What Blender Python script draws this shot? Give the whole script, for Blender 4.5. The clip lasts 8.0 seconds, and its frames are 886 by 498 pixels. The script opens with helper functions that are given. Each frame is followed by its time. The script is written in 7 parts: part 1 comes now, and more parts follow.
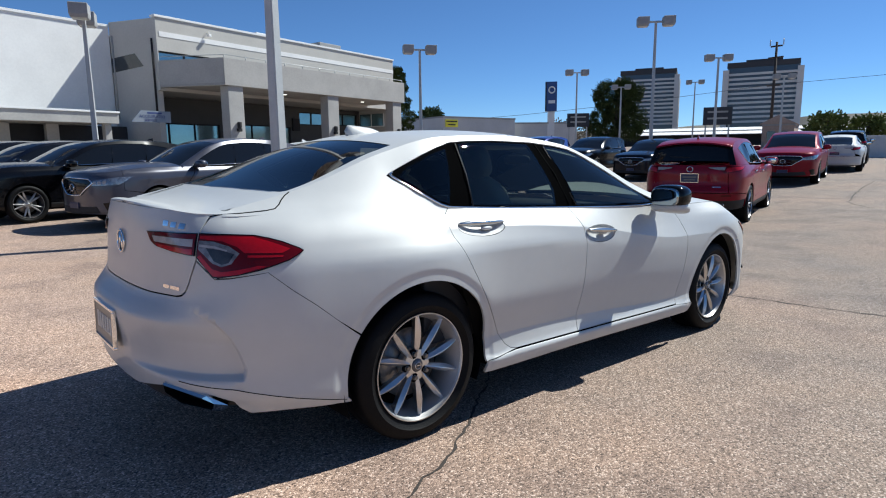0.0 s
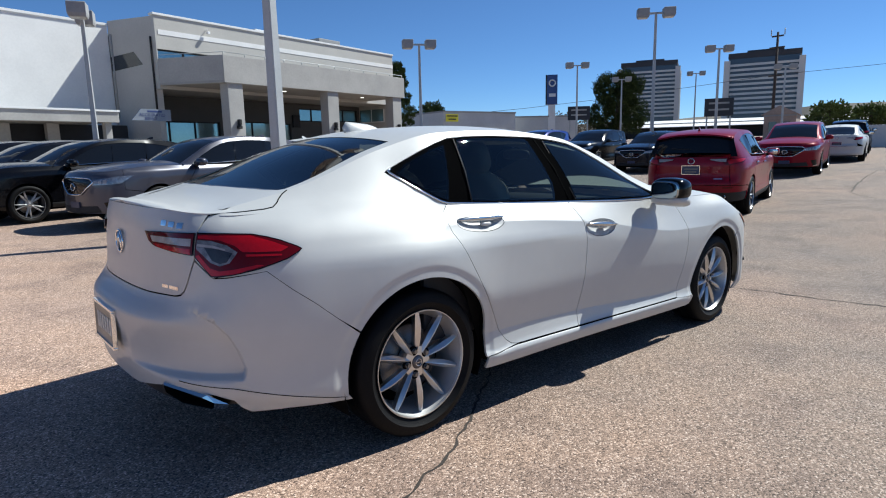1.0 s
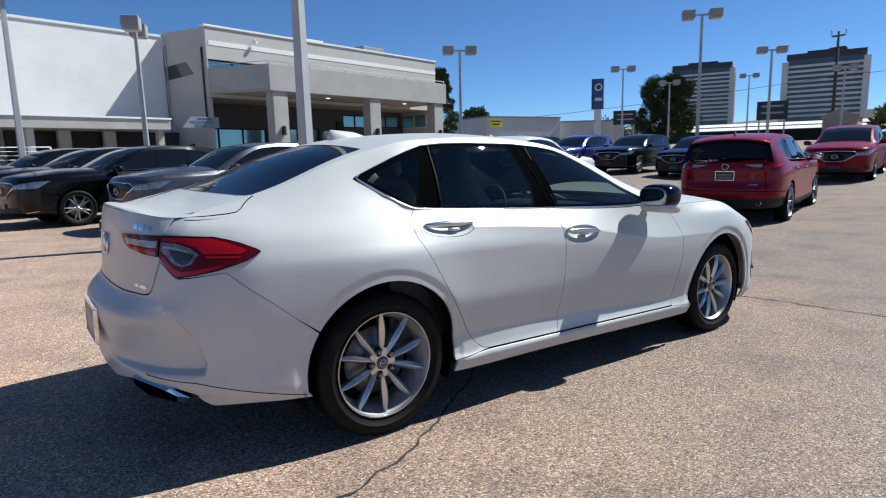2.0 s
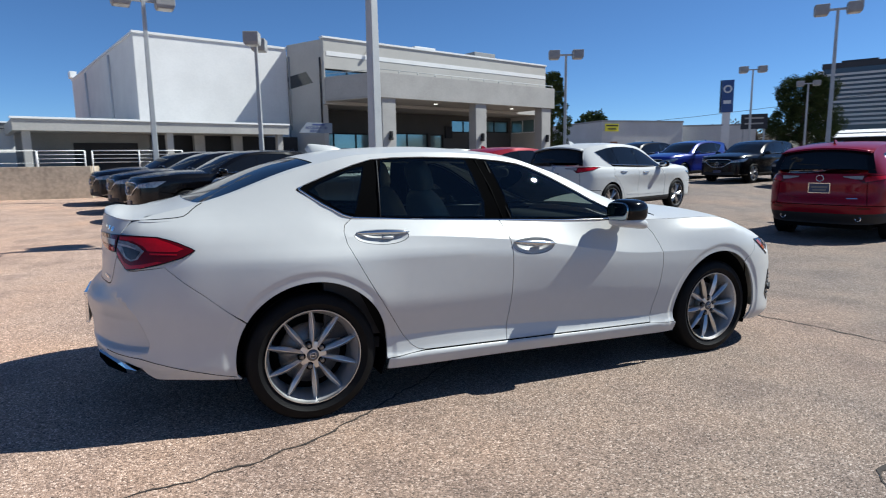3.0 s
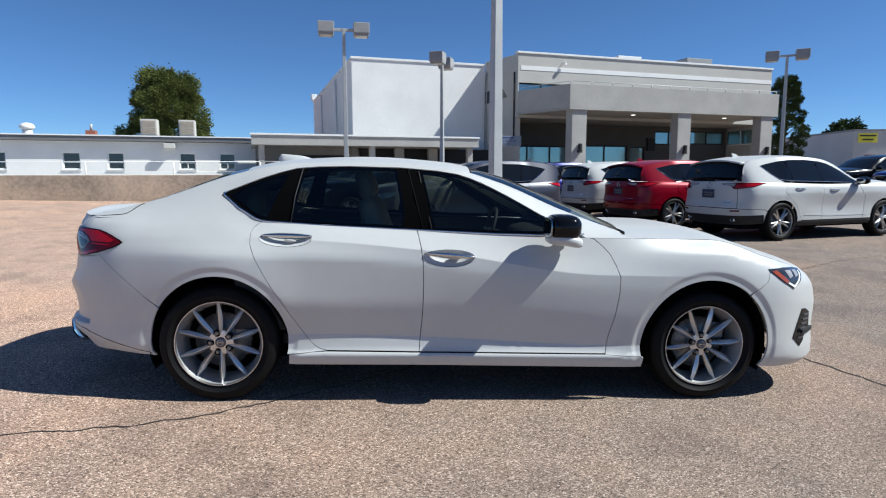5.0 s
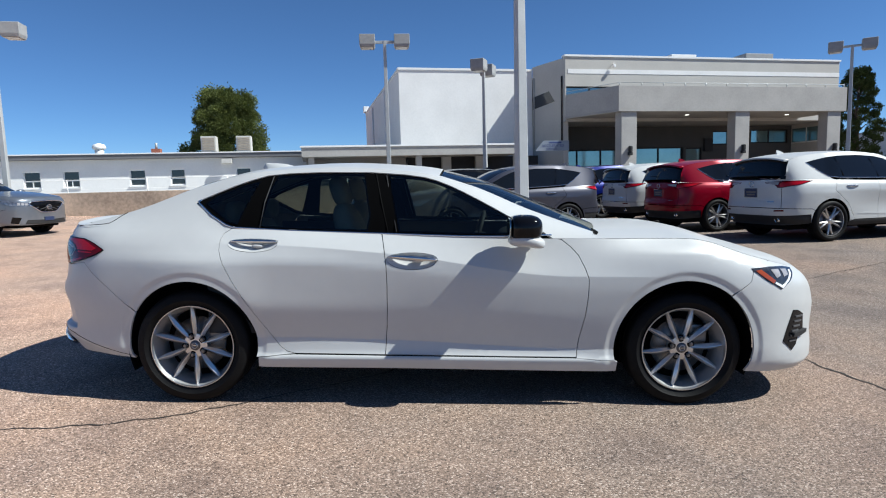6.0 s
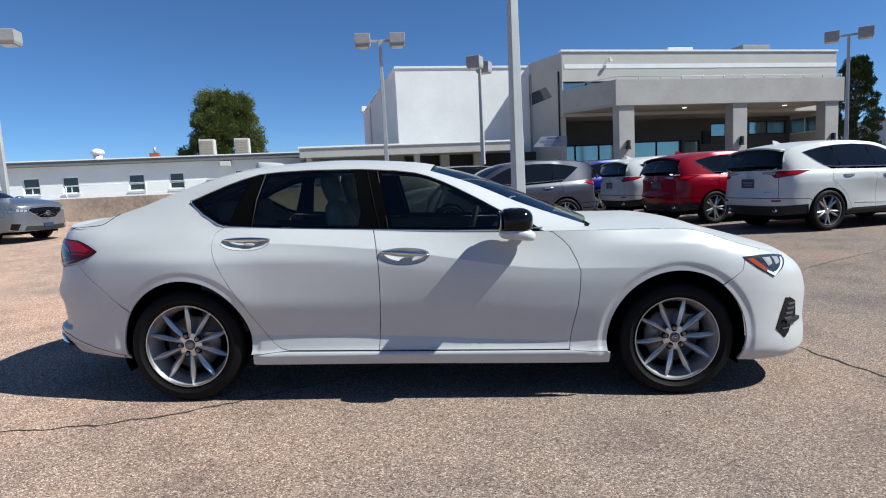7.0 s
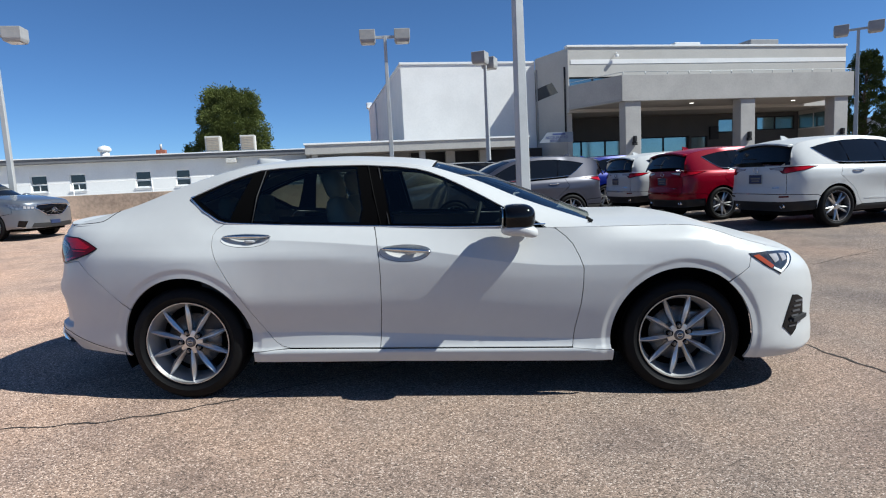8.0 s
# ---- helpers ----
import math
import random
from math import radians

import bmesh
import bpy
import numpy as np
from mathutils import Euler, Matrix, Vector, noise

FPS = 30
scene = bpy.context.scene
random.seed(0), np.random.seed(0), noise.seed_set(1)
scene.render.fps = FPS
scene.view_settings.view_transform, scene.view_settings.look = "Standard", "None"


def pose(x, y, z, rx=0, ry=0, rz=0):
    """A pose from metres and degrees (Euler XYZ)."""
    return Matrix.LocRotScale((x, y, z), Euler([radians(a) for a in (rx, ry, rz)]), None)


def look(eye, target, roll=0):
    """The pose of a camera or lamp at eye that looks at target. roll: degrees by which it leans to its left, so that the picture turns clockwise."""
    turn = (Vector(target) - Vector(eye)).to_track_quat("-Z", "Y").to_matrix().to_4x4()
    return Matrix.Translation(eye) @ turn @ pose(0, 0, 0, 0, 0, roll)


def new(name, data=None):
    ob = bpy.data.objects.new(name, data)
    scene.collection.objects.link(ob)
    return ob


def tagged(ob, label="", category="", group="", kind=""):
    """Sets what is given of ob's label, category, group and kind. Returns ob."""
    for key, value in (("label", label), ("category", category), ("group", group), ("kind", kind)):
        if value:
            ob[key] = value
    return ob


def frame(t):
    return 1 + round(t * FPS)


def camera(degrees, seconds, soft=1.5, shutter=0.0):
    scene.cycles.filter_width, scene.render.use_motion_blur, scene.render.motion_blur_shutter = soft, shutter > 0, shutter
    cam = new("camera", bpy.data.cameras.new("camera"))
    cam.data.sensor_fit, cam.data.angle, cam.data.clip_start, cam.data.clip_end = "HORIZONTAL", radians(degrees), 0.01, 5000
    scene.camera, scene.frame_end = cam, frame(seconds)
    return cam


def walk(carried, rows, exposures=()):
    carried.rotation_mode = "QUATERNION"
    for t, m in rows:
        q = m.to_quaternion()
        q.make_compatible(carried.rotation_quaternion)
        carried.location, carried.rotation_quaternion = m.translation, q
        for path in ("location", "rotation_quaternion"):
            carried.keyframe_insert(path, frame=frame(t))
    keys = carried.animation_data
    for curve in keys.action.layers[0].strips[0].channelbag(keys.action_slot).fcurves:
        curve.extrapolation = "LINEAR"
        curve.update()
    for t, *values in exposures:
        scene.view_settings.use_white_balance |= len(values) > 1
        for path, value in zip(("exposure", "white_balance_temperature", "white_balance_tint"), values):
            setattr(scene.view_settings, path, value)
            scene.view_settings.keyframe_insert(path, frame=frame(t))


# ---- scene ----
cam = camera(73.8, 8.0, soft=1.1, shutter=0.3)
PATH = [
    (0, (-1.578, -2.825, 1.271), (-0.268, -1.348, 0.952), -0.58),
    (0.5, (-1.572, -2.838, 1.275), (-0.269, -1.357, 0.943), -0.99),
    (1, (-1.563, -2.828, 1.276), (-0.260, -1.348, 0.940), -1.29),
    (1.5, (-1.520, -2.878, 1.276), (-0.242, -1.374, 0.948), -1.61),
    (2.8, (-0.784, -3.655, 1.280), (0.143, -1.909, 0.979), -0.82),
    (3, (-0.640, -3.776, 1.312), (0.214, -1.992, 1.017), -0.85),
    (3.5, (-0.251, -4.036, 1.297), (0.435, -2.178, 1.019), -0.71),
    (4, (0.175, -4.149, 1.275), (0.699, -2.239, 1.000), -0.25),
    (4.5, (0.597, -4.208, 1.286), (0.932, -2.254, 1.019), 0.01),
    (6, (1.546, -4.249, 1.242), (1.516, -2.261, 1.025), -1.61),
    (6.5, (1.596, -4.268, 1.220), (1.552, -2.280, 1.002), -2.71),
    (7, (1.600, -4.260, 1.219), (1.566, -2.273, 0.997), -2.81),
    (7.5, (1.601, -4.243, 1.220), (1.577, -2.256, 0.992), -2.71),
    (8, (1.625, -4.226, 1.215), (1.570, -2.240, 0.982), -2.91),
]
walk(cam, [(t, look(eye, target, roll)) for t, eye, target, roll in PATH], [(0.0, 0.57, 5980, 3), (8.0, 0.57, 5980, 3)])

# world and sun
SUN = Vector((0.60, -0.112, 0.66)).normalized()
world = bpy.data.worlds.new("sky")
scene.world = world
world.use_nodes = True
sky = world.node_tree.nodes.new("ShaderNodeTexSky")
sky.sky_type, sky.sun_disc = "NISHITA", False
sky.sun_elevation = math.asin(SUN.z)
sky.sun_rotation = math.atan2(SUN.x, SUN.y)
sky.altitude, sky.air_density, sky.dust_density, sky.ozone_density = 2600, 0.9, 0.0, 9.0
back = world.node_tree.nodes["Background"]
back.inputs["Strength"].default_value = 0.074
world.node_tree.links.new(sky.outputs[0], back.inputs[0])
sun = new("sun", bpy.data.lights.new("sun", "SUN"))
sun.data.energy, sun.data.angle, sun.data.color = 5.0, radians(0.5), (1.0, 0.945, 0.865)
sun.matrix_world = look(SUN * 50, (0, 0, 0))


# materials
def material(name, color, rough=0.5, metal=0.0, vary=0.0, scale=5.0, bump=0.0, bump_scale=60.0, coat=0.0, fleck=0.0, spec=0.5, trans=0.0, shade=None):
    """A plain surface with two scales of colour variation and fine relief."""
    m = bpy.data.materials.new(name)
    m.use_nodes = True
    nodes, links = m.node_tree.nodes, m.node_tree.links
    b = nodes["Principled BSDF"]
    b.inputs["Base Color"].default_value = (*color, 1)
    b.inputs["Roughness"].default_value = rough
    b.inputs["Metallic"].default_value = metal
    b.inputs["Coat Weight"].default_value = coat
    b.inputs["Coat Roughness"].default_value = 0.03
    b.inputs["Specular IOR Level"].default_value = spec
    b.inputs["Transmission Weight"].default_value = trans
    if vary or bump or fleck:
        where = nodes.new("ShaderNodeTexCoord")
    if vary:
        big = nodes.new("ShaderNodeTexNoise")
        big.inputs["Scale"].default_value, big.inputs["Detail"].default_value = scale, 6
        small = nodes.new("ShaderNodeTexNoise")
        small.inputs["Scale"].default_value, small.inputs["Detail"].default_value = scale * 14, 3
        for n in (big, small):
            links.new(where.outputs["Object"], n.inputs["Vector"])
        both = nodes.new("ShaderNodeMix")
        both.inputs[0].default_value = 0.35
        links.new(big.outputs["Fac"], both.inputs[2])
        links.new(small.outputs["Fac"], both.inputs[3])
        ramp = nodes.new("ShaderNodeValToRGB")
        low, high = [c * (1 - vary) for c in color], [min(1, c * (1 + vary)) for c in color]
        if shade:
            low = shade
        ramp.color_ramp.elements[0].position, ramp.color_ramp.elements[0].color = 0.36, (*low, 1)
        ramp.color_ramp.elements[1].position, ramp.color_ramp.elements[1].color = 0.64, (*high, 1)
        links.new(both.outputs[0], ramp.inputs[0])
        links.new(ramp.outputs[0], b.inputs["Base Color"])
        tone = nodes.new("ShaderNodeMapRange")
        tone.inputs[3].default_value, tone.inputs[4].default_value = max(0.02, rough - 0.12 * vary * 4), min(1, rough + 0.12 * vary * 4)
        links.new(both.outputs[0], tone.inputs[0])
        links.new(tone.outputs[0], b.inputs["Roughness"])
    if bump:
        grain = nodes.new("ShaderNodeTexNoise")
        grain.inputs["Scale"].default_value, grain.inputs["Detail"].default_value = bump_scale, 4
        links.new(where.outputs["Object"], grain.inputs["Vector"])
        lift = nodes.new("ShaderNodeBump")
        lift.inputs["Strength"].default_value, lift.inputs["Distance"].default_value = bump, 0.01
        links.new(grain.outputs["Fac"], lift.inputs["Height"])
        links.new(lift.outputs[0], b.inputs["Normal"])
    return m


def asphalt_material():
    """Weathered asphalt with exposed pink and grey stones, darker bald patches and fine cracks of its own."""
    m = bpy.data.materials.new("worn asphalt")
    m.use_nodes = True
    nodes, links = m.node_tree.nodes, m.node_tree.links
    b = nodes["Principled BSDF"]
    b.inputs["Roughness"].default_value = 0.85
    b.inputs["Specular IOR Level"].default_value = 0.35
    where = nodes.new("ShaderNodeTexCoord")

    def noise_at(scale, detail=4):
        n = nodes.new("ShaderNodeTexNoise")
        n.inputs["Scale"].default_value, n.inputs["Detail"].default_value = scale, detail
        links.new(where.outputs["Object"], n.inputs["Vector"])
        return n

    def ramp_of(source, stops):
        r = nodes.new("ShaderNodeValToRGB")
        while len(r.color_ramp.elements) < len(stops):
            r.color_ramp.elements.new(0.5)
        for e, (at, c) in zip(r.color_ramp.elements, stops):
            e.position, e.color = at, (*c, 1)
        links.new(source, r.inputs[0])
        return r

    def mix(kind, fac, a, c):
        x = nodes.new("ShaderNodeMix")
        x.data_type, x.blend_type = "RGBA", kind
        if isinstance(fac, float):
            x.inputs[0].default_value = fac
        else:
            links.new(fac, x.inputs[0])
        links.new(a, x.inputs[6])
        links.new(c, x.inputs[7])
        return x.outputs[2]

    stones = nodes.new("ShaderNodeTexVoronoi")
    stones.inputs["Scale"].default_value = 150
    links.new(where.outputs["Object"], stones.inputs["Vector"])
    grey = nodes.new("ShaderNodeSeparateColor")
    links.new(stones.outputs["Color"], grey.inputs[0])
    stone = ramp_of(grey.outputs[0], [(0.0, (0.062, 0.048, 0.040)), (0.22, (0.185, 0.144, 0.117)), (0.6, (0.275, 0.214, 0.175)), (0.85, (0.38, 0.296, 0.242)), (1.0, (0.60, 0.52, 0.46))])
    fine = noise_at(300, 2)
    grit = ramp_of(fine.outputs["Fac"], [(0.35, (0.55, 0.52, 0.5)), (0.65, (1.25, 1.22, 1.2))])
    color = mix("MULTIPLY", 0.7, stone.outputs[0], grit.outputs[0])
    patch = noise_at(0.35, 5)
    tint = ramp_of(patch.outputs["Fac"], [(0.3, (0.90, 0.94, 0.985)), (0.5, (0.975, 0.98, 0.975)), (0.7, (1.19, 1.10, 1.03))])
    color = mix("MULTIPLY", 1.0, color, tint.outputs[0])
    stain = noise_at(1.7, 6)
    worn = ramp_of(stain.outputs["Fac"], [(0.36, (0.80, 0.80, 0.82)), (0.5, (1.0, 1.0, 1.0)), (0.72, (1.1, 1.07, 1.03))])
    color = mix("MULTIPLY", 1.0, color, worn.outputs[0])
    # paler and pinker towards -x, greyer towards +x, the border swayed by noise
    across = nodes.new("ShaderNodeSeparateXYZ")
    links.new(where.outputs["Object"], across.inputs[0])
    sway = nodes.new("ShaderNodeMath")
    sway.operation = "MULTIPLY_ADD"
    links.new(patch.outputs["Fac"], sway.inputs[0])
    sway.inputs[1].default_value = 6.0
    links.new(across.outputs[0], sway.inputs[2])
    x_ramp = nodes.new("ShaderNodeMapRange")
    x_ramp.interpolation_type = "SMOOTHSTEP"
    x_ramp.inputs[1].default_value, x_ramp.inputs[2].default_value = 0.0, 8.0
    links.new(sway.outputs[0], x_ramp.inputs[0])
    x_tint = ramp_of(x_ramp.outputs[0], [(0.0, (1.78, 1.58, 1.48)), (0.5, (1.08, 1.05, 1.03)), (1.0, (0.86, 0.865, 0.88))])
    color = mix("MULTIPLY", 1.0, color, x_tint.outputs[0])
    links.new(color, b.inputs["Base Color"])
    hump = nodes.new("ShaderNodeMath")
    hump.operation = "ADD"
    links.new(stones.outputs["Distance"], hump.inputs[0])
    links.new(fine.outputs["Fac"], hump.inputs[1])
    lift = nodes.new("ShaderNodeBump")
    lift.invert = True
    lift.inputs["Strength"].default_value, lift.inputs["Distance"].default_value = 0.55, 0.006
    links.new(hump.outputs[0], lift.inputs["Height"])
    links.new(lift.outputs[0], b.inputs["Normal"])
    return m


ASPHALT = asphalt_material()
CRACK = material("crack filler", (0.035, 0.027, 0.022), 0.9, vary=0.3, scale=20, bump=0.5)
STUCCO_WHITE = material("white stucco", (0.76, 0.75, 0.73), 0.9, vary=0.05, scale=0.8, bump=0.25, bump_scale=40)
STUCCO_BEIGE = material("beige stucco", (0.47, 0.45, 0.415), 0.9, vary=0.06, scale=0.7, bump=0.25, bump_scale=40)
CONCRETE = material("grey concrete", (0.385, 0.37, 0.35), 0.88, vary=0.1, scale=0.9, bump=0.3, bump_scale=30)
RETAIN = material("tan retaining wall", (0.50, 0.41, 0.31), 0.9, vary=0.34, scale=0.7, bump=0.2, bump_scale=25)
TRIM_WHITE = material("white painted metal", (0.78, 0.775, 0.76), 0.5, vary=0.04, scale=2)
FASCIA_GREY = material("dark grey fascia board", (0.15, 0.15, 0.155), 0.8, vary=0.12, scale=1.5)
COOLER_TAN = material("tan cooler pads", (0.36, 0.31, 0.25), 0.8, vary=0.12, scale=4)
# walkway wall: the canopy's shade is put into its grey
WALKWAY_SHADE = material("walkway wall with shade in its grey", (0.22, 0.215, 0.205), 0.9, vary=0.1, scale=1)
ROOF_GREY = material("grey roof membrane", (0.30, 0.30, 0.30), 0.9, vary=0.1, scale=1)
# near-black for frames and fittings, and for slabs that paint shade in openings
DARK = material("dark trim and painted shade", (0.02, 0.02, 0.022), 0.8, vary=0.2, scale=3)
SOFFIT = material("grey soffit", (0.34, 0.33, 0.31), 0.9, vary=0.08, scale=1)
POLE_GREY = material("grey galvanised pole", (0.42, 0.43, 0.43), 0.5, 0.2, vary=0.08, scale=3, bump=0.05)
LAMP_TAN = material("beige lamp housing", (0.55, 0.53, 0.49), 0.6, vary=0.06, scale=4)
LAMP_GREY = material("grey floodlight housing", (0.30, 0.30, 0.30), 0.6, vary=0.1, scale=4)
LENS = material("milky lamp lens", (0.55, 0.55, 0.52), 0.25, spec=0.5)
LIT_LENS = material("lit lamp lens", (0.7, 0.68, 0.62), 0.25, spec=0.5)
LIT_LENS.node_tree.nodes["Principled BSDF"].inputs["Emission Color"].default_value = (1.0, 0.93, 0.80, 1)
LIT_LENS.node_tree.nodes["Principled BSDF"].inputs["Emission Strength"].default_value = 1.6
# entrance wall: the shade under the canopy is mixed into this dark colour
ENTRY_WALL_SHADED = material("shade-darkened entrance wall", (0.075, 0.072, 0.068), 0.9, vary=0.08, scale=1)
GLASS_TINT = material("blue green shop glass", (0.27, 0.39, 0.40), 0.05, 0.6, spec=0.8, vary=0.12, scale=0.7)
GLASS_DARK = material("dark window glass", (0.02, 0.025, 0.03), 0.05, spec=0.9)


# building helpers
def part(name, bm, mat, parent=None, label="", smooth=False, mats=()):
    """Links a bmesh as one mesh object under a thing or a part."""
    me = bpy.data.meshes.new(name)
    bm.normal_update()
    bm.to_mesh(me)
    bm.free()
    me.materials.append(mat)
    for extra in mats:
        me.materials.append(extra)
    if smooth:
        me.shade_smooth()
    ob = new(name, me)
    if parent is not None:
        ob.parent = parent
    if label:
        ob["label"] = label
    return ob


def thing(name, m, label, category, group="", kind=""):
    """An empty at a thing's base, which carries its parts."""
    ob = new(name)
    ob.empty_display_size = 0.3
    ob.matrix_world = m
    return tagged(ob, label, category, group, kind)


def box(x0, x1, y0, y1, z0, z1, bevel=0.0, bm=None):
    own = bmesh.new()
    bmesh.ops.create_cube(own, size=1.0)
    for v in own.verts:
        v.co = Vector((x0 + (v.co.x + 0.5) * (x1 - x0), y0 + (v.co.y + 0.5) * (y1 - y0), z0 + (v.co.z + 0.5) * (z1 - z0)))
    if bevel:
        bmesh.ops.bevel(own, geom=own.edges[:] + own.verts[:], offset=bevel, segments=2, affect="EDGES", profile=0.7)
    if bm is None:
        return own
    join(bm, own)
    return bm


def join(bm, other, m=None):
    """Adds a bmesh to another one, moved by m, and frees it."""
    m = m or Matrix()
    verts = [bm.verts.new(m @ v.co) for v in other.verts]
    other.verts.index_update()
    for f in other.faces:
        try:
            g = bm.faces.new([verts[v.index] for v in f.verts])
            g.material_index, g.smooth = f.material_index, f.smooth
        except ValueError:
            pass
    other.free()


def tube(points, radius, sides=10, closed=False, cap=True, bm=None):
    """A round bar along a line of points; radius may be a list."""
    bm = bm or bmesh.new()
    pts = [Vector(p) for p in points]
    n = len(pts)
    rings = []
    prev = None
    for i, p in enumerate(pts):
        a, b = pts[i - 1] if i or closed else p, pts[(i + 1) % n] if i < n - 1 or closed else p
        way = (b - a).normalized()
        if prev is None:
            side = way.orthogonal().normalized()
        else:
            side = (prev - way * prev.dot(way)).normalized()
        prev = side
        other = way.cross(side)
        r = radius[i] if isinstance(radius, (list, tuple)) else radius
        rings.append([bm.verts.new(p + r * (math.cos(k * math.tau / sides) * side + math.sin(k * math.tau / sides) * other)) for k in range(sides)])
    for i in range(n if closed else n - 1):
        r0, r1 = rings[i], rings[(i + 1) % n]
        for k in range(sides):
            f = bm.faces.new((r0[k], r0[(k + 1) % sides], r1[(k + 1) % sides], r1[k]))
            f.smooth = True
    if cap and not closed:
        bm.faces.new(list(reversed(rings[0])))
        bm.faces.new(rings[-1])
    return bm


def prism(outline, z0, z1):
    """An upright prism over a plan outline."""
    bm = bmesh.new()
    low = [bm.verts.new((x, y, z0)) for x, y in outline]
    top = [bm.verts.new((x, y, z1)) for x, y in outline]
    n = len(low)
    for i in range(n):
        bm.faces.new((low[i], low[(i + 1) % n], top[(i + 1) % n], top[i]))
    bm.faces.new(list(reversed(low)))
    bm.faces.new(top)
    bmesh.ops.recalc_face_normals(bm, faces=bm.faces)
    return bm


def wall_with_holes(length, z0, z1, thick, holes):
    """A wall along +x from 0 to length, its outer face at y = 0, thick towards +y, with openings (x0, x1, z0, z1) right through it."""
    xs = sorted({0.0, length, *[h[0] for h in holes], *[h[1] for h in holes]})
    zs = sorted({z0, z1, *[h[2] for h in holes], *[h[3] for h in holes]})
    bm = bmesh.new()

    def solid(i, k):
        if not (0 <= i < len(xs) - 1 and 0 <= k < len(zs) - 1):
            return False
        cx, cz = (xs[i] + xs[i + 1]) / 2, (zs[k] + zs[k + 1]) / 2
        return not any(h[0] < cx < h[1] and h[2] < cz < h[3] for h in holes)

    cache = {}

    def vert(i, y, k):
        key = (i, y, k)
        if key not in cache:
            cache[key] = bm.verts.new((xs[i], y, zs[k]))
        return cache[key]

    for i in range(len(xs) - 1):
        for k in range(len(zs) - 1):
            if not solid(i, k):
                continue
            bm.faces.new((vert(i, 0, k), vert(i + 1, 0, k), vert(i + 1, 0, k + 1), vert(i, 0, k + 1)))
            bm.faces.new((vert(i, thick, k), vert(i, thick, k + 1), vert(i + 1, thick, k + 1), vert(i + 1, thick, k)))
            if not solid(i - 1, k):
                bm.faces.new((vert(i, 0, k), vert(i, 0, k + 1), vert(i, thick, k + 1), vert(i, thick, k)))
            if not solid(i + 1, k):
                bm.faces.new((vert(i + 1, 0, k), vert(i + 1, thick, k), vert(i + 1, thick, k + 1), vert(i + 1, 0, k + 1)))
            if not solid(i, k - 1):
                bm.faces.new((vert(i, 0, k), vert(i, thick, k), vert(i + 1, thick, k), vert(i + 1, 0, k)))
            if not solid(i, k + 1):
                bm.faces.new((vert(i, 0, k + 1), vert(i + 1, 0, k + 1), vert(i + 1, thick, k + 1), vert(i, thick, k + 1)))
    bmesh.ops.recalc_face_normals(bm, faces=bm.faces)
    return bm


# ground: one sheet, dipping a little under the sedan and rising slowly outwards, with a shallow drain past the red car
DIP = math.tan(radians(1.7))


def ground_z(x, y):
    r = math.hypot(x - 1.4, y)
    w = min(1.0, max(0.0, (r - 3.5) / 4.5))
    w = w * w * (3 - 2 * w)
    far = 0.008 * (min(r, 14) - 3.0) + 0.0294 * (min(max(r, 14), 28) - 14)
    if r > 28:
        a = math.degrees(math.atan2(y, x - 1.4))
        open_side = min(1.0, max(0.0, (54 - a) / 12)) * min(1.0, max(0.0, (a + 40) / 20))
        far += (0.006 + 0.014 * open_side) * (min(r, 120) - 28)
    across, u = ((y - 2.74) - 0.61 * (x - 10.4)) / 1.171, min(1.0, max(0.0, (x - 6.0) / 4.0)) * min(1.0, max(0.0, (40.0 - x) / 12.0))
    drain = 0.185 * math.exp(-((across / 2.3) ** 2)) * u * u * (3 - 2 * u)
    return (1 - w) * (-DIP * x) + w * far - drain


def build_ground():
    side = [0.0]
    step = 0.25
    while side[-1] < 2500:
        side.append(side[-1] + step)
        if side[-1] > 8:
            step *= 1.12
    line = [-v for v in reversed(side[1:])] + side
    xs, ys = [v + 1.4 for v in line], line
    bm = bmesh.new()
    rows = [[bm.verts.new((x, y, ground_z(x, y))) for y in ys] for x in xs]
    for i in range(len(xs) - 1):
        for k in range(len(ys) - 1):
            f = bm.faces.new((rows[i][k], rows[i + 1][k], rows[i + 1][k + 1], rows[i][k + 1]))
            f.smooth = True
    ob = part("ground", bm, ASPHALT)
    tagged(ob, "worn pinkish grey asphalt car park with exposed stones", "ground", kind="structure")


build_ground()

# the dealership, in its own frame: x along its front, y into depth
SITE = pose(7.98, 28.84, 0, 0, 0, 13.2)


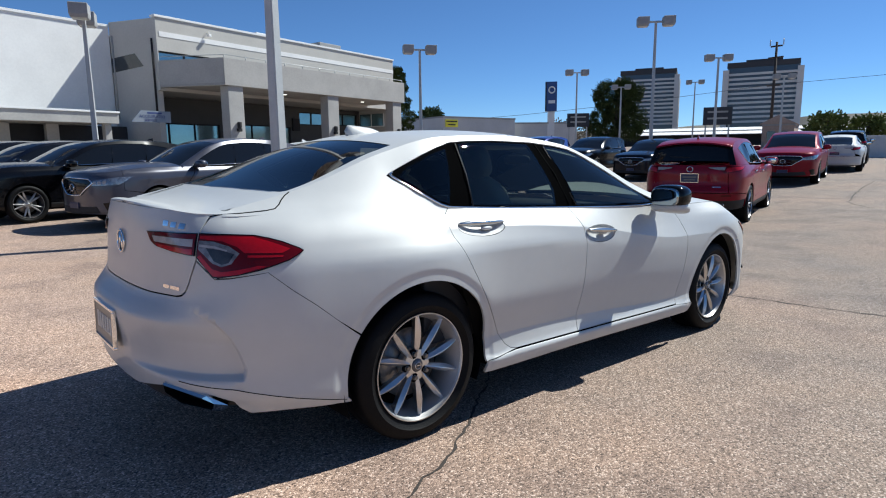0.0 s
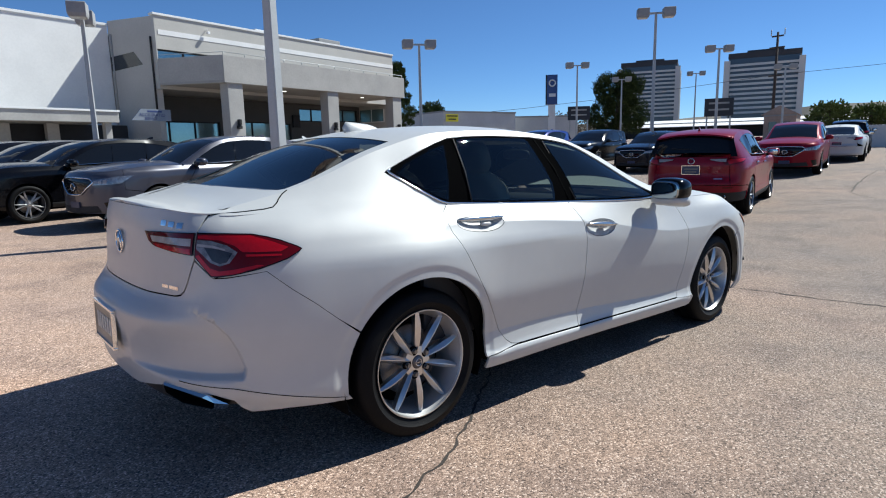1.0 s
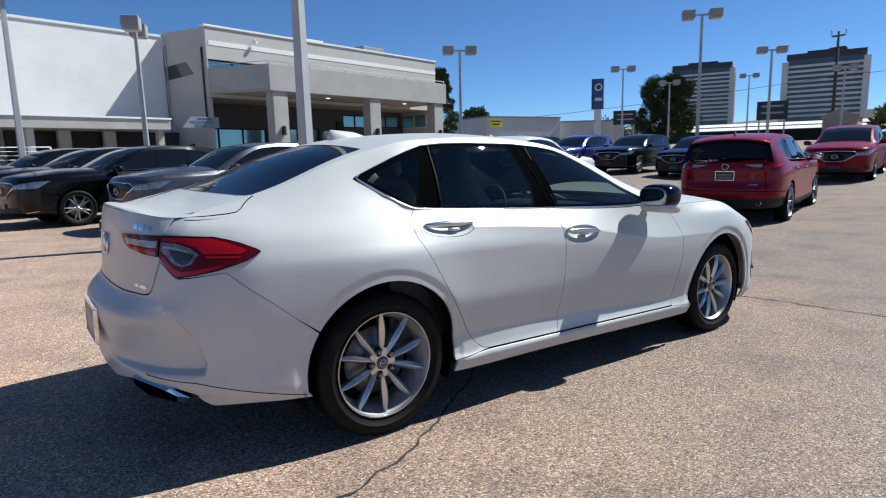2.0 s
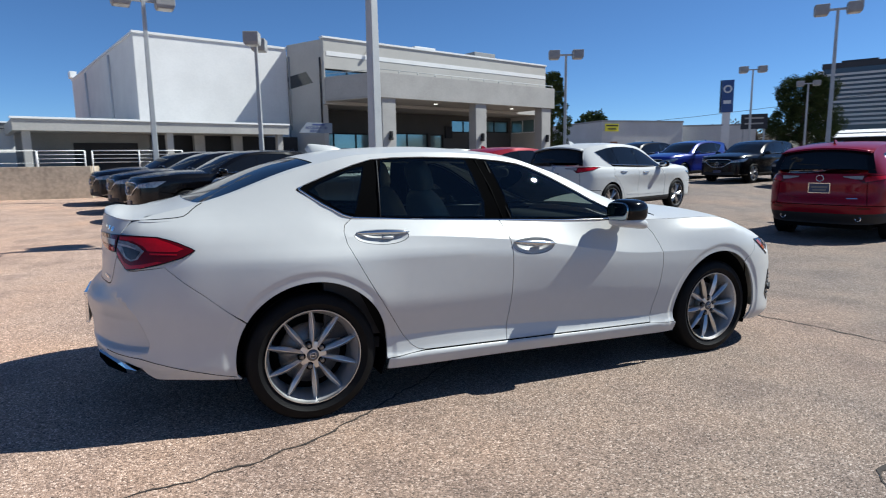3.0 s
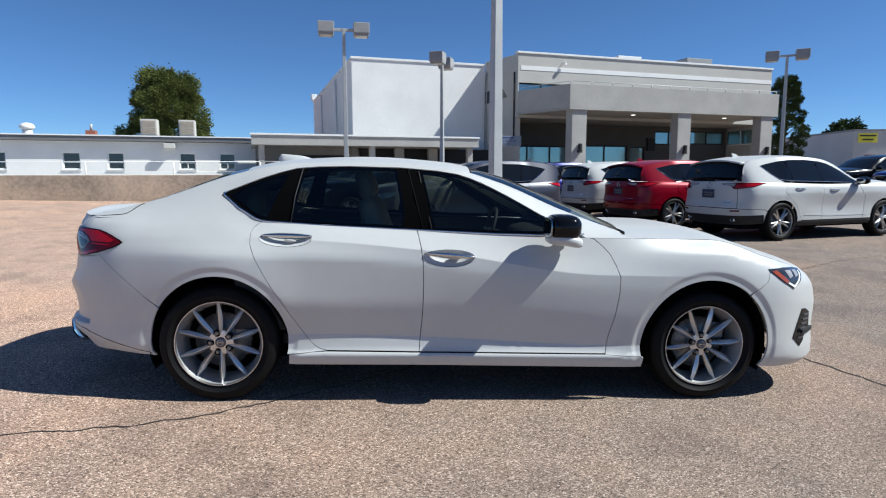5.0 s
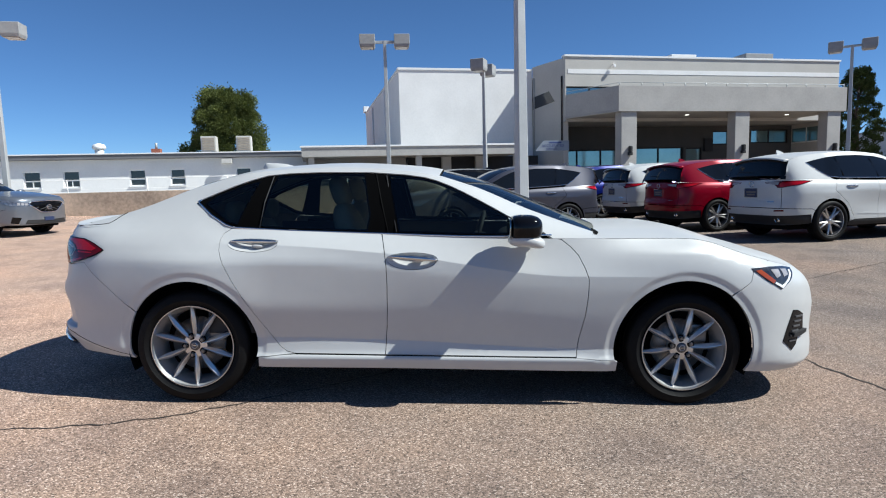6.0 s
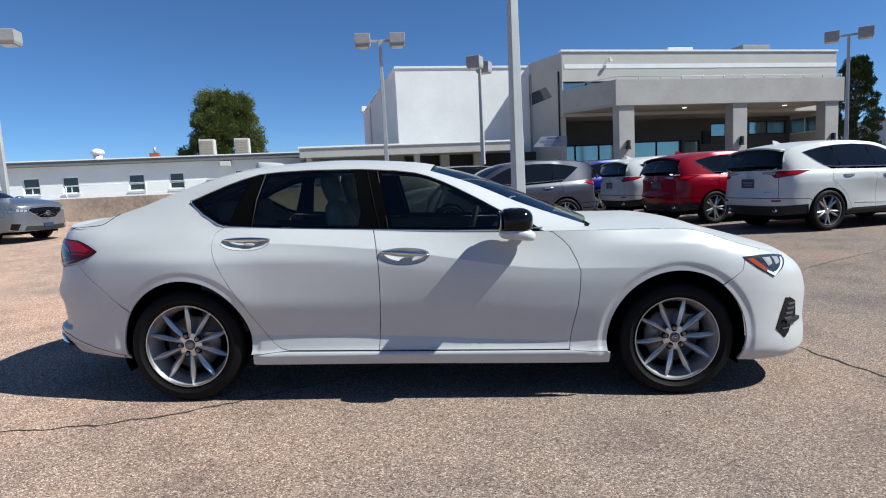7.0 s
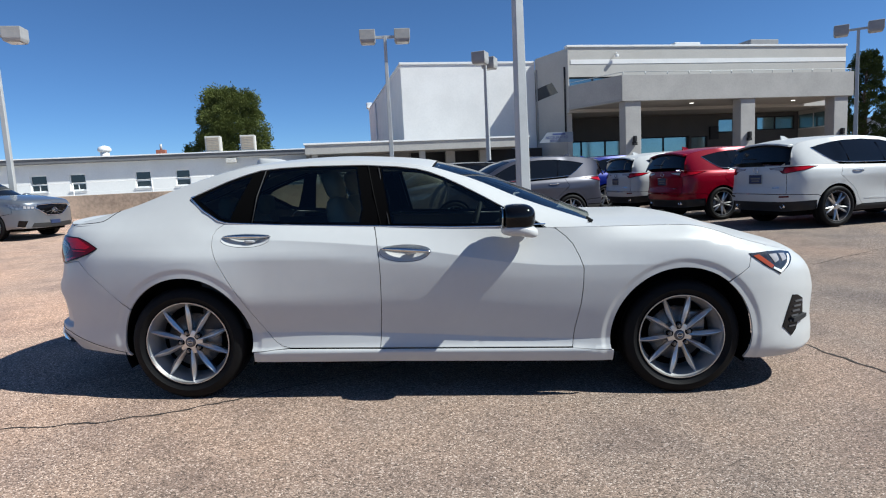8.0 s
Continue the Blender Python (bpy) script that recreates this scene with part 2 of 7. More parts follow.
def build_showroom():
    b = thing("showroom_building", SITE, "two-storey beige stucco dealership with a flat roof and deep entrance canopy", "building")
    # upper front wall over the entrance, ground floor set back behind it
    upper = [(0.05, 2.9, 5.45, 6.4)]
    part("front_wall", wall_with_holes(17.9, 4.5, 7.98, 0.3, upper), STUCCO_BEIGE, b)
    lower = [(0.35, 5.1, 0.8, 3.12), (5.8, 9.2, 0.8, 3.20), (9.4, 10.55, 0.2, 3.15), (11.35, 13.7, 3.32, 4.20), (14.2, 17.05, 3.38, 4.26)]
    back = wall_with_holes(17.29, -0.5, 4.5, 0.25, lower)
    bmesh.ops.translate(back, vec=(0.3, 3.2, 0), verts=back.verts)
    part("entrance_wall", back, ENTRY_WALL_SHADED, b)
    part("entrance_ceiling", box(0.3, 17.59, 0.31, 3.19, 4.52, 4.62), SOFFIT, b)
    part("notice_case", box(10.95, 11.55, 3.05, 3.195, 2.9, 3.72, 0.02), DARK, b)
    end_pane = part("window", box(17.56, 17.595, 0.75, 3.1, 3.38, 4.26), GLASS_TINT, b)
    part("window_frame", box(17.545, 17.597, 0.70, 3.14, 3.31, 3.378), TRIM_WHITE, end_pane)
    for at in (0.69, 1.9):
        part("mullion", box(17.542, 17.596, at, at + 0.06, 3.38, 4.26), TRIM_WHITE, end_pane)
    part("side_wall", prism([(0.0, 0.302), (0.3, 0.302), (-0.35, 2.97), (-0.75, 2.97)], -0.5, 7.95), STUCCO_BEIGE, b)
    part("end_wall", box(17.6, 17.9, 0.302, 14, -0.5, 7.95), STUCCO_BEIGE, b)
    part("rear_wall", box(-0.4, 17.6, 13.7, 14, -0.5, 7.95), STUCCO_BEIGE, b)
    part("roof", box(0.0, 17.6, 0.31, 13.7, 7.5, 7.6), ROOF_GREY, b)
    part("parapet_cap", box(-0.06, 17.96, -0.06, 0.36, 7.98, 8.08, 0.01), TRIM_WHITE, b)
    part("white_band", box(0.15, 17.9, -0.018, -0.003, 7.08, 7.32), STUCCO_WHITE, b)
    for x0, x1, z0, z1, y in [(*h, 0.0) for h in upper] + [(h[0] + 0.3, h[1] + 0.3, h[2], h[3], 3.2) for h in lower]:
        w = part("window", box(x0 - 0.02, x1 + 0.02, y + 0.16, y + 0.19, z0 - 0.02, z1 + 0.02), GLASS_TINT, b)
        fr = bmesh.new()
        count = max(1, round((x1 - x0) / 1.5))
        for i in range(count + 1):
            at = x0 + (x1 - x0) * i / count
            box(at - 0.035, at + 0.035, y + 0.1, y + 0.158, z0, z1, 0, fr)
        box(x0, x1, y + 0.11, y + 0.157, z0, z0 + 0.07, 0, fr)
        box(x0, x1, y + 0.11, y + 0.157, z1 - 0.07, z1, 0, fr)
        part("window_frame", fr, DARK, w)
    # entrance canopy
    c = part("canopy", prism([(-0.02, -0.02), (1.38, -3.26), (15.1, -3.26), (15.1, -0.02)], 4.66, 4.76), SOFFIT, b)
    front = bmesh.new()
    box(1.38, 15.1, -3.28, -2.96, 4.64, 5.92, 0.02, front)
    part("fascia", front, CONCRETE, c)
    d = Vector((1.40, -3.24, 0))
    n = d.normalized().cross(Vector((0, 0, 1)))
    part("side_fascia", prism([(0.0, -0.03), (1.375, -3.22), (1.375 + 0.3, -3.0), (0.3, -0.03)], 4.64, 5.92), CONCRETE, c)
    part("end_fascia", box(14.8, 15.1, -2.955, -0.02, 4.64, 5.92, 0.02), CONCRETE, c)
    part("canopy_deck", box(1.6, 14.8, -2.95, -0.03, 5.3, 5.4), ROOF_GREY, c)
    for x in (1.55, 8.15, 13.95):
        part("column", box(x + 0.04, x + 0.90, -3.18, -2.55, -0.4, 4.655, 0.03), CONCRETE, b)
        s = bmesh.new()
        box(x + 0.38, x + 0.60, -3.36, -3.19, 2.45, 2.62, 0.04, s)
        box(x + 0.42, x + 0.56, -3.40, -3.19, 2.62, 2.92, 0.05, s)
        part("wall_lamp", s, DARK, b)
    rail = bmesh.new()
    tube([(0.05, -0.12, 6.08), (1.5, -3.16, 6.08), (15.0, -3.16, 6.08)], 0.016, 8, bm=rail)
    for i in range(12):
        x = 1.5 + 13.5 * i / 11
        tube([(x, -3.16, 5.9), (x, -3.16, 6.08)], 0.026, 6, bm=rail)
    part("roof_rail", rail, POLE_GREY, b)
    for i in range(4):
        part("downlight", tube([(3.2 + 3.2 * i, -1.6, 4.64), (3.2 + 3.2 * i, -1.6, 4.658)], 0.11, 16), LIT_LENS, b)
    # roof plant
    for x, y, w in ((9.1, 4.0, 1.8), (14.6, 4.0, 2.1)):
        u = bmesh.new()
        box(x, x + w, y, y + 1.2, 7.6, 9.13 if w < 2 else 9.30, 0.04, u)
        for k in range(5):
            box(x + 0.1, x + w - 0.1, y - 0.03, y - 0.002, 8.0 + 0.2 * k, 8.08 + 0.2 * k, 0, u)
        part("roof_unit", u, TRIM_WHITE if w < 2 else LAMP_GREY, b)
    cam_bm = tube([(2.8, -0.004, 7.62), (2.8, -0.16, 7.66), (2.8, -0.2, 7.55)], 0.018, 8)
    box(2.72, 2.88, -0.28, -0.12, 7.40, 7.55, 0.04, cam_bm)
    part("security_camera", cam_bm, TRIM_WHITE, b)
    # window with a dark film in the slanted side wall
    pane = bmesh.new()
    rows = []
    for off in (-0.012, 0.05):
        rows.append([pane.verts.new((-0.281 * (y - 0.302) + off * 0.963, y + off * 0.27, z)) for y, z in ((2.95, 5.5), (1.0, 5.72), (1.5, 6.36), (2.95, 6.2))])
    pane.faces.new(rows[0]), pane.faces.new(list(reversed(rows[1])))
    for k in range(4):
        pane.faces.new((rows[0][k], rows[1][k], rows[1][(k + 1) % 4], rows[0][(k + 1) % 4]))
    bmesh.ops.recalc_face_normals(pane, faces=pane.faces)
    part("side_window", pane, GLASS_DARK, b)
    part("downpipe", tube([(-0.06, 0.36, 3.5), (-0.06, 0.36, 7.0)], 0.05, 8), DARK, b)
    part("downpipe", tube([(-0.72, 2.82, 3.2), (-0.72, 2.82, 7.3)], 0.05, 8), SOFFIT, b)
    return b


def build_hall():
    b = thing("service_hall", SITE, "tall plain white stucco service hall with a flat roof", "building")
    part("front_wall", box(-8.72, -0.78, 2.98, 3.28, -0.4, 7.72), STUCCO_WHITE, b)
    part("side_wall", box(-8.72, -8.42, 3.285, 23.5, -0.4, 7.7), STUCCO_WHITE, b)
    part("rear_wall", box(-8.41, 0, 23.2, 23.5, -0.4, 7.7), STUCCO_WHITE, b)
    part("roof", box(-8.41, -0.5, 3.29, 23.19, 7.3, 7.4), ROOF_GREY, b)
    part("roof_trim", box(-8.78, -0.78, 2.92, 3.33, 7.72, 7.84, 0.01), TRIM_WHITE, b)
    part("side_trim", box(-8.78, -8.40, 3.34, 23.5, 7.702, 7.82, 0.01), TRIM_WHITE, b)
    for y in (9.0, 17.0):
        part("downpipe", tube([(-8.79, y, -0.3), (-8.79, y, 7.5)], 0.06, 8), TRIM_WHITE, b)
    part("vent_box", box(-8.95, -8.5, 22.6, 23.4, 7.83, 8.3, 0.03), TRIM_WHITE, b)


def build_walkway():
    b = thing("covered_walkway", SITE, "low grey fascia canopy over a shaded walkway along the hall", "canopy")
    part("fascia", box(-14.2, -2.9, -1.47, -1.25, 2.73, 3.18, 0.01), CONCRETE, b)
    part("fascia_cap", box(-14.26, -2.86, -1.53, -1.2, 3.18, 3.26, 0.01), TRIM_WHITE, b)
    part("soffit", box(-14.0, -2.9, -1.245, 2.97, 2.76, 2.86), SOFFIT, b)
    part("roof", box(-14.0, -2.9, -1.245, 2.97, 3.0, 3.1), ROOF_GREY, b)
    part("end_fascia", box(-14.2, -14.0, -1.245, 3.60, 2.73, 3.18), CONCRETE, b)
    part("rear_roof", box(-13.99, -8.80, 2.975, 3.60, 2.80, 3.05), ROOF_GREY, b)
    part("back_wall", box(-14.0, -8.75, 1.2, 1.4, 0, 2.755), WALKWAY_SHADE, b)
    # near-black slabs paint the shade in the walkway's depth
    part("opening_shade", box(-11.9, -9.3, 1.15, 1.195, 0.6, 2.35), DARK, b)
    part("far_opening_shade", box(-8.6, -1.0, 1.6, 1.65, 0, 2.755), DARK, b)
    for x in (-13.9, -8.6, -3.4):
        part("post", box(x, x + 0.28, -1.2, -0.9, -0.3, 2.755, 0.02), CONCRETE, b)
    for x in (-6.8, -4.9):
        part("post", box(x, x + 0.5, 0.9, 1.2, -0.3, 2.755, 0.02), CONCRETE, b)


build_showroom()
build_hall()
build_walkway()

from mathutils import geometry


# the sedan's skin, as smooth surfaces in its own frame: x forward from the rear axle, y to the left, z up
class Curve:
    """A smooth line through values at knots (monotone cubic, so that it does not overshoot)."""

    def __init__(self, knots, values):
        self.k, self.v = np.array(knots, float), np.array(values, float)
        h, d = np.diff(self.k), np.diff(self.v) / np.diff(self.k)
        m = np.zeros_like(self.v)
        m[0], m[-1] = d[0], d[-1]
        for i in range(1, len(m) - 1):
            if d[i - 1] * d[i] > 0:
                a, b = 2 * h[i] + h[i - 1], h[i] + 2 * h[i - 1]
                m[i] = (a + b) / (a / d[i - 1] + b / d[i])
        self.m = m

    def __call__(self, t):
        t = min(max(t, self.k[0]), self.k[-1])
        i = min(max(int(np.searchsorted(self.k, t) - 1), 0), len(self.k) - 2)
        h = self.k[i + 1] - self.k[i]
        u = (t - self.k[i]) / h
        return float((2 * u**3 - 3 * u**2 + 1) * self.v[i] + (u**3 - 2 * u**2 + u) * h * self.m[i] + (3 * u**2 - 2 * u**3) * self.v[i + 1] + (u**3 - u**2) * h * self.m[i + 1])


class Skin:
    """The flank from the middle of the tail round to the middle of the nose (s, z), the tops across the car, and the greenhouse."""

    def __init__(self, plan, sections, keel, rail, arches, crown, creases=()):
        pts = np.array(plan, float)
        fine = [pts[0]]
        for i in range(len(pts) - 1):
            p0, p1, p2, p3 = pts[max(i - 1, 0)], pts[i], pts[i + 1], pts[min(i + 2, len(pts) - 1)]
            if i == 0:
                p0 = np.array([p2[0], -p2[1]])
            if i == len(pts) - 2:
                p3 = np.array([p1[0], -p1[1]])
            for u in np.linspace(0, 1, 13)[1:]:
                fine.append(0.5 * (2 * p1 + (p2 - p0) * u + (2 * p0 - 5 * p1 + 4 * p2 - p3) * u**2 + (3 * p1 - p0 - 3 * p2 + p3) * u**3))
        fine = np.array(fine)
        self.s = np.r_[0, np.cumsum(np.hypot(*np.diff(fine, axis=0).T))]
        self.xy, self.length = fine, self.s[-1]
        self.side = np.argmin(fine[:, 1])
        at = [self.s_at(**key) for key, _ in sections]
        rows = len(sections[0][1])
        self.zc = [Curve(at, [sec[r][0] for _, sec in sections]) for r in range(rows)]
        self.dc = [Curve(at, [sec[r][1] for _, sec in sections]) for r in range(rows)]
        self.arches, self.memo, self.creases = arches, {}, creases
        q = range(len(keel))
        self.mx, self.mz = Curve(q, [k[0] for k in keel]), Curve(q, [k[1] for k in keel])
        self.kx, self.ky, self.kz = (Curve(q, [r[c] for r in rail]) for c in range(3))
        order = sorted(range(len(rail)), key=lambda i: rail[i][0])
        self.ry = Curve([rail[i][0] for i in order], [rail[i][1] for i in order])
        self.rz = Curve([rail[i][0] for i in order], [rail[i][2] for i in order])
        self.crown = Curve([c[0] for c in crown], [c[1] for c in crown])
        self.keys = len(keel) - 1

    def s_at(self, x=None, y=None, tail=True):
        """Where along the flank the plan passes x (on the side) or y (at the tail or the nose)."""
        if x is not None:
            i0, i1 = int(np.argmin(self.xy[:, 0])), int(np.argmax(self.xy[:, 0]))
            return float(np.interp(x, self.xy[i0 : i1 + 1, 0], self.s[i0 : i1 + 1]))
        if tail:
            return float(np.interp(-y, -self.xy[: self.side, 1], self.s[: self.side]))
        return float(np.interp(y, self.xy[self.side :, 1], self.s[self.side :]))

    def top(self, s):
        return self.zc[-1](s)

    def bottom(self, s):
        return self.zc[0](s)

    def flank(self, s, z, out=0.0):
        """The point of the right flank at s and height z, moved outwards by out."""
        key = round(s, 4)
        if key not in self.memo:
            zs, ds = [c(s) for c in self.zc], [c(s) for c in self.dc]
            for i in range(1, len(zs)):
                zs[i] = max(zs[i], zs[i - 1] + 0.004)
            self.memo[key] = self.section(s, zs, ds), [float(np.interp(s, self.s, self.xy[:, c])) for c in (0, 1)], self.normal(s)
        inset, (x, y), n = self.memo[key]
        d, top = inset(z), self.top(s)
        if z > top:
            d += (inset(top) - inset(top - 0.006)) / 0.006 * (z - top)
        px, py = x - d * n[0], y - d * n[1]
        for cx, cz, r, flare in self.arches:
            if py < -0.6:
                d2 = math.hypot(px - cx, z - cz)
                u = min(max((r + 0.058 - d2) / 0.034, 0.0), 1.0)
                dent = flare * u * u * (3 - 2 * u)
                px, py = px - dent * n[0], py - dent * n[1]
        return (px + out * n[0], py + out * n[1], z)

    def section(self, s, zs, ds):
        """The inset by height: smooth at the ends of the car, with crisp folds along the doors."""
        smooth = Curve(zs, ds)
        x = float(np.interp(s, self.s, self.xy[:, 0])) if np.interp(s, self.s, self.xy[:, 1]) < -0.80 else -9.0
        w = min(max((x + 0.55) / 0.5, 0.0), 1.0) * min(max((3.0 - x) / 0.5, 0.0), 1.0)
        if not self.creases or w == 0:
            return smooth
        cuts = [0, *self.creases, len(zs) - 1]
        pieces = [(zs[b], Curve(zs[a : b + 1], ds[a : b + 1])) for a, b in zip(cuts, cuts[1:])]
        return lambda z: (1 - w) * smooth(z) + w * next((c for top, c in pieces if z <= top), pieces[-1][1])(z)

    def normal(self, s):
        a = np.array([np.interp(s + e, self.s, self.xy[:, 0]) for e in (-0.03, 0.03)]), np.array([np.interp(s + e, self.s, self.xy[:, 1]) for e in (-0.03, 0.03)])
        d = np.array([a[0][1] - a[0][0], a[1][1] - a[1][0]])
        d /= np.hypot(*d) + 1e-9
        return np.array([d[1], -d[0]])

    def seam(self, s):
        """The shared direction of flank and cabin side where they meet behind the doors."""
        def across(fn, u, v):
            a = [np.array(fn(u + du, v + dv)) for du, dv in ((0.004, 0), (-0.004, 0), (0, 0.004), (0, -0.004))]
            n = np.cross(a[0] - a[1], a[2] - a[3])
            n /= np.linalg.norm(n)
            return n if n[1] < 0 else -n
        top = self.top(s)
        n = across(self.flank, s, top - 0.008) + across(self.pane, self.flank(s, top)[0], top + 0.008)
        return n / np.linalg.norm(n)

    def deck(self, s, k, out=0.0):
        """The hood or the boot lid: across from the right edge (k = -1) to the left (k = 1)."""
        x, y, z = self.flank(s, self.top(s))
        return (x + 0.0 * k, -y * k, z + self.crown(x) * (1 - abs(k) ** 2.6) * min(1.0, abs(y) / 0.5) + out)

    def cabin(self, q, k, out=0.0):
        """Windscreen, roof and rear window: q along the car from the cowl to the boot, k across from the right rail (-1) to the left (1)."""
        a = abs(k) ** 2.2
        mx, mz, kx = self.mx(q), self.mz(q), self.kx(q)
        ky, kz = self.ry(kx), self.rz(kx)
        return (mx + (kx - mx) * a, -ky * k, mz + (kz - mz) * a + out)

    def roof_z(self, x, y):
        """The height of the greenhouse over x, y towards the tail."""
        k = min(1.2, abs(y) / max(-self.ry(x), 0.3))
        a = k**2.2
        lo, hi = 4.0, float(self.keys)
        for _ in range(22):
            q = (lo + hi) / 2
            lo, hi = (q, hi) if self.mx(q) + (self.kx(q) - self.mx(q)) * a > x else (lo, q)
        return self.mz(q) + (self.rz(self.kx(q)) - self.mz(q)) * a

    def lid(self, s, k, out=0.0):
        """The boot lid's top: the deck, flowing up into the foot of the roof, with a slight lip at its rear edge."""
        x, y, z = self.deck(s, k, out)
        z += 0.010 * max(0.0, 1 - (x + 0.945) / 0.16) ** 2 * (1 - abs(k) ** 6)
        ky, edge = -self.ry(x), abs(self.deck(s, 1)[1])
        if abs(y) > ky and edge > ky + 0.01:
            roof = self.rz(x) + (self.top(s) - self.rz(x)) * (abs(y) - ky) / (edge - ky)
        else:
            roof = self.roof_z(x, y)
        roof, soft = roof - 0.004 + out, 0.022
        h = max(soft - abs(z - roof), 0.0) / soft
        return (x, y, max(z, roof) + h * h * soft / 4)

    def pane(self, x, z, out=0.0):
        """The side of the cabin between the belt and the roof rail."""
        key = ("belt", round(x, 4))
        if key not in self.memo:
            s = self.s_at(x=x)
            for _ in range(4):
                s += x - self.flank(s, self.top(s))[0]
            self.memo[key] = self.flank(s, self.top(s))
        bx, by, bz = self.memo[key]
        kz, ky = self.rz(x), self.ry(x)
        v = (z - bz) / max(kz - bz, 0.02)
        v = min(max(v, -0.3), 1.3)
        swell = min(max((x + 0.05) / 0.30, 0.0), 1.0)
        y = by + (ky - by) * v - 0.028 * 4 * v * (1 - v) * min(1.0, max(kz - bz, 0) / 0.3) * swell * swell * (3 - 2 * swell)
        return (x, y - out, z)


SEDAN = Skin(
    plan=[(-1.045, 0), (-1.03, -0.30), (-0.975, -0.53), (-0.87, -0.69), (-0.70, -0.80), (-0.45, -0.885), (0.0, -0.945), (0.5, -0.952), (1.2, -0.945), (2.0, -0.955),
          (2.87, -0.96), (3.2, -0.938), (3.45, -0.87), (3.65, -0.75), (3.79, -0.56), (3.86, -0.30), (3.88, 0)],
    sections=[
        (dict(y=0.0), [(0.23, 0.10), (0.30, 0.03), (0.36, 0.012), (0.45, 0.022), (0.62, 0.0), (0.72, 0.075), (0.90, 0.085), (0.98, 0.09), (1.05, 0.10)]),
        (dict(y=-0.45), [(0.23, 0.10), (0.30, 0.03), (0.36, 0.012), (0.45, 0.022), (0.62, 0.0), (0.72, 0.07), (0.90, 0.08), (0.98, 0.088), (1.045, 0.105)]),
        (dict(y=-0.68), [(0.22, 0.10), (0.30, 0.03), (0.36, 0.008), (0.45, 0.015), (0.62, 0.0), (0.73, 0.03), (0.90, 0.05), (0.97, 0.072), (1.028, 0.115)]),
        (dict(x=-0.70), [(0.21, 0.09), (0.29, 0.02), (0.35, 0.005), (0.44, 0.008), (0.62, 0.0), (0.80, 0.014), (0.92, 0.05), (0.98, 0.085), (1.03, 0.14)]),
        (dict(x=-0.42), [(0.21, 0.06), (0.28, 0.03), (0.33, 0.02), (0.42, 0.02), (0.60, 0.012), (0.82, 0.025), (0.93, 0.07), (0.99, 0.115), (1.05, 0.18)]),
        (dict(x=0.0), [(0.21, 0.06), (0.285, 0.035), (0.31, 0.03), (0.395, 0.02), (0.64, 0.0), (0.82, 0.012), (0.94, 0.085), (1.0, 0.13), (1.065, 0.183)]),
        (dict(x=0.22), [(0.205, 0.062), (0.285, 0.036), (0.31, 0.045), (0.40, 0.048), (0.64, 0.0), (0.82, 0.014), (0.94, 0.082), (0.985, 0.122), (1.034, 0.163)]),
        (dict(x=0.50), [(0.205, 0.058), (0.285, 0.026), (0.31, 0.044), (0.40, 0.057), (0.62, 0.012), (0.83, 0.013), (0.937, 0.058), (0.98, 0.101), (1.026, 0.15)]),
        (dict(x=1.15), [(0.205, 0.055), (0.285, 0.022), (0.305, 0.040), (0.385, 0.060), (0.62, 0.017), (0.80, 0.010), (0.895, 0.028), (0.95, 0.076), (1.005, 0.13)]),
        (dict(x=2.2), [(0.20, 0.052), (0.28, 0.019), (0.305, 0.034), (0.345, 0.044), (0.58, 0.006), (0.70, 0.0), (0.772, 0.004), (0.88, 0.050), (0.98, 0.088)]),
        (dict(x=2.87), [(0.20, 0.06), (0.28, 0.03), (0.30, 0.03), (0.34, 0.03), (0.60, 0.008), (0.70, 0.003), (0.77, 0.005), (0.90, 0.04), (0.98, 0.13)]),
        (dict(x=3.3), [(0.19, 0.05), (0.27, 0.01), (0.30, 0.005), (0.36, 0.0), (0.60, 0.0), (0.69, 0.004), (0.76, 0.015), (0.82, 0.04), (0.875, 0.11)]),
        (dict(x=3.6), [(0.17, 0.06), (0.25, 0.0), (0.30, 0.0), (0.40, 0.01), (0.58, 0.01), (0.64, 0.015), (0.70, 0.025), (0.76, 0.06), (0.81, 0.12)]),
        (dict(y=-0.45, tail=False), [(0.17, 0.06), (0.25, 0.0), (0.30, 0.0), (0.42, 0.01), (0.55, 0.0), (0.61, 0.01), (0.66, 0.025), (0.72, 0.06), (0.78, 0.13)]),
        (dict(y=0.0, tail=False), [(0.17, 0.06), (0.25, 0.0), (0.30, 0.0), (0.42, 0.0), (0.55, 0.0), (0.61, 0.01), (0.65, 0.02), (0.70, 0.05), (0.76, 0.12)]),
    ],
    keel=[(2.58, 0.995), (2.10, 1.185), (1.66, 1.345), (1.30, 1.415), (0.85, 1.435), (0.35, 1.405), (-0.05, 1.32), (-0.45, 1.160), (-0.80, 1.02)],
    rail=[(2.40, -0.76, 0.985), (1.98, -0.68, 1.125), (1.62, -0.62, 1.275), (1.28, -0.59, 1.365), (0.85, -0.58, 1.39), (0.35, -0.58, 1.365), (0.0, -0.59, 1.28), (-0.42, -0.62, 1.128), (-0.80, -0.59, 1.03)],
    arches=[(0.004, 0.346, 0.385, 0.006), (2.857, 0.345, 0.402, 0.008)],
    crown=[(-1.05, 0.0), (-0.95, 0.006), (-0.9, 0.012), (-0.69, 0.03), (-0.5, 0.05), (0.5, 0.07), (2.3, 0.052), (2.8, 0.052), (3.4, 0.064), (3.75, 0.03), (3.9, 0.0)],
    creases=(3, 6),
)


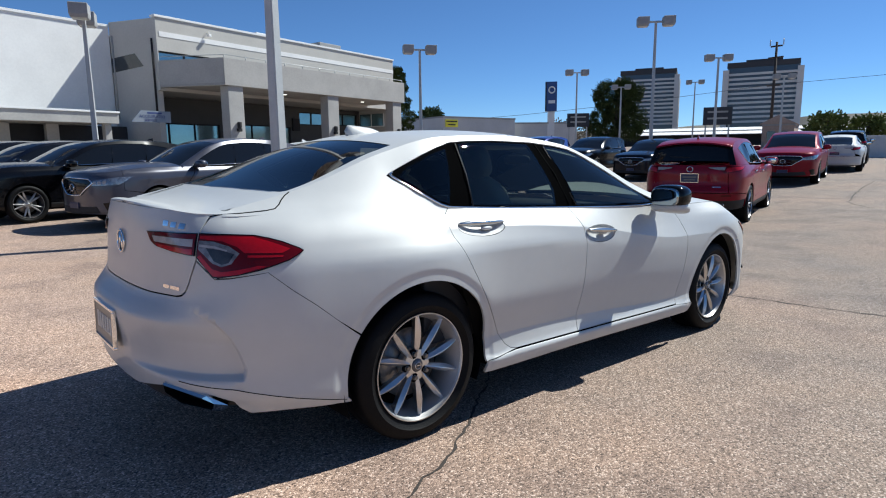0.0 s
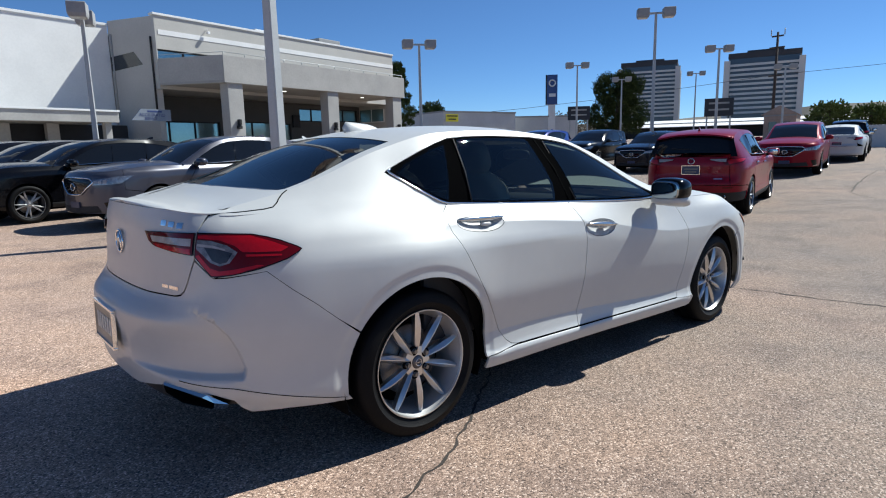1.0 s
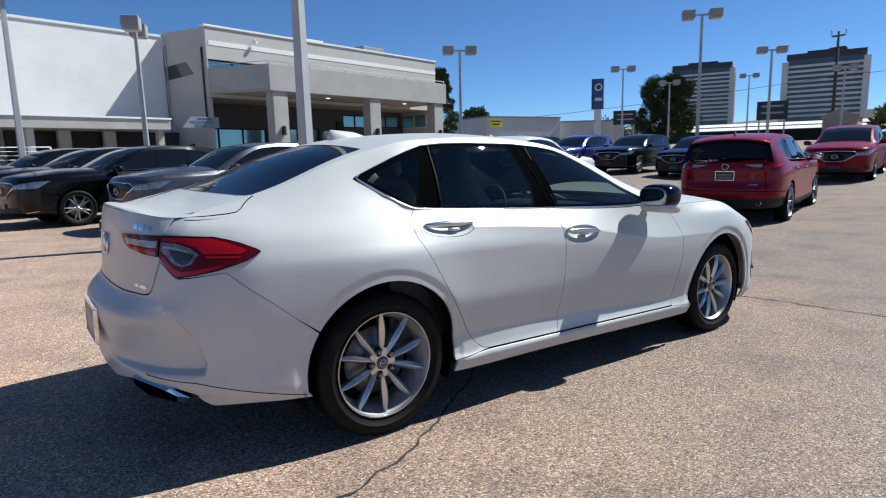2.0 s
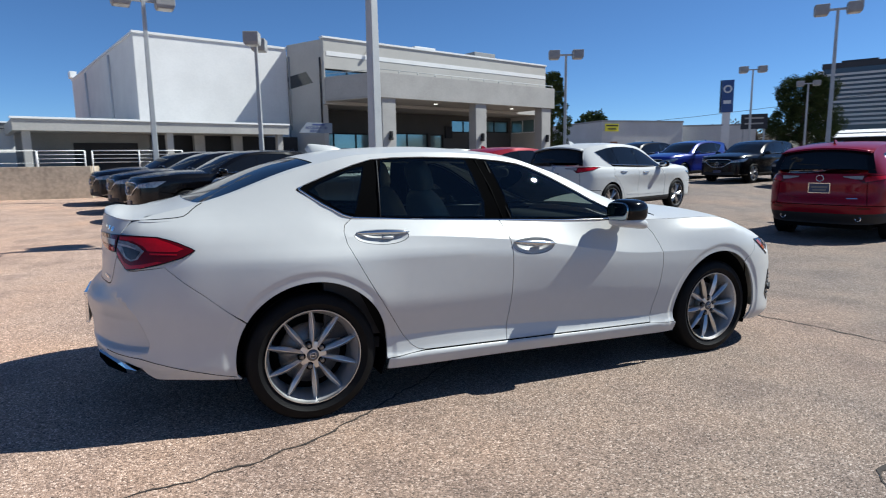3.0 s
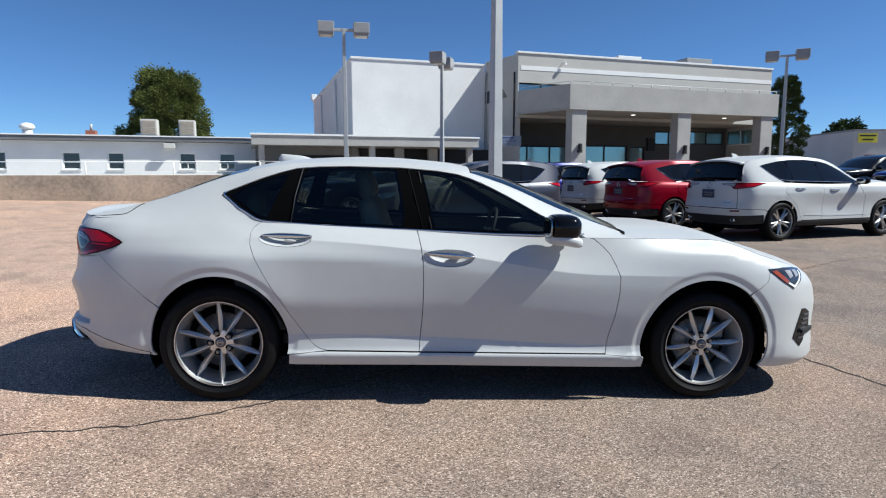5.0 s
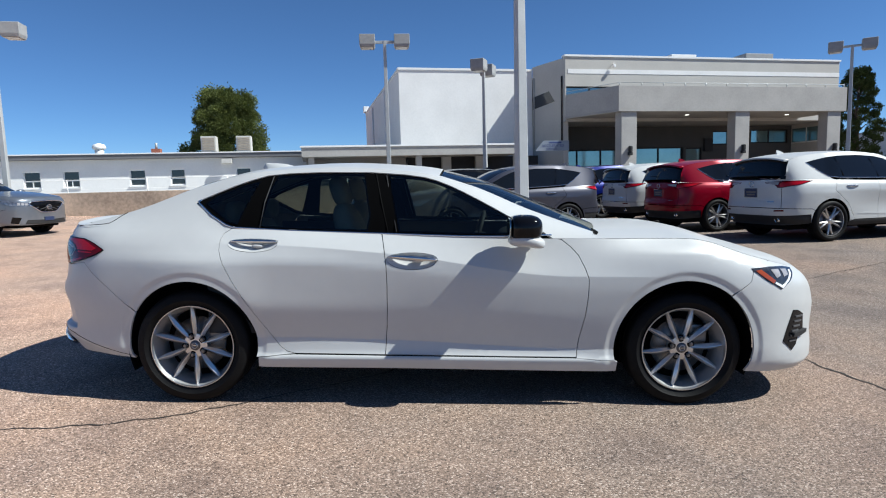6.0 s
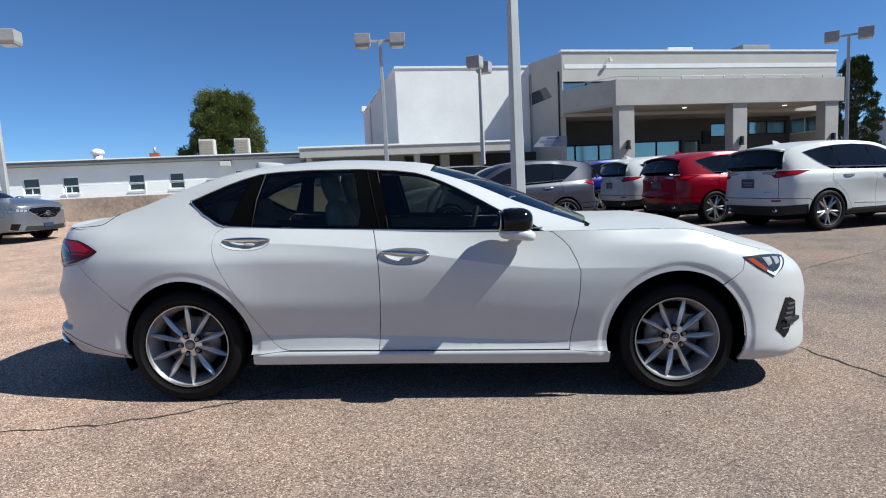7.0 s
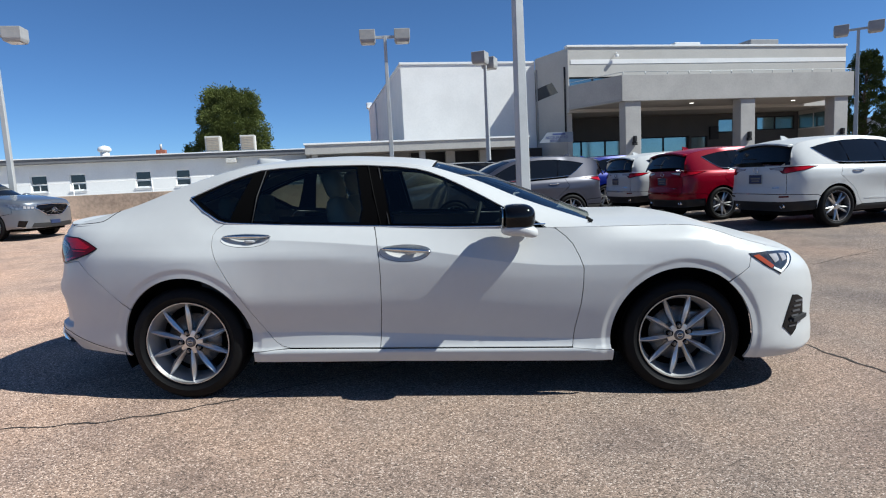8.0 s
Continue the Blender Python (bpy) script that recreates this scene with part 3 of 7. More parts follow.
# vehicle helpers
def glass_material(name, tint, gloss_rough=0.0, ior=1.5):
    """A thin pane: what is behind it shows through its tint, with a clear reflection over it."""
    m = bpy.data.materials.new(name)
    m.use_nodes = True
    nodes, links = m.node_tree.nodes, m.node_tree.links
    nodes.remove(nodes["Principled BSDF"])
    clear, gloss, mix, fresnel = (nodes.new("ShaderNode" + k) for k in ("BsdfTransparent", "BsdfGlossy", "MixShader", "Fresnel"))
    clear.inputs["Color"].default_value = (*tint, 1)
    gloss.inputs["Roughness"].default_value = gloss_rough
    fresnel.inputs["IOR"].default_value = ior
    links.new(fresnel.outputs[0], mix.inputs[0])
    links.new(clear.outputs[0], mix.inputs[1])
    links.new(gloss.outputs[0], mix.inputs[2])
    links.new(mix.outputs[0], nodes["Material Output"].inputs["Surface"])
    return m


def paint(name, color, metal=0.0, rough=0.32, coat=1.0, spec=0.5):
    m = material(name, color, rough, metal, coat=coat, spec=spec, vary=0.025, scale=1.2)
    return m


PAINT_WHITE = paint("pearl white paint", (0.485, 0.49, 0.485), 0.06, 0.40, 0.22, 0.3)
PAINT_RED = paint("metallic red paint", (0.195, 0.0007, 0.012), 0.15, 0.30, 0.35, 0.10)
PAINT_BLACK = paint("black paint", (0.003, 0.003, 0.004), 0.0, 0.2, 0.15, 0.25)
PAINT_NAVY = paint("dark blue black paint", (0.003, 0.005, 0.012), 0.0, 0.2, 0.15, 0.25)
PAINT_GREY = paint("metallic grey paint", (0.052, 0.053, 0.072), 0.4, 0.34, 0.5)
PAINT_SILVER = paint("light metallic grey paint", (0.16, 0.175, 0.20), 0.5, 0.3)
PAINT_BLUE = paint("bright blue paint", (0.005, 0.014, 0.19), 0.25, 0.28)
GLOSS_BLACK = material("gloss black trim", (0.004, 0.004, 0.005), 0.10, spec=0.25)
BLACK_PLASTIC = material("black textured plastic", (0.012, 0.012, 0.013), 0.7, vary=0.2, scale=8, bump=0.1, bump_scale=300)
VENT_GREY = material("grey vent mesh", (0.10, 0.10, 0.105), 0.4, 0.3)
UNDER = material("underbody black", (0.006, 0.006, 0.006), 0.95, spec=0.05)
CHROME = material("bright chrome", (0.72, 0.72, 0.72), 0.07, 1.0)
RUBBER = material("tyre rubber", (0.005, 0.005, 0.0055), 0.6, vary=0.25, scale=12, bump=0.15, bump_scale=120, spec=0.14)
ALLOY = material("silver alloy", (0.60, 0.595, 0.59), 0.30, 0.95, vary=0.05, scale=6)
ALLOY_SATIN = material("satin grey alloy", (0.44, 0.44, 0.44), 0.42, 0.6, vary=0.05, scale=6)
ALLOY_DARK = material("dark alloy barrel", (0.11, 0.11, 0.12), 0.4, 0.8)
HANDLE = material("polished handle metal", (0.60, 0.60, 0.60), 0.16, 1.0)
IRON = material("brake iron", (0.22, 0.21, 0.20), 0.4, 0.9, vary=0.2, scale=8)
RED_LENS = material("red lamp lens", (0.33, 0.0015, 0.007), 0.10, coat=0.3, spec=0.3, vary=0.12, scale=60)
RED_DEEP = material("deep red lamp lens", (0.085, 0.001, 0.003), 0.08, spec=0.3)
CLEAR_LENS = material("clear lamp lens", (0.19, 0.18, 0.18), 0.14, 0.3, coat=0.6, vary=0.5, scale=40)
PILLAR_BLACK = material("gloss black pillar trim", (0.003, 0.003, 0.0032), 0.9, spec=0.0)
HEAD_LENS = material("clear headlamp lens", (0.22, 0.23, 0.25), 0.12, 0.6, coat=1.0, vary=0.5, scale=18)
MIRROR_GLASS = material("mirror glass", (0.30, 0.34, 0.36), 0.02, 1.0)
AMBER_LENS = material("amber lamp lens", (0.30, 0.05, 0.006), 0.08, coat=0.3)
LAMP_DARK = material("dark lamp inside", (0.025, 0.026, 0.03), 0.15, 0.0, coat=0.3, vary=0.4, scale=30)
LAMP_PALE = material("pale clear lamp lens", (0.30, 0.285, 0.28), 0.2, 0.0, coat=0.6, vary=0.2, scale=30)
LED = material("white lamp bar", (0.80, 0.82, 0.84), 0.15)
SIDE_GLASS = glass_material("tinted side glass", (0.40, 0.46, 0.43), ior=1.5)
FRONT_GLASS = glass_material("lightly tinted glass", (0.52, 0.57, 0.55), ior=1.5)
REAR_GLASS = glass_material("dark rear glass", (0.13, 0.15, 0.155), ior=1.6)
PRIVACY_GLASS = material("privacy glass", (0.006, 0.007, 0.009), 0.03, spec=0.4)
SEAT_BEIGE = material("pale beige leather", (0.55, 0.50, 0.43), 0.55, vary=0.06, scale=6, bump=0.1, bump_scale=150)
CABIN_DARK = material("dark cabin trim", (0.03, 0.03, 0.032), 0.7, vary=0.1, scale=6)
CABIN_LINER = material("grey headliner", (0.30, 0.29, 0.27), 0.95, vary=0.05, scale=9)
PLATE_BLUE = material("dark blue plate", (0.02, 0.035, 0.09), 0.3)
PLATE_PALE = material("pale plate print", (0.5, 0.5, 0.48), 0.4)
PLATE_GREY = material("grey dealer plate", (0.16, 0.15, 0.135), 0.35)


def inside(poly, x, y):
    hit, j = False, len(poly) - 1
    for i in range(len(poly)):
        (x0, y0), (x1, y1) = poly[i], poly[j]
        if (y0 > y) != (y1 > y) and x < (x1 - x0) * (y - y0) / (y1 - y0) + x0:
            hit = not hit
        j = i
    return hit


def dense(poly, step):
    out = []
    for i, (x0, y0) in enumerate(poly):
        x1, y1 = poly[(i + 1) % len(poly)]
        n = max(1, int(math.ceil(math.hypot(x1 - x0, y1 - y0) / step)))
        out += [(x0 + (x1 - x0) * k / n, y0 + (y1 - y0) * k / n) for k in range(n)]
    return out


def shrunk(poly, d):
    """The outline moved inwards by d, except along u = 0, where the car's two halves meet."""
    area = sum(poly[i - 1][0] * p[1] - p[0] * poly[i - 1][1] for i, p in enumerate(poly))
    sign = 1 if area > 0 else -1
    out = []
    n = len(poly)
    for i, (x, y) in enumerate(poly):
        (x0, y0), (x1, y1) = poly[i - 1], poly[(i + 1) % n]
        e0, e1 = Vector((x - x0, y - y0)), Vector((x1 - x, y1 - y))
        if e0.length < 1e-9 or e1.length < 1e-9:
            out.append((x, y))
            continue
        e0.normalize(), e1.normalize()
        nn = Vector((-(e0.y + e1.y), e0.x + e1.x))
        if nn.length < 1e-6:
            nn = Vector((-e0.y, e0.x))
        nn.normalize()
        reach = d / max(0.5, nn.dot(Vector((-e0.y, e0.x))))
        out.append((x if abs(x) < 1e-6 else x + sign * reach * nn.x, y + sign * reach * nn.y))
    return out


def panel_data(fn, outline, step=0.03, gap=0.0021, lip=0.012, out=0.0, holes=(), centre=(1.4, 0.0, 0.6), edge_step=None, grid=None, rows=(), soften=None):
    """A piece of skin: its outline is cut out of the surface fn(u, v, out), meshed, and given a rim turned inwards."""
    edge_step = edge_step or step
    loops = [shrunk(dense(outline, edge_step), gap)] + [shrunk(dense(h, edge_step * 0.6), -gap) for h in holes]
    pts, edges = [], []
    for lp in loops:
        b = len(pts)
        pts += lp
        edges += [(b + i, b + (i + 1) % len(lp)) for i in range(len(lp))]
    us, vs = [p[0] for p in loops[0]], [p[1] for p in loops[0]]
    du, dv = grid or (step, step)
    nu, nv = max(1, round((max(us) - min(us)) / du)), max(1, round((max(vs) - min(vs)) / dv))
    ring = []
    for lp in loops:
        ring += lp
    ring = np.array(ring)
    near = np.array(rows) if len(rows) else None
    for i in range(nu + 1):
        for k in range(nv + 1):
            u, v = min(us) + (max(us) - min(us)) * i / nu, min(vs) + (max(vs) - min(vs)) * k / nv
            if inside(loops[0], u, v) and not any(inside(h, u, v) for h in loops[1:]) and np.min(((ring[:, 0] - u) / du) ** 2 + ((ring[:, 1] - v) / dv) ** 2) > 0.2:
                if near is None or np.min((near[:, 0] - u) ** 2 + (near[:, 1] - v) ** 2) > 0.016**2:
                    pts.append((u, v))
    for u, v in rows:
        if inside(loops[0], u, v) and not any(inside(h, u, v) for h in loops[1:]) and np.min((ring[:, 0] - u) ** 2 + (ring[:, 1] - v) ** 2) > 0.006**2:
            pts.append((u, v))
    got, _, tris, *_ = geometry.delaunay_2d_cdt([Vector(p) for p in pts], edges, [], 1, 1e-7)
    keep = []
    for t in tris:
        cx, cy = sum(got[i].x for i in t) / 3, sum(got[i].y for i in t) / 3
        if inside(loops[0], cx, cy) and not any(inside(h, cx, cy) for h in loops[1:]):
            keep.append(list(t))

    def point(u, v, extra=0.0):
        return Vector(fn(u, v, out + extra))

    def normal(u, v):
        e = 0.004
        n = (point(u + e, v) - point(u - e, v)).cross(point(u, v + e) - point(u, v - e))
        if n.length < 1e-12:
            n = point(u, v) - Vector(centre)
        n.normalize()
        return n

    verts = [point(p.x, p.y) for p in got]
    norms = [normal(p.x, p.y) for p in got]
    away = sum(n.dot(p - Vector(centre)) for n, p in zip(norms, verts))
    if away < 0:
        norms = [-n for n in norms]
    if soften:
        for i, p in enumerate(got):
            w, n = soften(p.x, p.y)
            if w > 0:
                norms[i] = (norms[i] * (1 - w) + Vector(n) * w).normalized()
    faces = []
    for a, b, c in keep:
        n = (verts[b] - verts[a]).cross(verts[c] - verts[a])
        faces.append((a, b, c) if n.dot(norms[a] + norms[b] + norms[c]) >= 0 else (a, c, b))
    if lip:
        for lp in loops:
            n = len(lp)
            base = len(verts)
            top, low = [point(*p) for p in lp], [point(*p) for p in lp]
            ns = [normal(*p) * (1 if away >= 0 else -1) for p in lp]
            low = [p - m * lip for p, m in zip(low, ns)]
            mid = sum(top, Vector()) / n
            for i in range(n):
                way = (top[(i + 1) % n] - top[i - 1]).normalized().cross(ns[i])
                verts += [top[i], low[i]]
                norms += [way, way]
            for i in range(n):
                k = (i + 1) % n
                if abs(lp[i][0]) < 1e-6 and abs(lp[k][0]) < 1e-6:
                    continue
                quad = (base + 2 * i, base + 2 * k, base + 2 * k + 1, base + 2 * i + 1)
                fn_ = (verts[quad[1]] - verts[quad[0]]).cross(verts[quad[3]] - verts[quad[0]])
                if fn_.dot(norms[quad[0]]) < 0:
                    for q in quad[:1] + quad[3:]:
                        norms[q] = -norms[q]
                faces.append(quad)
    return verts, faces, norms


def mirrored(data):
    verts, faces, norms = data
    flip = lambda v: Vector((v.x, -v.y, v.z))
    return [flip(v) for v in verts], [tuple(reversed(f)) for f in faces], [flip(n) for n in norms]


def skin_object(name, datas, mat, parent, label=""):
    verts, faces, norms = [], [], []
    for v, f, n in datas:
        b = len(verts)
        verts += v
        norms += n
        faces += [tuple(i + b for i in q) for q in f]
    me = bpy.data.meshes.new(name)
    me.from_pydata(verts, [], faces)
    me.shade_smooth()
    me.normals_split_custom_set_from_vertices(norms)
    me.materials.append(mat)
    ob = new(name, me)
    ob.parent = parent
    if label:
        ob["label"] = label
    return ob


def panel(name, fn, outline, mat, parent, pair=True, whole=False, label="", **more):
    """A skin piece on the right and its twin on the left: two objects (pair), or both in one mesh (whole)."""
    data = panel_data(fn, outline, **more)
    if whole:
        return [skin_object(name, [data, mirrored(data)], mat, parent, label)]
    made = [skin_object(name, [data], mat, parent, label)]
    if pair:
        made.append(skin_object(name, [mirrored(data)], mat, parent, label))
    return made


def arc(cx, cz, r, a0, a1, n=16):
    return [(cx + r * math.cos(radians(a0 + (a1 - a0) * i / n)), cz + r * math.sin(radians(a0 + (a1 - a0) * i / n))) for i in range(n + 1)]


def revolve(profile, sides=64, close=False):
    """A turned shape about the y axis from (radius, y) pairs."""
    bm = bmesh.new()
    rings = [[bm.verts.new((r * math.cos(k * math.tau / sides), y, r * math.sin(k * math.tau / sides))) for k in range(sides)] for r, y in profile]
    for a, b in zip(rings, rings[1:] + (rings[:1] if close else [])):
        for k in range(sides):
            f = bm.faces.new((a[k], a[(k + 1) % sides], b[(k + 1) % sides], b[k]))
            f.smooth = True
    bmesh.ops.recalc_face_normals(bm, faces=bm.faces)
    return bm


def sharpen(ob, angle=35):
    ob.data.set_sharp_from_angle(angle=radians(angle))
    return ob


def tread_profile(r, rim_r, w):
    return [(rim_r - 0.004, -0.42 * w), (rim_r + 0.012, -0.455 * w), (rim_r + 0.03, -0.50 * w), (r - 0.055, -0.525 * w), (r - 0.028, -0.50 * w), (r - 0.012, -0.455 * w), (r - 0.003, -0.40 * w),
            (r, -0.30 * w), (r, -0.17 * w), (r - 0.007, -0.165 * w), (r - 0.007, -0.135 * w), (r, -0.13 * w), (r, 0.13 * w), (r - 0.007, 0.135 * w), (r - 0.007, 0.165 * w), (r, 0.17 * w),
            (r, 0.30 * w), (r - 0.003, 0.40 * w), (r - 0.028, 0.50 * w), (r - 0.055, 0.525 * w), (rim_r + 0.03, 0.50 * w), (rim_r - 0.004, 0.42 * w)]


def spoke_mesh(r0, r1, w0, w1, depth, bend=0.0, sides=12):
    """One spoke along +x: a leaf-shaped blade with a raised ridge, thick towards +y, that runs out to the rim's lip."""
    bm = bmesh.new()
    rings = []
    for i in range(sides + 1):
        u = i / sides
        r = r0 + (r1 - r0) * u
        w = w0 + (w1 - w0) * u + 0.015 * math.sin(math.pi * u ** 1.25) ** 1.3
        y = -0.012 * math.sin(math.pi * min(1, u * 0.8)) - 0.010 * u
        mid = bend * math.sin(math.pi * u)
        ridge = 0.009 * math.sin(math.pi * (0.12 + 0.8 * u))
        ring = [(r, y + depth, mid - w * 0.36), (r, y + 0.008, mid - w * 0.5), (r, y - ridge, mid - w * 0.06), (r, y - ridge + 0.001, mid + w * 0.06), (r, y + 0.010, mid + w * 0.5), (r, y + depth, mid + w * 0.36)]
        rings.append([bm.verts.new(p) for p in ring])
    n = len(rings[0])
    for a, b in zip(rings, rings[1:]):
        for k in range(n):
            bm.faces.new((a[k], b[k], b[(k + 1) % n], a[(k + 1) % n]))
    bm.faces.new(rings[-1])
    bm.faces.new(list(reversed(rings[0])))
    bmesh.ops.recalc_face_normals(bm, faces=bm.faces)
    return bm


def build_wheel(parent, x, y, z, r=0.334, rim_r=0.2425, width=0.228, count=10, turn=0.0, left=False, detail=True, paired=False, alloy=None):
    """Wheel with its outer face towards -y (mirrored for the left side)."""
    alloy = alloy or ALLOY
    w = new("wheel")
    w.parent = parent
    w.matrix_basis = pose(x, y, z, 0, 0, 180 if left else 0)
    half = width / 2
    sides = 72 if detail else 40
    sharpen(part("tyre", revolve(tread_profile(r, rim_r, width), sides), RUBBER, w, smooth=True), 50)
    rim = bmesh.new()
    join(rim, revolve([(rim_r - 0.002, -half * 0.86), (rim_r + 0.003, -half * 0.90), (rim_r + 0.002, -half * 0.95), (rim_r - 0.002, -half * 0.95), (rim_r - 0.006, -half * 0.86)], sides))
    join(rim, revolve([(0.001, -half * 0.61), (0.052, -half * 0.61), (0.071, -half * 0.58), (0.076, -half * 0.46), (0.07, -half * 0.1)], 40))
    for i in range(count):
        a = turn + 360 * i / count
        if paired:
            a += (7 if i % 2 else -7)
        sp = spoke_mesh(0.046, rim_r - 0.010, 0.022, 0.018, 0.040, 0.004 * (1 if i % 2 else -1))
        join(rim, sp, Matrix.Translation((0, -half * 0.60, 0)) @ Matrix.Rotation(radians(-a), 4, "Y"))
    ob = part("rim", rim, alloy, w, smooth=True)
    sharpen(ob, 28)
    part("barrel", revolve([(rim_r - 0.006, -half * 0.858), (rim_r - 0.011, -half * 0.72), (rim_r - 0.026, -half * 0.45), (rim_r - 0.034, -half * 0.1), (rim_r - 0.036, half * 0.82)], sides), ALLOY_SATIN if detail else ALLOY_DARK, w, smooth=True)
    part("brake_disc", revolve([(0.05, -half * 0.05), (rim_r * 0.66, -half * 0.05), (rim_r * 0.66, half * 0.1), (0.05, half * 0.1)], 48), IRON, w, smooth=False)
    part("backing_plate", revolve([(0.0, half * 0.35), (rim_r - 0.03, half * 0.35), (rim_r - 0.03, half * 0.4), (0, half * 0.4)], 32), UNDER, w)
    cal = bmesh.new()
    box(0.06, 0.16, -half * 0.25, half * 0.3, 0.02, 0.13, 0.015, cal)
    part("brake_caliper", cal, IRON, w)
    if detail:
        for i in range(5):
            a = radians(turn + 18 + 72 * i)
            nut = bmesh.new()
            bmesh.ops.create_cone(nut, cap_ends=True, segments=6, radius1=0.011, radius2=0.010, depth=0.022)
            bmesh.ops.transform(nut, matrix=Matrix.Translation((0.057 * math.cos(a), -half * 0.60 - 0.004, 0.057 * math.sin(a))) @ Matrix.Rotation(radians(90), 4, "X"), verts=nut.verts)
            # a near-black disc stands for the shade in the hole around each nut
            part("nut_shade_disc", revolve([(0.0, 0.0), (0.021, 0.0), (0.021, 0.012), (0.0, 0.012)], 20), UNDER, ob).matrix_basis = Matrix.Translation((0.057 * math.cos(a), -half * 0.60 - 0.002, 0.057 * math.sin(a)))
            join(nut, revolve([(0.010, 0.0), (0.012, 0.0), (0.012, 0.010), (0.010, 0.010)], 12), Matrix.Translation((0.057 * math.cos(a), -half * 0.60 - 0.003, 0.057 * math.sin(a))))
            part("wheel_nut", nut, IRON, ob)
    cap = revolve([(0.0, -half * 0.66), (0.026, -half * 0.66), (0.031, -half * 0.62), (0.031, -half * 0.56)], 32)
    capo = part("centre_cap", cap, ALLOY_DARK if detail else alloy, ob, smooth=True)
    if detail:
        mark = tube([(0.016 * math.cos(a), -half * 0.66 - 0.002, 0.016 * math.sin(a)) for a in np.linspace(0, math.tau, 20)[:-1]], 0.0018, 6, closed=True)
        box(-0.010, 0.010, -half * 0.66 - 0.004, -half * 0.66, -0.001, 0.002, 0, mark)
        part("cap_mark", mark, CHROME, ob)
    return w


def ob_bm(ob):
    bm = bmesh.new()
    bm.from_mesh(ob.data)
    return bm


def ellipsoid(cx, cy, cz, rx, ry, rz, power=2.0, segs=24, rings=14):
    """A rounded pad; a higher power gives a boxier one."""
    bm = bmesh.new()
    bmesh.ops.create_uvsphere(bm, u_segments=segs, v_segments=rings, radius=1)
    e = 2.0 / power
    for v in bm.verts:
        c = [math.copysign(abs(a) ** e, a) for a in v.co]
        v.co = (cx + rx * c[0], cy + ry * c[1], cz + rz * c[2])
    for f in bm.faces:
        f.smooth = True
    return bm


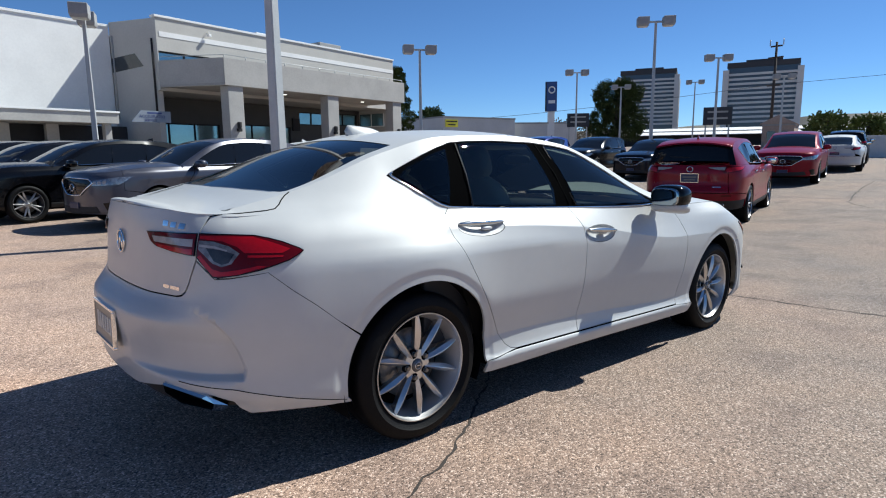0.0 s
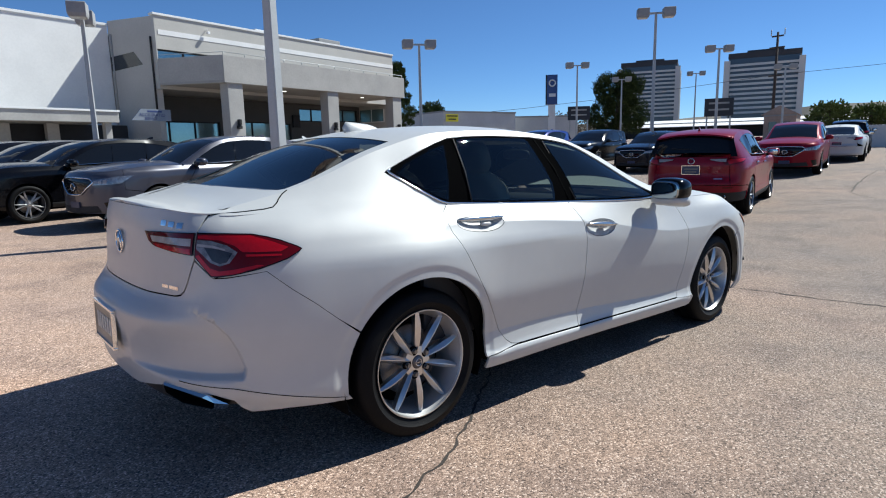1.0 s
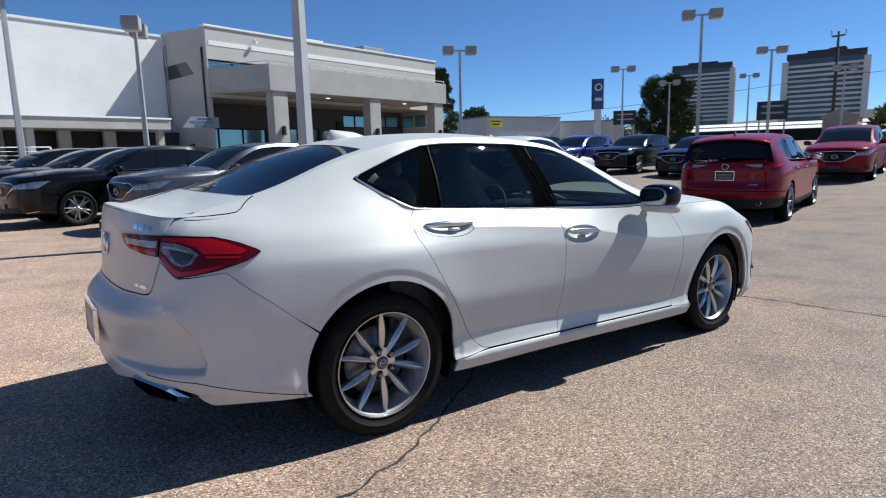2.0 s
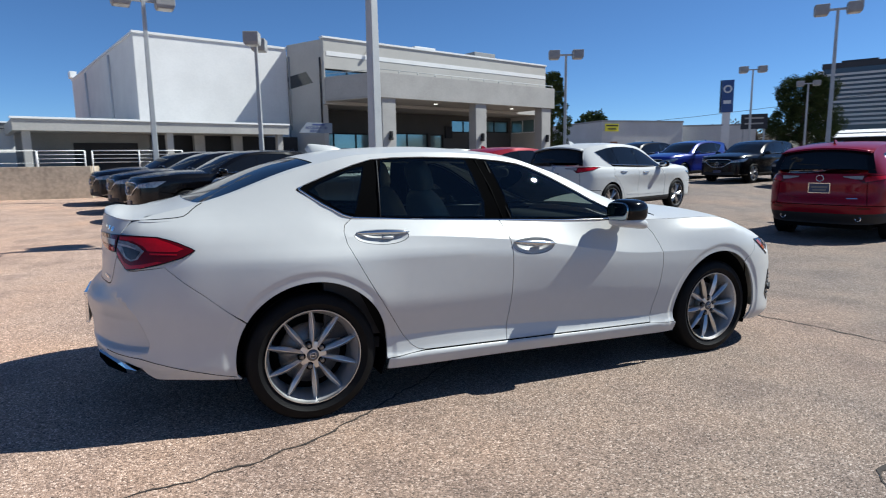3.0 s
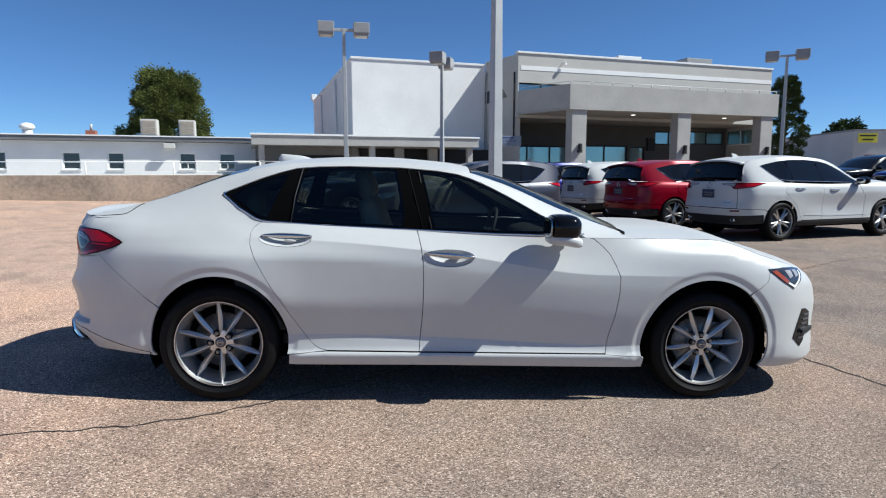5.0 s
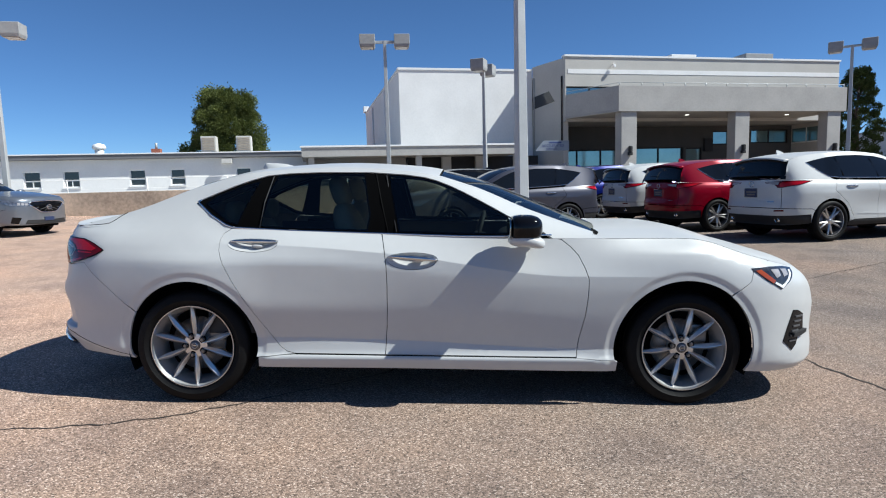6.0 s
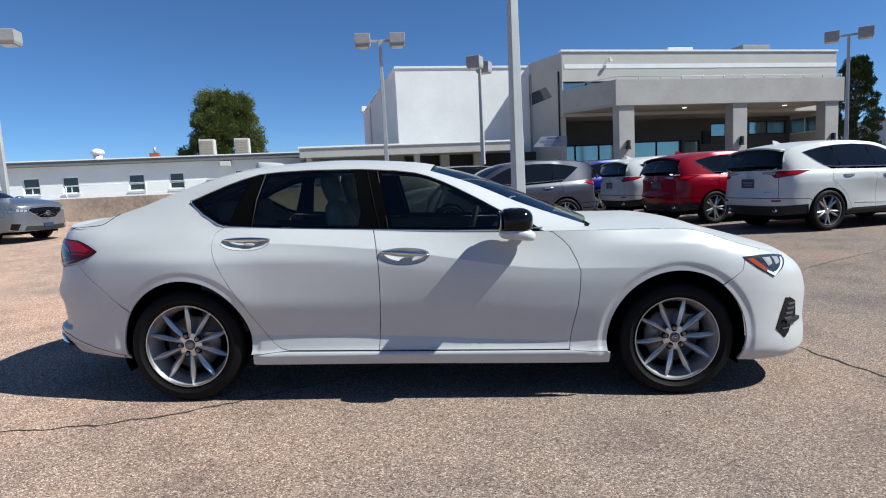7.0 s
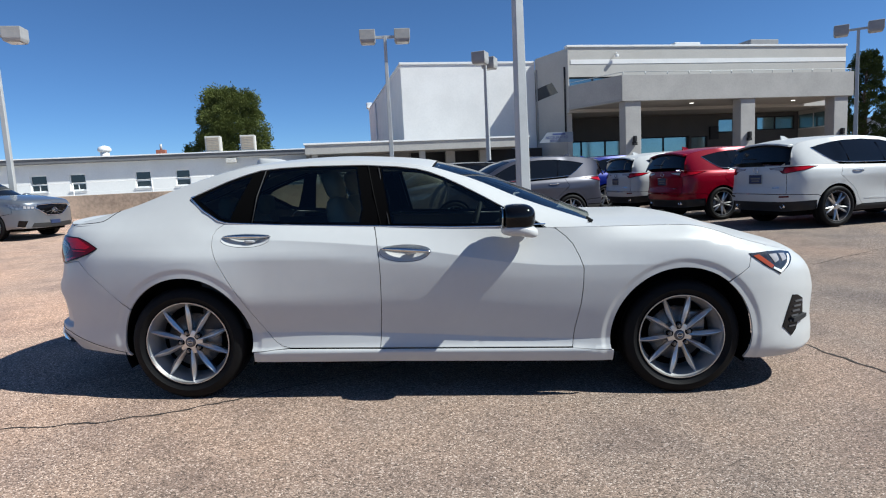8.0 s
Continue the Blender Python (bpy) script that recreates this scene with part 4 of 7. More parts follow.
# the white sedan
def build_sedan():
    S = SEDAN
    tilt = Matrix.Translation((0, -0.92, 0)) @ Matrix.Rotation(radians(1.7), 4, "Y") @ Matrix.Translation((0, 0.92, 0))
    car = thing("sedan_car", tilt, "pearl white four-door fastback sedan with silver ten-spoke wheels, parked on asphalt", "car")
    sx = lambda x: S.s_at(x=x)
    end = S.length

    def side(points):
        return [(sx(x), z) for x, z in points]

    def tops(x0, x1, n=14, drop=0.0):
        return [(sx(x0 + (x1 - x0) * i / n), S.top(sx(x0 + (x1 - x0) * i / n)) - drop) for i in range(n + 1)]

    door_rear_edge = [(0.232, 1.034), (0.182, 0.998), (0.170, 0.965), (0.176, 0.908), (0.21, 0.836), (0.26, 0.746), (0.312, 0.659), (0.401, 0.521), (0.479, 0.402), (0.525, 0.345), (0.565, 0.318), (0.61, 0.308)]
    door_front_edge = [(2.238, 0.298), (2.25, 0.41), (2.28, 0.55), (2.292, 0.66), (2.294, 0.755), (2.275, 0.815), (2.24, 0.888), (2.20, 0.932), (2.15, 0.972)]
    door_middle = [(1.135, 0.302), (1.141, 0.41), (1.146, 0.47), (1.15, 0.59), (1.15, 0.72), (1.145, 0.825), (1.132, 0.915), (1.118, 0.975)]
    # cups for the handles
    def oval(at, a, b, n=22):
        cx, cz = at
        return [(sx(cx) + a * math.cos(t) * (1 if math.cos(t) > 0 else 1.05), cz + b * math.sin(t) * (0.55 if math.sin(t) > 0 else 1)) for t in np.linspace(0, math.tau, n, endpoint=False)]

    cups = [((0.372, 0.944), 0.142, 0.044), ((1.295, 0.866), 0.140, 0.060)]

    def cup_fn(c, a, b):
        u0, z0 = sx(c[0]), c[1]

        def fn(u, v, out=0.0):
            r2 = ((u - u0) / (a * 1.03)) ** 2 + ((v - z0) / (b * (0.58 if v > z0 else 1.03))) ** 2
            return S.flank(u, v, out - 0.036 * max(0.0, 1 - r2))
        return fn

    def folds(x0, x1):
        """Mesh points close along the two folds of the doors, so that they stay crisp."""
        return [(u, S.zc[i](u) + d) for i in (3, 6) for u in np.arange(sx(x0), sx(x1), 0.02) for d in (-0.016, -0.0035, 0.0035, 0.016)]

    acx = 0.004
    rear_hole, front_hole = oval(*cups[0]), oval(*cups[1])
    rear_door = panel("rear_door", S.flank, side(door_rear_edge + door_middle) + tops(1.108, 0.26, 10), PAINT_WHITE, car, holes=[rear_hole], rows=[(sx(acx + (0.385 + d) * math.cos(radians(a))), 0.346 + (0.385 + d) * math.sin(radians(a))) for d in (0.024, 0.041, 0.058, 0.075) for a in np.arange(-10, 80, 3.0)] + folds(0.2, 1.15))
    front_door = panel("front_door", S.flank, side([(x, z) for x, z in door_middle[::-1]] + door_front_edge) + tops(2.12, 1.112, 12), PAINT_WHITE, car, holes=[front_hole], rows=folds(1.13, 2.3))
    for (c, a, b), hole, doors in ((cups[0], rear_hole, rear_door), (cups[1], front_hole, front_door)):
        cup = panel_data(cup_fn(c, a, b), hole, step=0.010, gap=0.0, lip=0)
        slope = -0.012 if c[0] > 1 else 0.0
        for data, door, sign in ((cup, doors[0], 1), (mirrored(cup), doors[1], -1)):
            skin_object("handle_cup", [data], PAINT_WHITE, door)
            bar = bmesh.new()
            rings = []
            for i in range(17):
                t = i / 16
                x = c[0] - 0.136 + 0.284 * t
                z = c[1] + 0.015 + slope * t * 1.6
                p = Vector(S.flank(sx(x), z, 0.001 + 0.010 * math.sin(math.pi * t) ** 0.6))
                h = 0.003 + 0.014 * math.sin(math.pi * t) ** 0.6
                rings.append([bar.verts.new((p.x, sign * (p.y + dy * 0.012), p.z + dz * h)) for dy, dz in ((-0.6, 0.7), (-1, 0.1), (-0.7, -0.7), (0.9, -0.9), (1, 0.9))])
            for a0, a1 in zip(rings, rings[1:]):
                for k in range(5):
                    bar.faces.new((a0[k], a0[(k + 1) % 5], a1[(k + 1) % 5], a1[k])).smooth = True
            bar.faces.new(rings[0]), bar.faces.new(rings[-1])
            bmesh.ops.recalc_face_normals(bar, faces=bar.faces)
            handle = part("door_handle", bar, HANDLE, door, "polished silver door handle")
            plug = Vector(S.flank(sx(c[0] + 0.028), c[1] - 0.012, -0.012))
            part("handle_pull", ellipsoid(plug.x, sign * plug.y, plug.z, 0.034, 0.016, 0.010, 2.6, 16, 10), PAINT_WHITE, handle)
    def band(cx, cz, r):
        return [(sx(cx + (r + d) * math.cos(radians(a))), cz + (r + d) * math.sin(radians(a))) for d in (0.008, 0.016, 0.024, 0.032, 0.041, 0.050, 0.058, 0.070, 0.085) for a in np.arange(-30, 210, 2.0)]

    # rocker panel
    panel("rocker_panel", S.flank, side([(0.395, 0.285), (0.39, 0.222), (2.475, 0.208), (2.475, 0.276), (2.238, 0.2945), (1.138, 0.2985), (0.60, 0.3045), (0.52, 0.30)]), PAINT_WHITE, car, edge_step=0.03)
    # quarter panel with the rear arch
    acx, acz, ar = 0.004, 0.346, 0.385
    arch_r = [(acx + ar * math.cos(radians(a)), acz + ar * math.sin(radians(a))) for a in np.linspace(-9, 148.5, 30)]
    quarter = side(door_rear_edge) + side([(0.52, 0.300), (0.395, 0.288)]) + side(arch_r)
    quarter += [(1.228, 0.617), (1.138, 0.691), (1.053, 0.752), (0.963, 0.824), (0.817, 0.805), (0.763, 0.802), (0.684, 0.867), (0.690, 0.973)]
    t0 = S.s_at(y=-0.66)
    quarter += [(t0 + 0.035, S.top(t0 + 0.035) + 0.002)] + [(u, S.top(u) + 0.005) for u in np.linspace(t0 + 0.08, sx(0.24), 20)]
    notch = lambda v: float(np.interp(v, (0.405, 0.46, 0.53, 0.589, 0.641, 0.675, 0.70), (0.866, 0.876, 0.850, 0.820, 0.773, 0.699, 0.60)))
    near_rear = band(acx, acz, ar) + [(notch(v) + d, v) for v in np.arange(0.41, 0.69, 0.008) for d in (-0.024, -0.016, -0.010, -0.004, 0.001, 0.006)] + [(u, v) for v in (0.416, 0.421, 0.427, 0.433, 0.440) for u in np.arange(0.30, 0.86, 0.02)]
    panel("quarter_panel", S.flank, quarter, PAINT_WHITE, car, edge_step=0.015, gap=0.0009, rows=near_rear, soften=lambda u, v: (max(0.0, 1 - (S.top(u) - v) / 0.05), S.seam(u)) if S.top(u) - v < 0.05 and u > t0 + 0.1 else (0.0, None))
    # rear bumper
    arch_low = [(acx + ar * math.cos(radians(a)), acz + ar * math.sin(radians(a))) for a in np.linspace(149.5, 189, 9)]
    bumper = [(0.000, 0.712), (0.196, 0.713), (0.350, 0.713), (0.555, 0.719), (0.602, 0.727), (0.625, 0.742), (0.645, 0.774), (0.683, 0.862), (0.763, 0.799), (0.817, 0.802), (0.962, 0.824), (1.053, 0.751), (1.138, 0.690), (1.228, 0.617)]
    bumper += side(arch_low) + [(1.295, 0.262), (1.045, 0.274), (0.882, 0.274), (0.841, 0.302), (0.821, 0.333), (0.747, 0.360), (0.555, 0.386), (0.482, 0.370), (0.281, 0.333), (0.000, 0.330)]
    fold = lambda u: float(np.interp(u, (0.0, 0.193, 0.526, 0.828, 1.239, 1.30), (0.424, 0.423, 0.416, 0.387, 0.285, 0.272)))

    def bumper_fn(u, v, out=0.0):
        # the lower corner steps inwards behind a slanted crease and over a ledge; below the ledge the valance draws back
        dent = 0.0
        if 0.418 < v < 0.69 and u < notch(v):
            fade = min(1.0, (v - 0.418) / 0.016) * min(1.0, (0.69 - v) / 0.13) * min(1.0, max(0.0, (u - 0.25) / 0.35))
            dent = 0.028 * fade * min(1.0, (notch(v) - u) / 0.011)
        if u < 1.25:
            dent += min(0.018, 0.28 * max(0.0, fold(u) - v))
        return S.flank(u, v, out - dent)

    for sign in (1, -1):
        line = [S.flank(u, fold(u) - 0.001, -0.0002) for u in np.linspace(0.60, 1.27, 40)]
        part("valance_gap", tube([(x, sign * y, z) for x, y, z in line], 0.0016, 5), UNDER, car)
    panel("rear_bumper", bumper_fn, bumper, PAINT_WHITE, car, whole=True, step=0.022, rows=near_rear, gap=0.0008)
    panel("rear_diffuser", lambda u, v, o=0.0: S.flank(u, v, o - 0.05), [(0.0, 0.345), (0.30, 0.35), (0.50, 0.385), (0.60, 0.395), (0.78, 0.38), (0.86, 0.33), (0.84, 0.30), (0.6, 0.288), (0.0, 0.285)], BLACK_PLASTIC, car, whole=True, lip=0.0)
    for sign in (1, -1):
        tip = bmesh.new()
        mouth = [(0.522, 0.393), (0.724, 0.365), (0.803, 0.327), (0.785, 0.303), (0.752, 0.297), (0.613, 0.318), (0.536, 0.360)]
        hollow = [(0.530, 0.385), (0.708, 0.357), (0.752, 0.335), (0.744, 0.312), (0.735, 0.306), (0.616, 0.326), (0.543, 0.360)]
        rings = []
        for outline, o in ((mouth, -0.14), (mouth, 0.004), (hollow, 0.010), (hollow, -0.09)):
            ring = []
            for u, z in outline:
                p = S.flank(u, z, o)
                ring.append(tip.verts.new((p[0], sign * p[1], p[2])))
            rings.append(ring)
        for a, b in zip(rings, rings[1:]):
            for k in range(7):
                f = tip.faces.new((a[k], a[(k + 1) % 7], b[(k + 1) % 7], b[k]))
                f.material_index = 1 if b is rings[-1] else 0
        tip.faces.new(rings[-1]).material_index = 1
        bmesh.ops.recalc_face_normals(tip, faces=tip.faces)
        part("exhaust_tip", tip, CHROME, car, "chrome trapezoid exhaust tip", mats=(UNDER,))
    # boot lid: rear face and top
    lid = [(0.000, 0.7145), (0.195, 0.7155), (0.348, 0.7155), (0.555, 0.722), (0.600, 0.731), (0.622, 0.746), (0.642, 0.778), (0.682, 0.870), (0.688, 0.973)] + [(u, S.top(u)) for u in np.linspace(t0 + 0.025, 0.0, 16)]
    boot = panel("boot_lid", S.flank, lid, PAINT_WHITE, car, whole=True)[0]
    edge = [(t0 + 0.002, 0.999), (sx(-0.76), 0.975), (sx(-0.70), 0.93), (sx(-0.64), 0.89), (sx(-0.56), 0.845), (sx(-0.515), 0.825), (sx(-0.50), 0.80)]
    brow = [(sx(x), k) for x, k in ((-0.522, -0.65), (-0.54, -0.45), (-0.552, -0.2), (-0.554, 0.0), (-0.552, 0.2), (-0.54, 0.45), (-0.522, 0.65))]
    panel("boot_top", S.lid, [(0.03, -0.999)] + [(u, -k) for u, k in edge] + brow + [(u, k) for u, k in edge[::-1]] + [(0.03, 0.999)], PAINT_WHITE, boot, pair=False, edge_step=0.03, grid=(0.025, 0.06), gap=0.0, lip=0.008)
    for k in (-1, 1):
        seam = [S.pane(x, z, 0.0006) for x, z in ((-0.800, 1.024), (-0.786, 1.028), (-0.73, 1.032), (-0.67, 1.037), (-0.605, 1.043), (-0.572, 1.049), (-0.548, 1.064), (-0.531, 1.080), (-0.507, 1.098), (-0.485, 1.110))]
        part("lid_gap", tube([(x, k * y, z) for x, y, z in seam], 0.0024, 6), UNDER, car)
    # emblem, lettering bars and plate on the tail
    ring = [Vector(S.flank(0.0001, 0.885)) + Vector((-0.006, 0.052 * math.cos(a), 0.047 * math.sin(a))) for a in np.linspace(0, math.tau, 28, endpoint=False)]
    em = tube(ring, 0.005, 8, closed=True)
    tube([ring[0] + Vector((0, -0.028, -0.035)), ring[0] + Vector((0, -0.047, 0.040))], 0.005, 8, bm=em)
    tube([ring[0] + Vector((0, -0.078, -0.035)), ring[0] + Vector((0, -0.057, 0.040))], 0.005, 8, bm=em)
    part("badge", em, CHROME, boot, "chrome oval badge")
    for u0, u1, z, h in ((0.454, 0.492, 0.993, 0.020), (0.510, 0.548, 0.990, 0.020), (0.566, 0.604, 0.987, 0.020)):
        panel("badge_bar", S.flank, [(u0, z - h / 2), (u1, z - h / 2), (u1, z + h / 2), (u0, z + h / 2)], CHROME, boot, pair=False, step=0.01, out=0.003, lip=0.003, gap=0.0, label="chrome raised badge bar")
    for u0, u1, z, h in ((0.465, 0.512, 0.753, 0.013), (0.52, 0.586, 0.753, 0.013)):
        panel("badge_bar", S.flank, [(u0, z - h / 2), (u1, z - h / 2), (u1, z + h / 2), (u0, z + h / 2)], CHROME, boot, pair=False, step=0.012, out=0.003, lip=0.003, gap=0.0, label="chrome raised badge bar")
    plate = part("number_plate", box(-1.052, -1.040, -0.155, 0.155, 0.455, 0.61, 0.004), PLATE_GREY, car, "grey plate with pale bars in a chrome frame")
    bars = bmesh.new()
    for i in range(6):
        box(-1.0545, -1.0515, -0.125 + 0.042 * i, -0.097 + 0.042 * i, 0.50, 0.57, 0.0, bars)
    part("plate_bars", bars, PLATE_PALE, plate)
    fr = bmesh.new()
    for y0, y1, z0, z1 in ((-0.163, 0.163, 0.607, 0.618), (-0.163, 0.163, 0.447, 0.458), (-0.163, -0.152, 0.458, 0.607), (0.152, 0.163, 0.458, 0.607)):
        box(-1.058, -1.041, y0, y1, z0, z1, 0.002, fr)
    part("plate_frame", fr, CHROME, plate)
    # tail lamps
    outer = [(0.688, 0.970), (0.81, 0.968), (0.915, 0.964), (0.970, 0.953), (1.021, 0.939), (1.085, 0.914), (1.107, 0.901), (1.085, 0.885), (1.044, 0.864), (0.939, 0.831), (0.850, 0.812), (0.778, 0.802), (0.752, 0.807), (0.719, 0.844), (0.684, 0.878)]
    inner = [(0.326, 0.958), (0.469, 0.964), (0.684, 0.969), (0.680, 0.880), (0.555, 0.887), (0.425, 0.898), (0.400, 0.904), (0.365, 0.918)]
    for data_side, sign in ((lambda d: d, 1), (mirrored, -1)):
        lamp = skin_object("tail_lamp", [data_side(panel_data(S.flank, outer, step=0.02, out=0.008, lip=0.02, gap=0.003))], GLOSS_BLACK, car, "red wedge tail lamp with a clear insert")
        skin_object("red_body", [data_side(panel_data(S.flank, shrunk(outer, 0.007), step=0.02, out=0.0095, lip=0.003, gap=0.0))], RED_DEEP, lamp)
        for nm, mt, poly in (("red_lens", RED_LENS, [(0.700, 0.957), (0.724, 0.958), (0.908, 0.955), (0.977, 0.935), (1.048, 0.909), (1.018, 0.895), (0.879, 0.897), (0.851, 0.919), (0.791, 0.940), (0.700, 0.947)]),
                             ("red_bar", RED_LENS, [(0.890, 0.889), (1.021, 0.886), (1.018, 0.880), (0.890, 0.881)]),
                             ("red_edge", RED_LENS, [(0.694, 0.882), (0.722, 0.850), (0.762, 0.812), (0.850, 0.819), (0.955, 0.848), (0.930, 0.851), (0.850, 0.836), (0.792, 0.829), (0.755, 0.840), (0.708, 0.889)]),
                             ("clear_lens", CLEAR_LENS, [(0.696, 0.941), (0.759, 0.938), (0.821, 0.921), (0.860, 0.896), (0.830, 0.858), (0.793, 0.847), (0.757, 0.860), (0.721, 0.890), (0.696, 0.910)]),
                             ("dark_core", LAMP_DARK, [(0.730, 0.915), (0.790, 0.908), (0.842, 0.894), (0.820, 0.862), (0.793, 0.856), (0.763, 0.868)]),
                             ("pale_step", LAMP_PALE, [(0.700, 0.928), (0.765, 0.922), (0.815, 0.908), (0.812, 0.903), (0.763, 0.914), (0.700, 0.919)])):
            skin_object(nm, [data_side(panel_data(S.flank, poly, step=0.02, out=0.0122 if nm in ("dark_core", "pale_step") else 0.0108, lip=0.004, gap=0.0))], mt, lamp)
        lid_lamp = skin_object("lid_lamp", [data_side(panel_data(S.flank, inner, step=0.02, out=0.007, lip=0.02, gap=0.003))], GLOSS_BLACK, car, "slim red and clear lamp on the boot lid")
        skin_object("red_body", [data_side(panel_data(S.flank, shrunk(inner, 0.006), step=0.02, out=0.0082, lip=0.003, gap=0.0))], RED_DEEP, lid_lamp)
        for nm, mt, poly in (("clear_strip", LAMP_PALE, [(0.388, 0.942), (0.667, 0.944), (0.667, 0.917), (0.405, 0.920)]), ("red_bar", RED_LENS, [(0.408, 0.913), (0.667, 0.908), (0.666, 0.888), (0.556, 0.893), (0.437, 0.901)])):
            skin_object(nm, [data_side(panel_data(S.flank, poly, step=0.02, out=0.0095, lip=0.004, gap=0.0))], mt, lid_lamp)
    # front fender, bumper, lamps
    fcx, fcz, fr_ = 2.857, 0.345, 0.402
    near_front = band(fcx, fcz, fr_)
    arch_f = [(fcx + fr_ * math.cos(radians(a)), fcz + fr_ * math.sin(radians(a))) for a in np.linspace(190, 52, 28)]
    fender = side([(2.240, 0.292), (2.462, 0.277)]) + side(arch_f) + [(4.874, 0.740), (4.895, 0.805), (5.020, 0.815), (5.081, S.top(5.081))]
    fender += [(u, S.top(u)) for u in np.linspace(5.041, sx(2.15), 26)] + side(door_front_edge[::-1])
    panel("front_fender", S.flank, fender, PAINT_WHITE, car, edge_step=0.015, rows=near_front + folds(2.24, 2.9))
    arch_f2 = [(fcx + fr_ * math.cos(radians(a)), fcz + fr_ * math.sin(radians(a))) for a in np.linspace(-20, 51, 14)]
    nose = side(arch_f2) + [(4.876, 0.742), (4.897, 0.803)] + [(4.974, 0.746), (5.089, 0.688), (5.142, 0.735), (5.273, 0.790)] + [(u, S.top(u)) for u in np.linspace(5.303, end, 12)] + [(end, 0.19), (5.444, 0.190), (5.041, 0.200)]
    panel("front_bumper", S.flank, nose, PAINT_WHITE, car, rows=near_front, gap=0.0002)
    for data_side in (lambda d: d, mirrored):
        lamp = skin_object("headlamp", [data_side(panel_data(S.flank, [(4.880, 0.818), (5.02, 0.822), (5.20, 0.812), (5.318, 0.796), (5.20, 0.742), (5.085, 0.688), (4.974, 0.748), (4.893, 0.800)], step=0.02, out=0.004, lip=0.03, gap=0.002))], LAMP_DARK, car, "slim wedge headlamp with an amber corner")
        skin_object("amber_reflector", [data_side(panel_data(S.flank, [(4.905, 0.802), (4.945, 0.808), (5.04, 0.742), (5.02, 0.728), (4.97, 0.758)], step=0.02, out=0.007, lip=0.003, gap=0.0))], AMBER_LENS, lamp)
        for cell in ([(5.02, 0.805), (5.10, 0.803), (5.09, 0.768), (5.05, 0.756)], [(5.125, 0.802), (5.20, 0.796), (5.175, 0.768), (5.12, 0.760)]):
            skin_object("lamp_cell", [data_side(panel_data(S.flank, cell, step=0.02, out=0.007, lip=0.003, gap=0.0))], LAMP_PALE, lamp)
        skin_object("running_light", [data_side(panel_data(S.flank, [(5.225, 0.790), (5.253, 0.790), (5.140, 0.727), (5.091, 0.697), (5.030, 0.727), (5.040, 0.735), (5.092, 0.713), (5.128, 0.733)], step=0.02, out=0.0075, lip=0.003, gap=0.0))], LED, lamp)
        vent = skin_object("bumper_vent", [data_side(panel_data(S.flank, [(5.193, 0.560), (5.240, 0.557), (5.300, 0.530), (5.310, 0.440), (5.255, 0.392), (5.234, 0.355), (5.190, 0.323), (5.116, 0.383), (5.150, 0.470)], step=0.02, out=0.004, lip=0.02, gap=0.0))], GLOSS_BLACK, car, "black mesh vent in the bumper")
        for k in range(6):
            v = 0.375 + 0.028 * k
            skin_object("vent_slat", [data_side(panel_data(S.flank, [(5.165 + 0.010 * k, v), (5.225 + 0.012 * k, v), (5.228 + 0.012 * k, v + 0.010), (5.168 + 0.010 * k, v + 0.010)], step=0.02, out=0.009, lip=0.008, gap=0.0))], VENT_GREY, vent)
        skin_object("vent_fin", [data_side(panel_data(S.flank, [(5.190, 0.425), (5.320, 0.440), (5.318, 0.420), (5.240, 0.402), (5.185, 0.405)], step=0.02, out=0.022, lip=0.02, gap=0.0))], BLACK_PLASTIC, vent)
    panel("grille", S.flank, [(end - 0.42, 0.42), (end, 0.40), (end, 0.66), (end - 0.36, 0.66)], GLOSS_BLACK, car, out=0.002)
    panel("bonnet_lip", S.flank, [(4.897, 0.808), (5.020, 0.816), (5.142, 0.808), (5.279, 0.798)] + [(u, S.top(u)) for u in np.linspace(5.303, 5.086, 8)], PAINT_WHITE, car, gap=0.001)
    # bonnet
    h0 = sx(2.33)
    panel("bonnet", S.deck, [(h0, -1), (end - 0.04, -1), (end - 0.04, 1), (h0, 1)], PAINT_WHITE, car, pair=False, edge_step=0.05, grid=(0.04, 0.07), gap=0.0, lip=0.0)
    # cabin: windscreen, roof, rear window
    rim_k = 0.93
    roof_front, roof_back = 2.55, 5.72
    panel("roof", S.cabin, [(roof_front, -1), (roof_back, -1), (roof_back, 1), (roof_front, 1)], PAINT_WHITE, car, pair=False, grid=(0.12, 0.06), edge_step=0.1, gap=0.0, lip=0.0)
    for sgn in (-1, 1):
        panel("windscreen_pillar", S.cabin, [(0.0, sgn * rim_k), (roof_front, sgn * rim_k), (roof_front, sgn), (0.0, sgn)], PAINT_WHITE, car, pair=False, grid=(0.12, 0.035), edge_step=0.1, gap=0.0, lip=0.0)
        panel("roof_buttress", S.cabin, [(roof_back, sgn * 0.905), (6.4, sgn * 0.93), (7.15, sgn * 0.955), (7.20, sgn * 0.93), (7.24, sgn * 0.86), (7.85, sgn * 0.86), (7.85, sgn), (roof_back, sgn)], PAINT_WHITE, car, pair=False, grid=(0.1, 0.04), edge_step=0.08, gap=0.0, lip=0.0)
    glass = panel("windscreen", S.cabin, [(0.03, -rim_k + 0.004), (roof_front - 0.03, -rim_k + 0.004), (roof_front - 0.03, rim_k - 0.004), (0.03, rim_k - 0.004)], FRONT_GLASS, car, pair=False, grid=(0.15, 0.1), edge_step=0.1, gap=0.0, lip=0.0, out=-0.004)
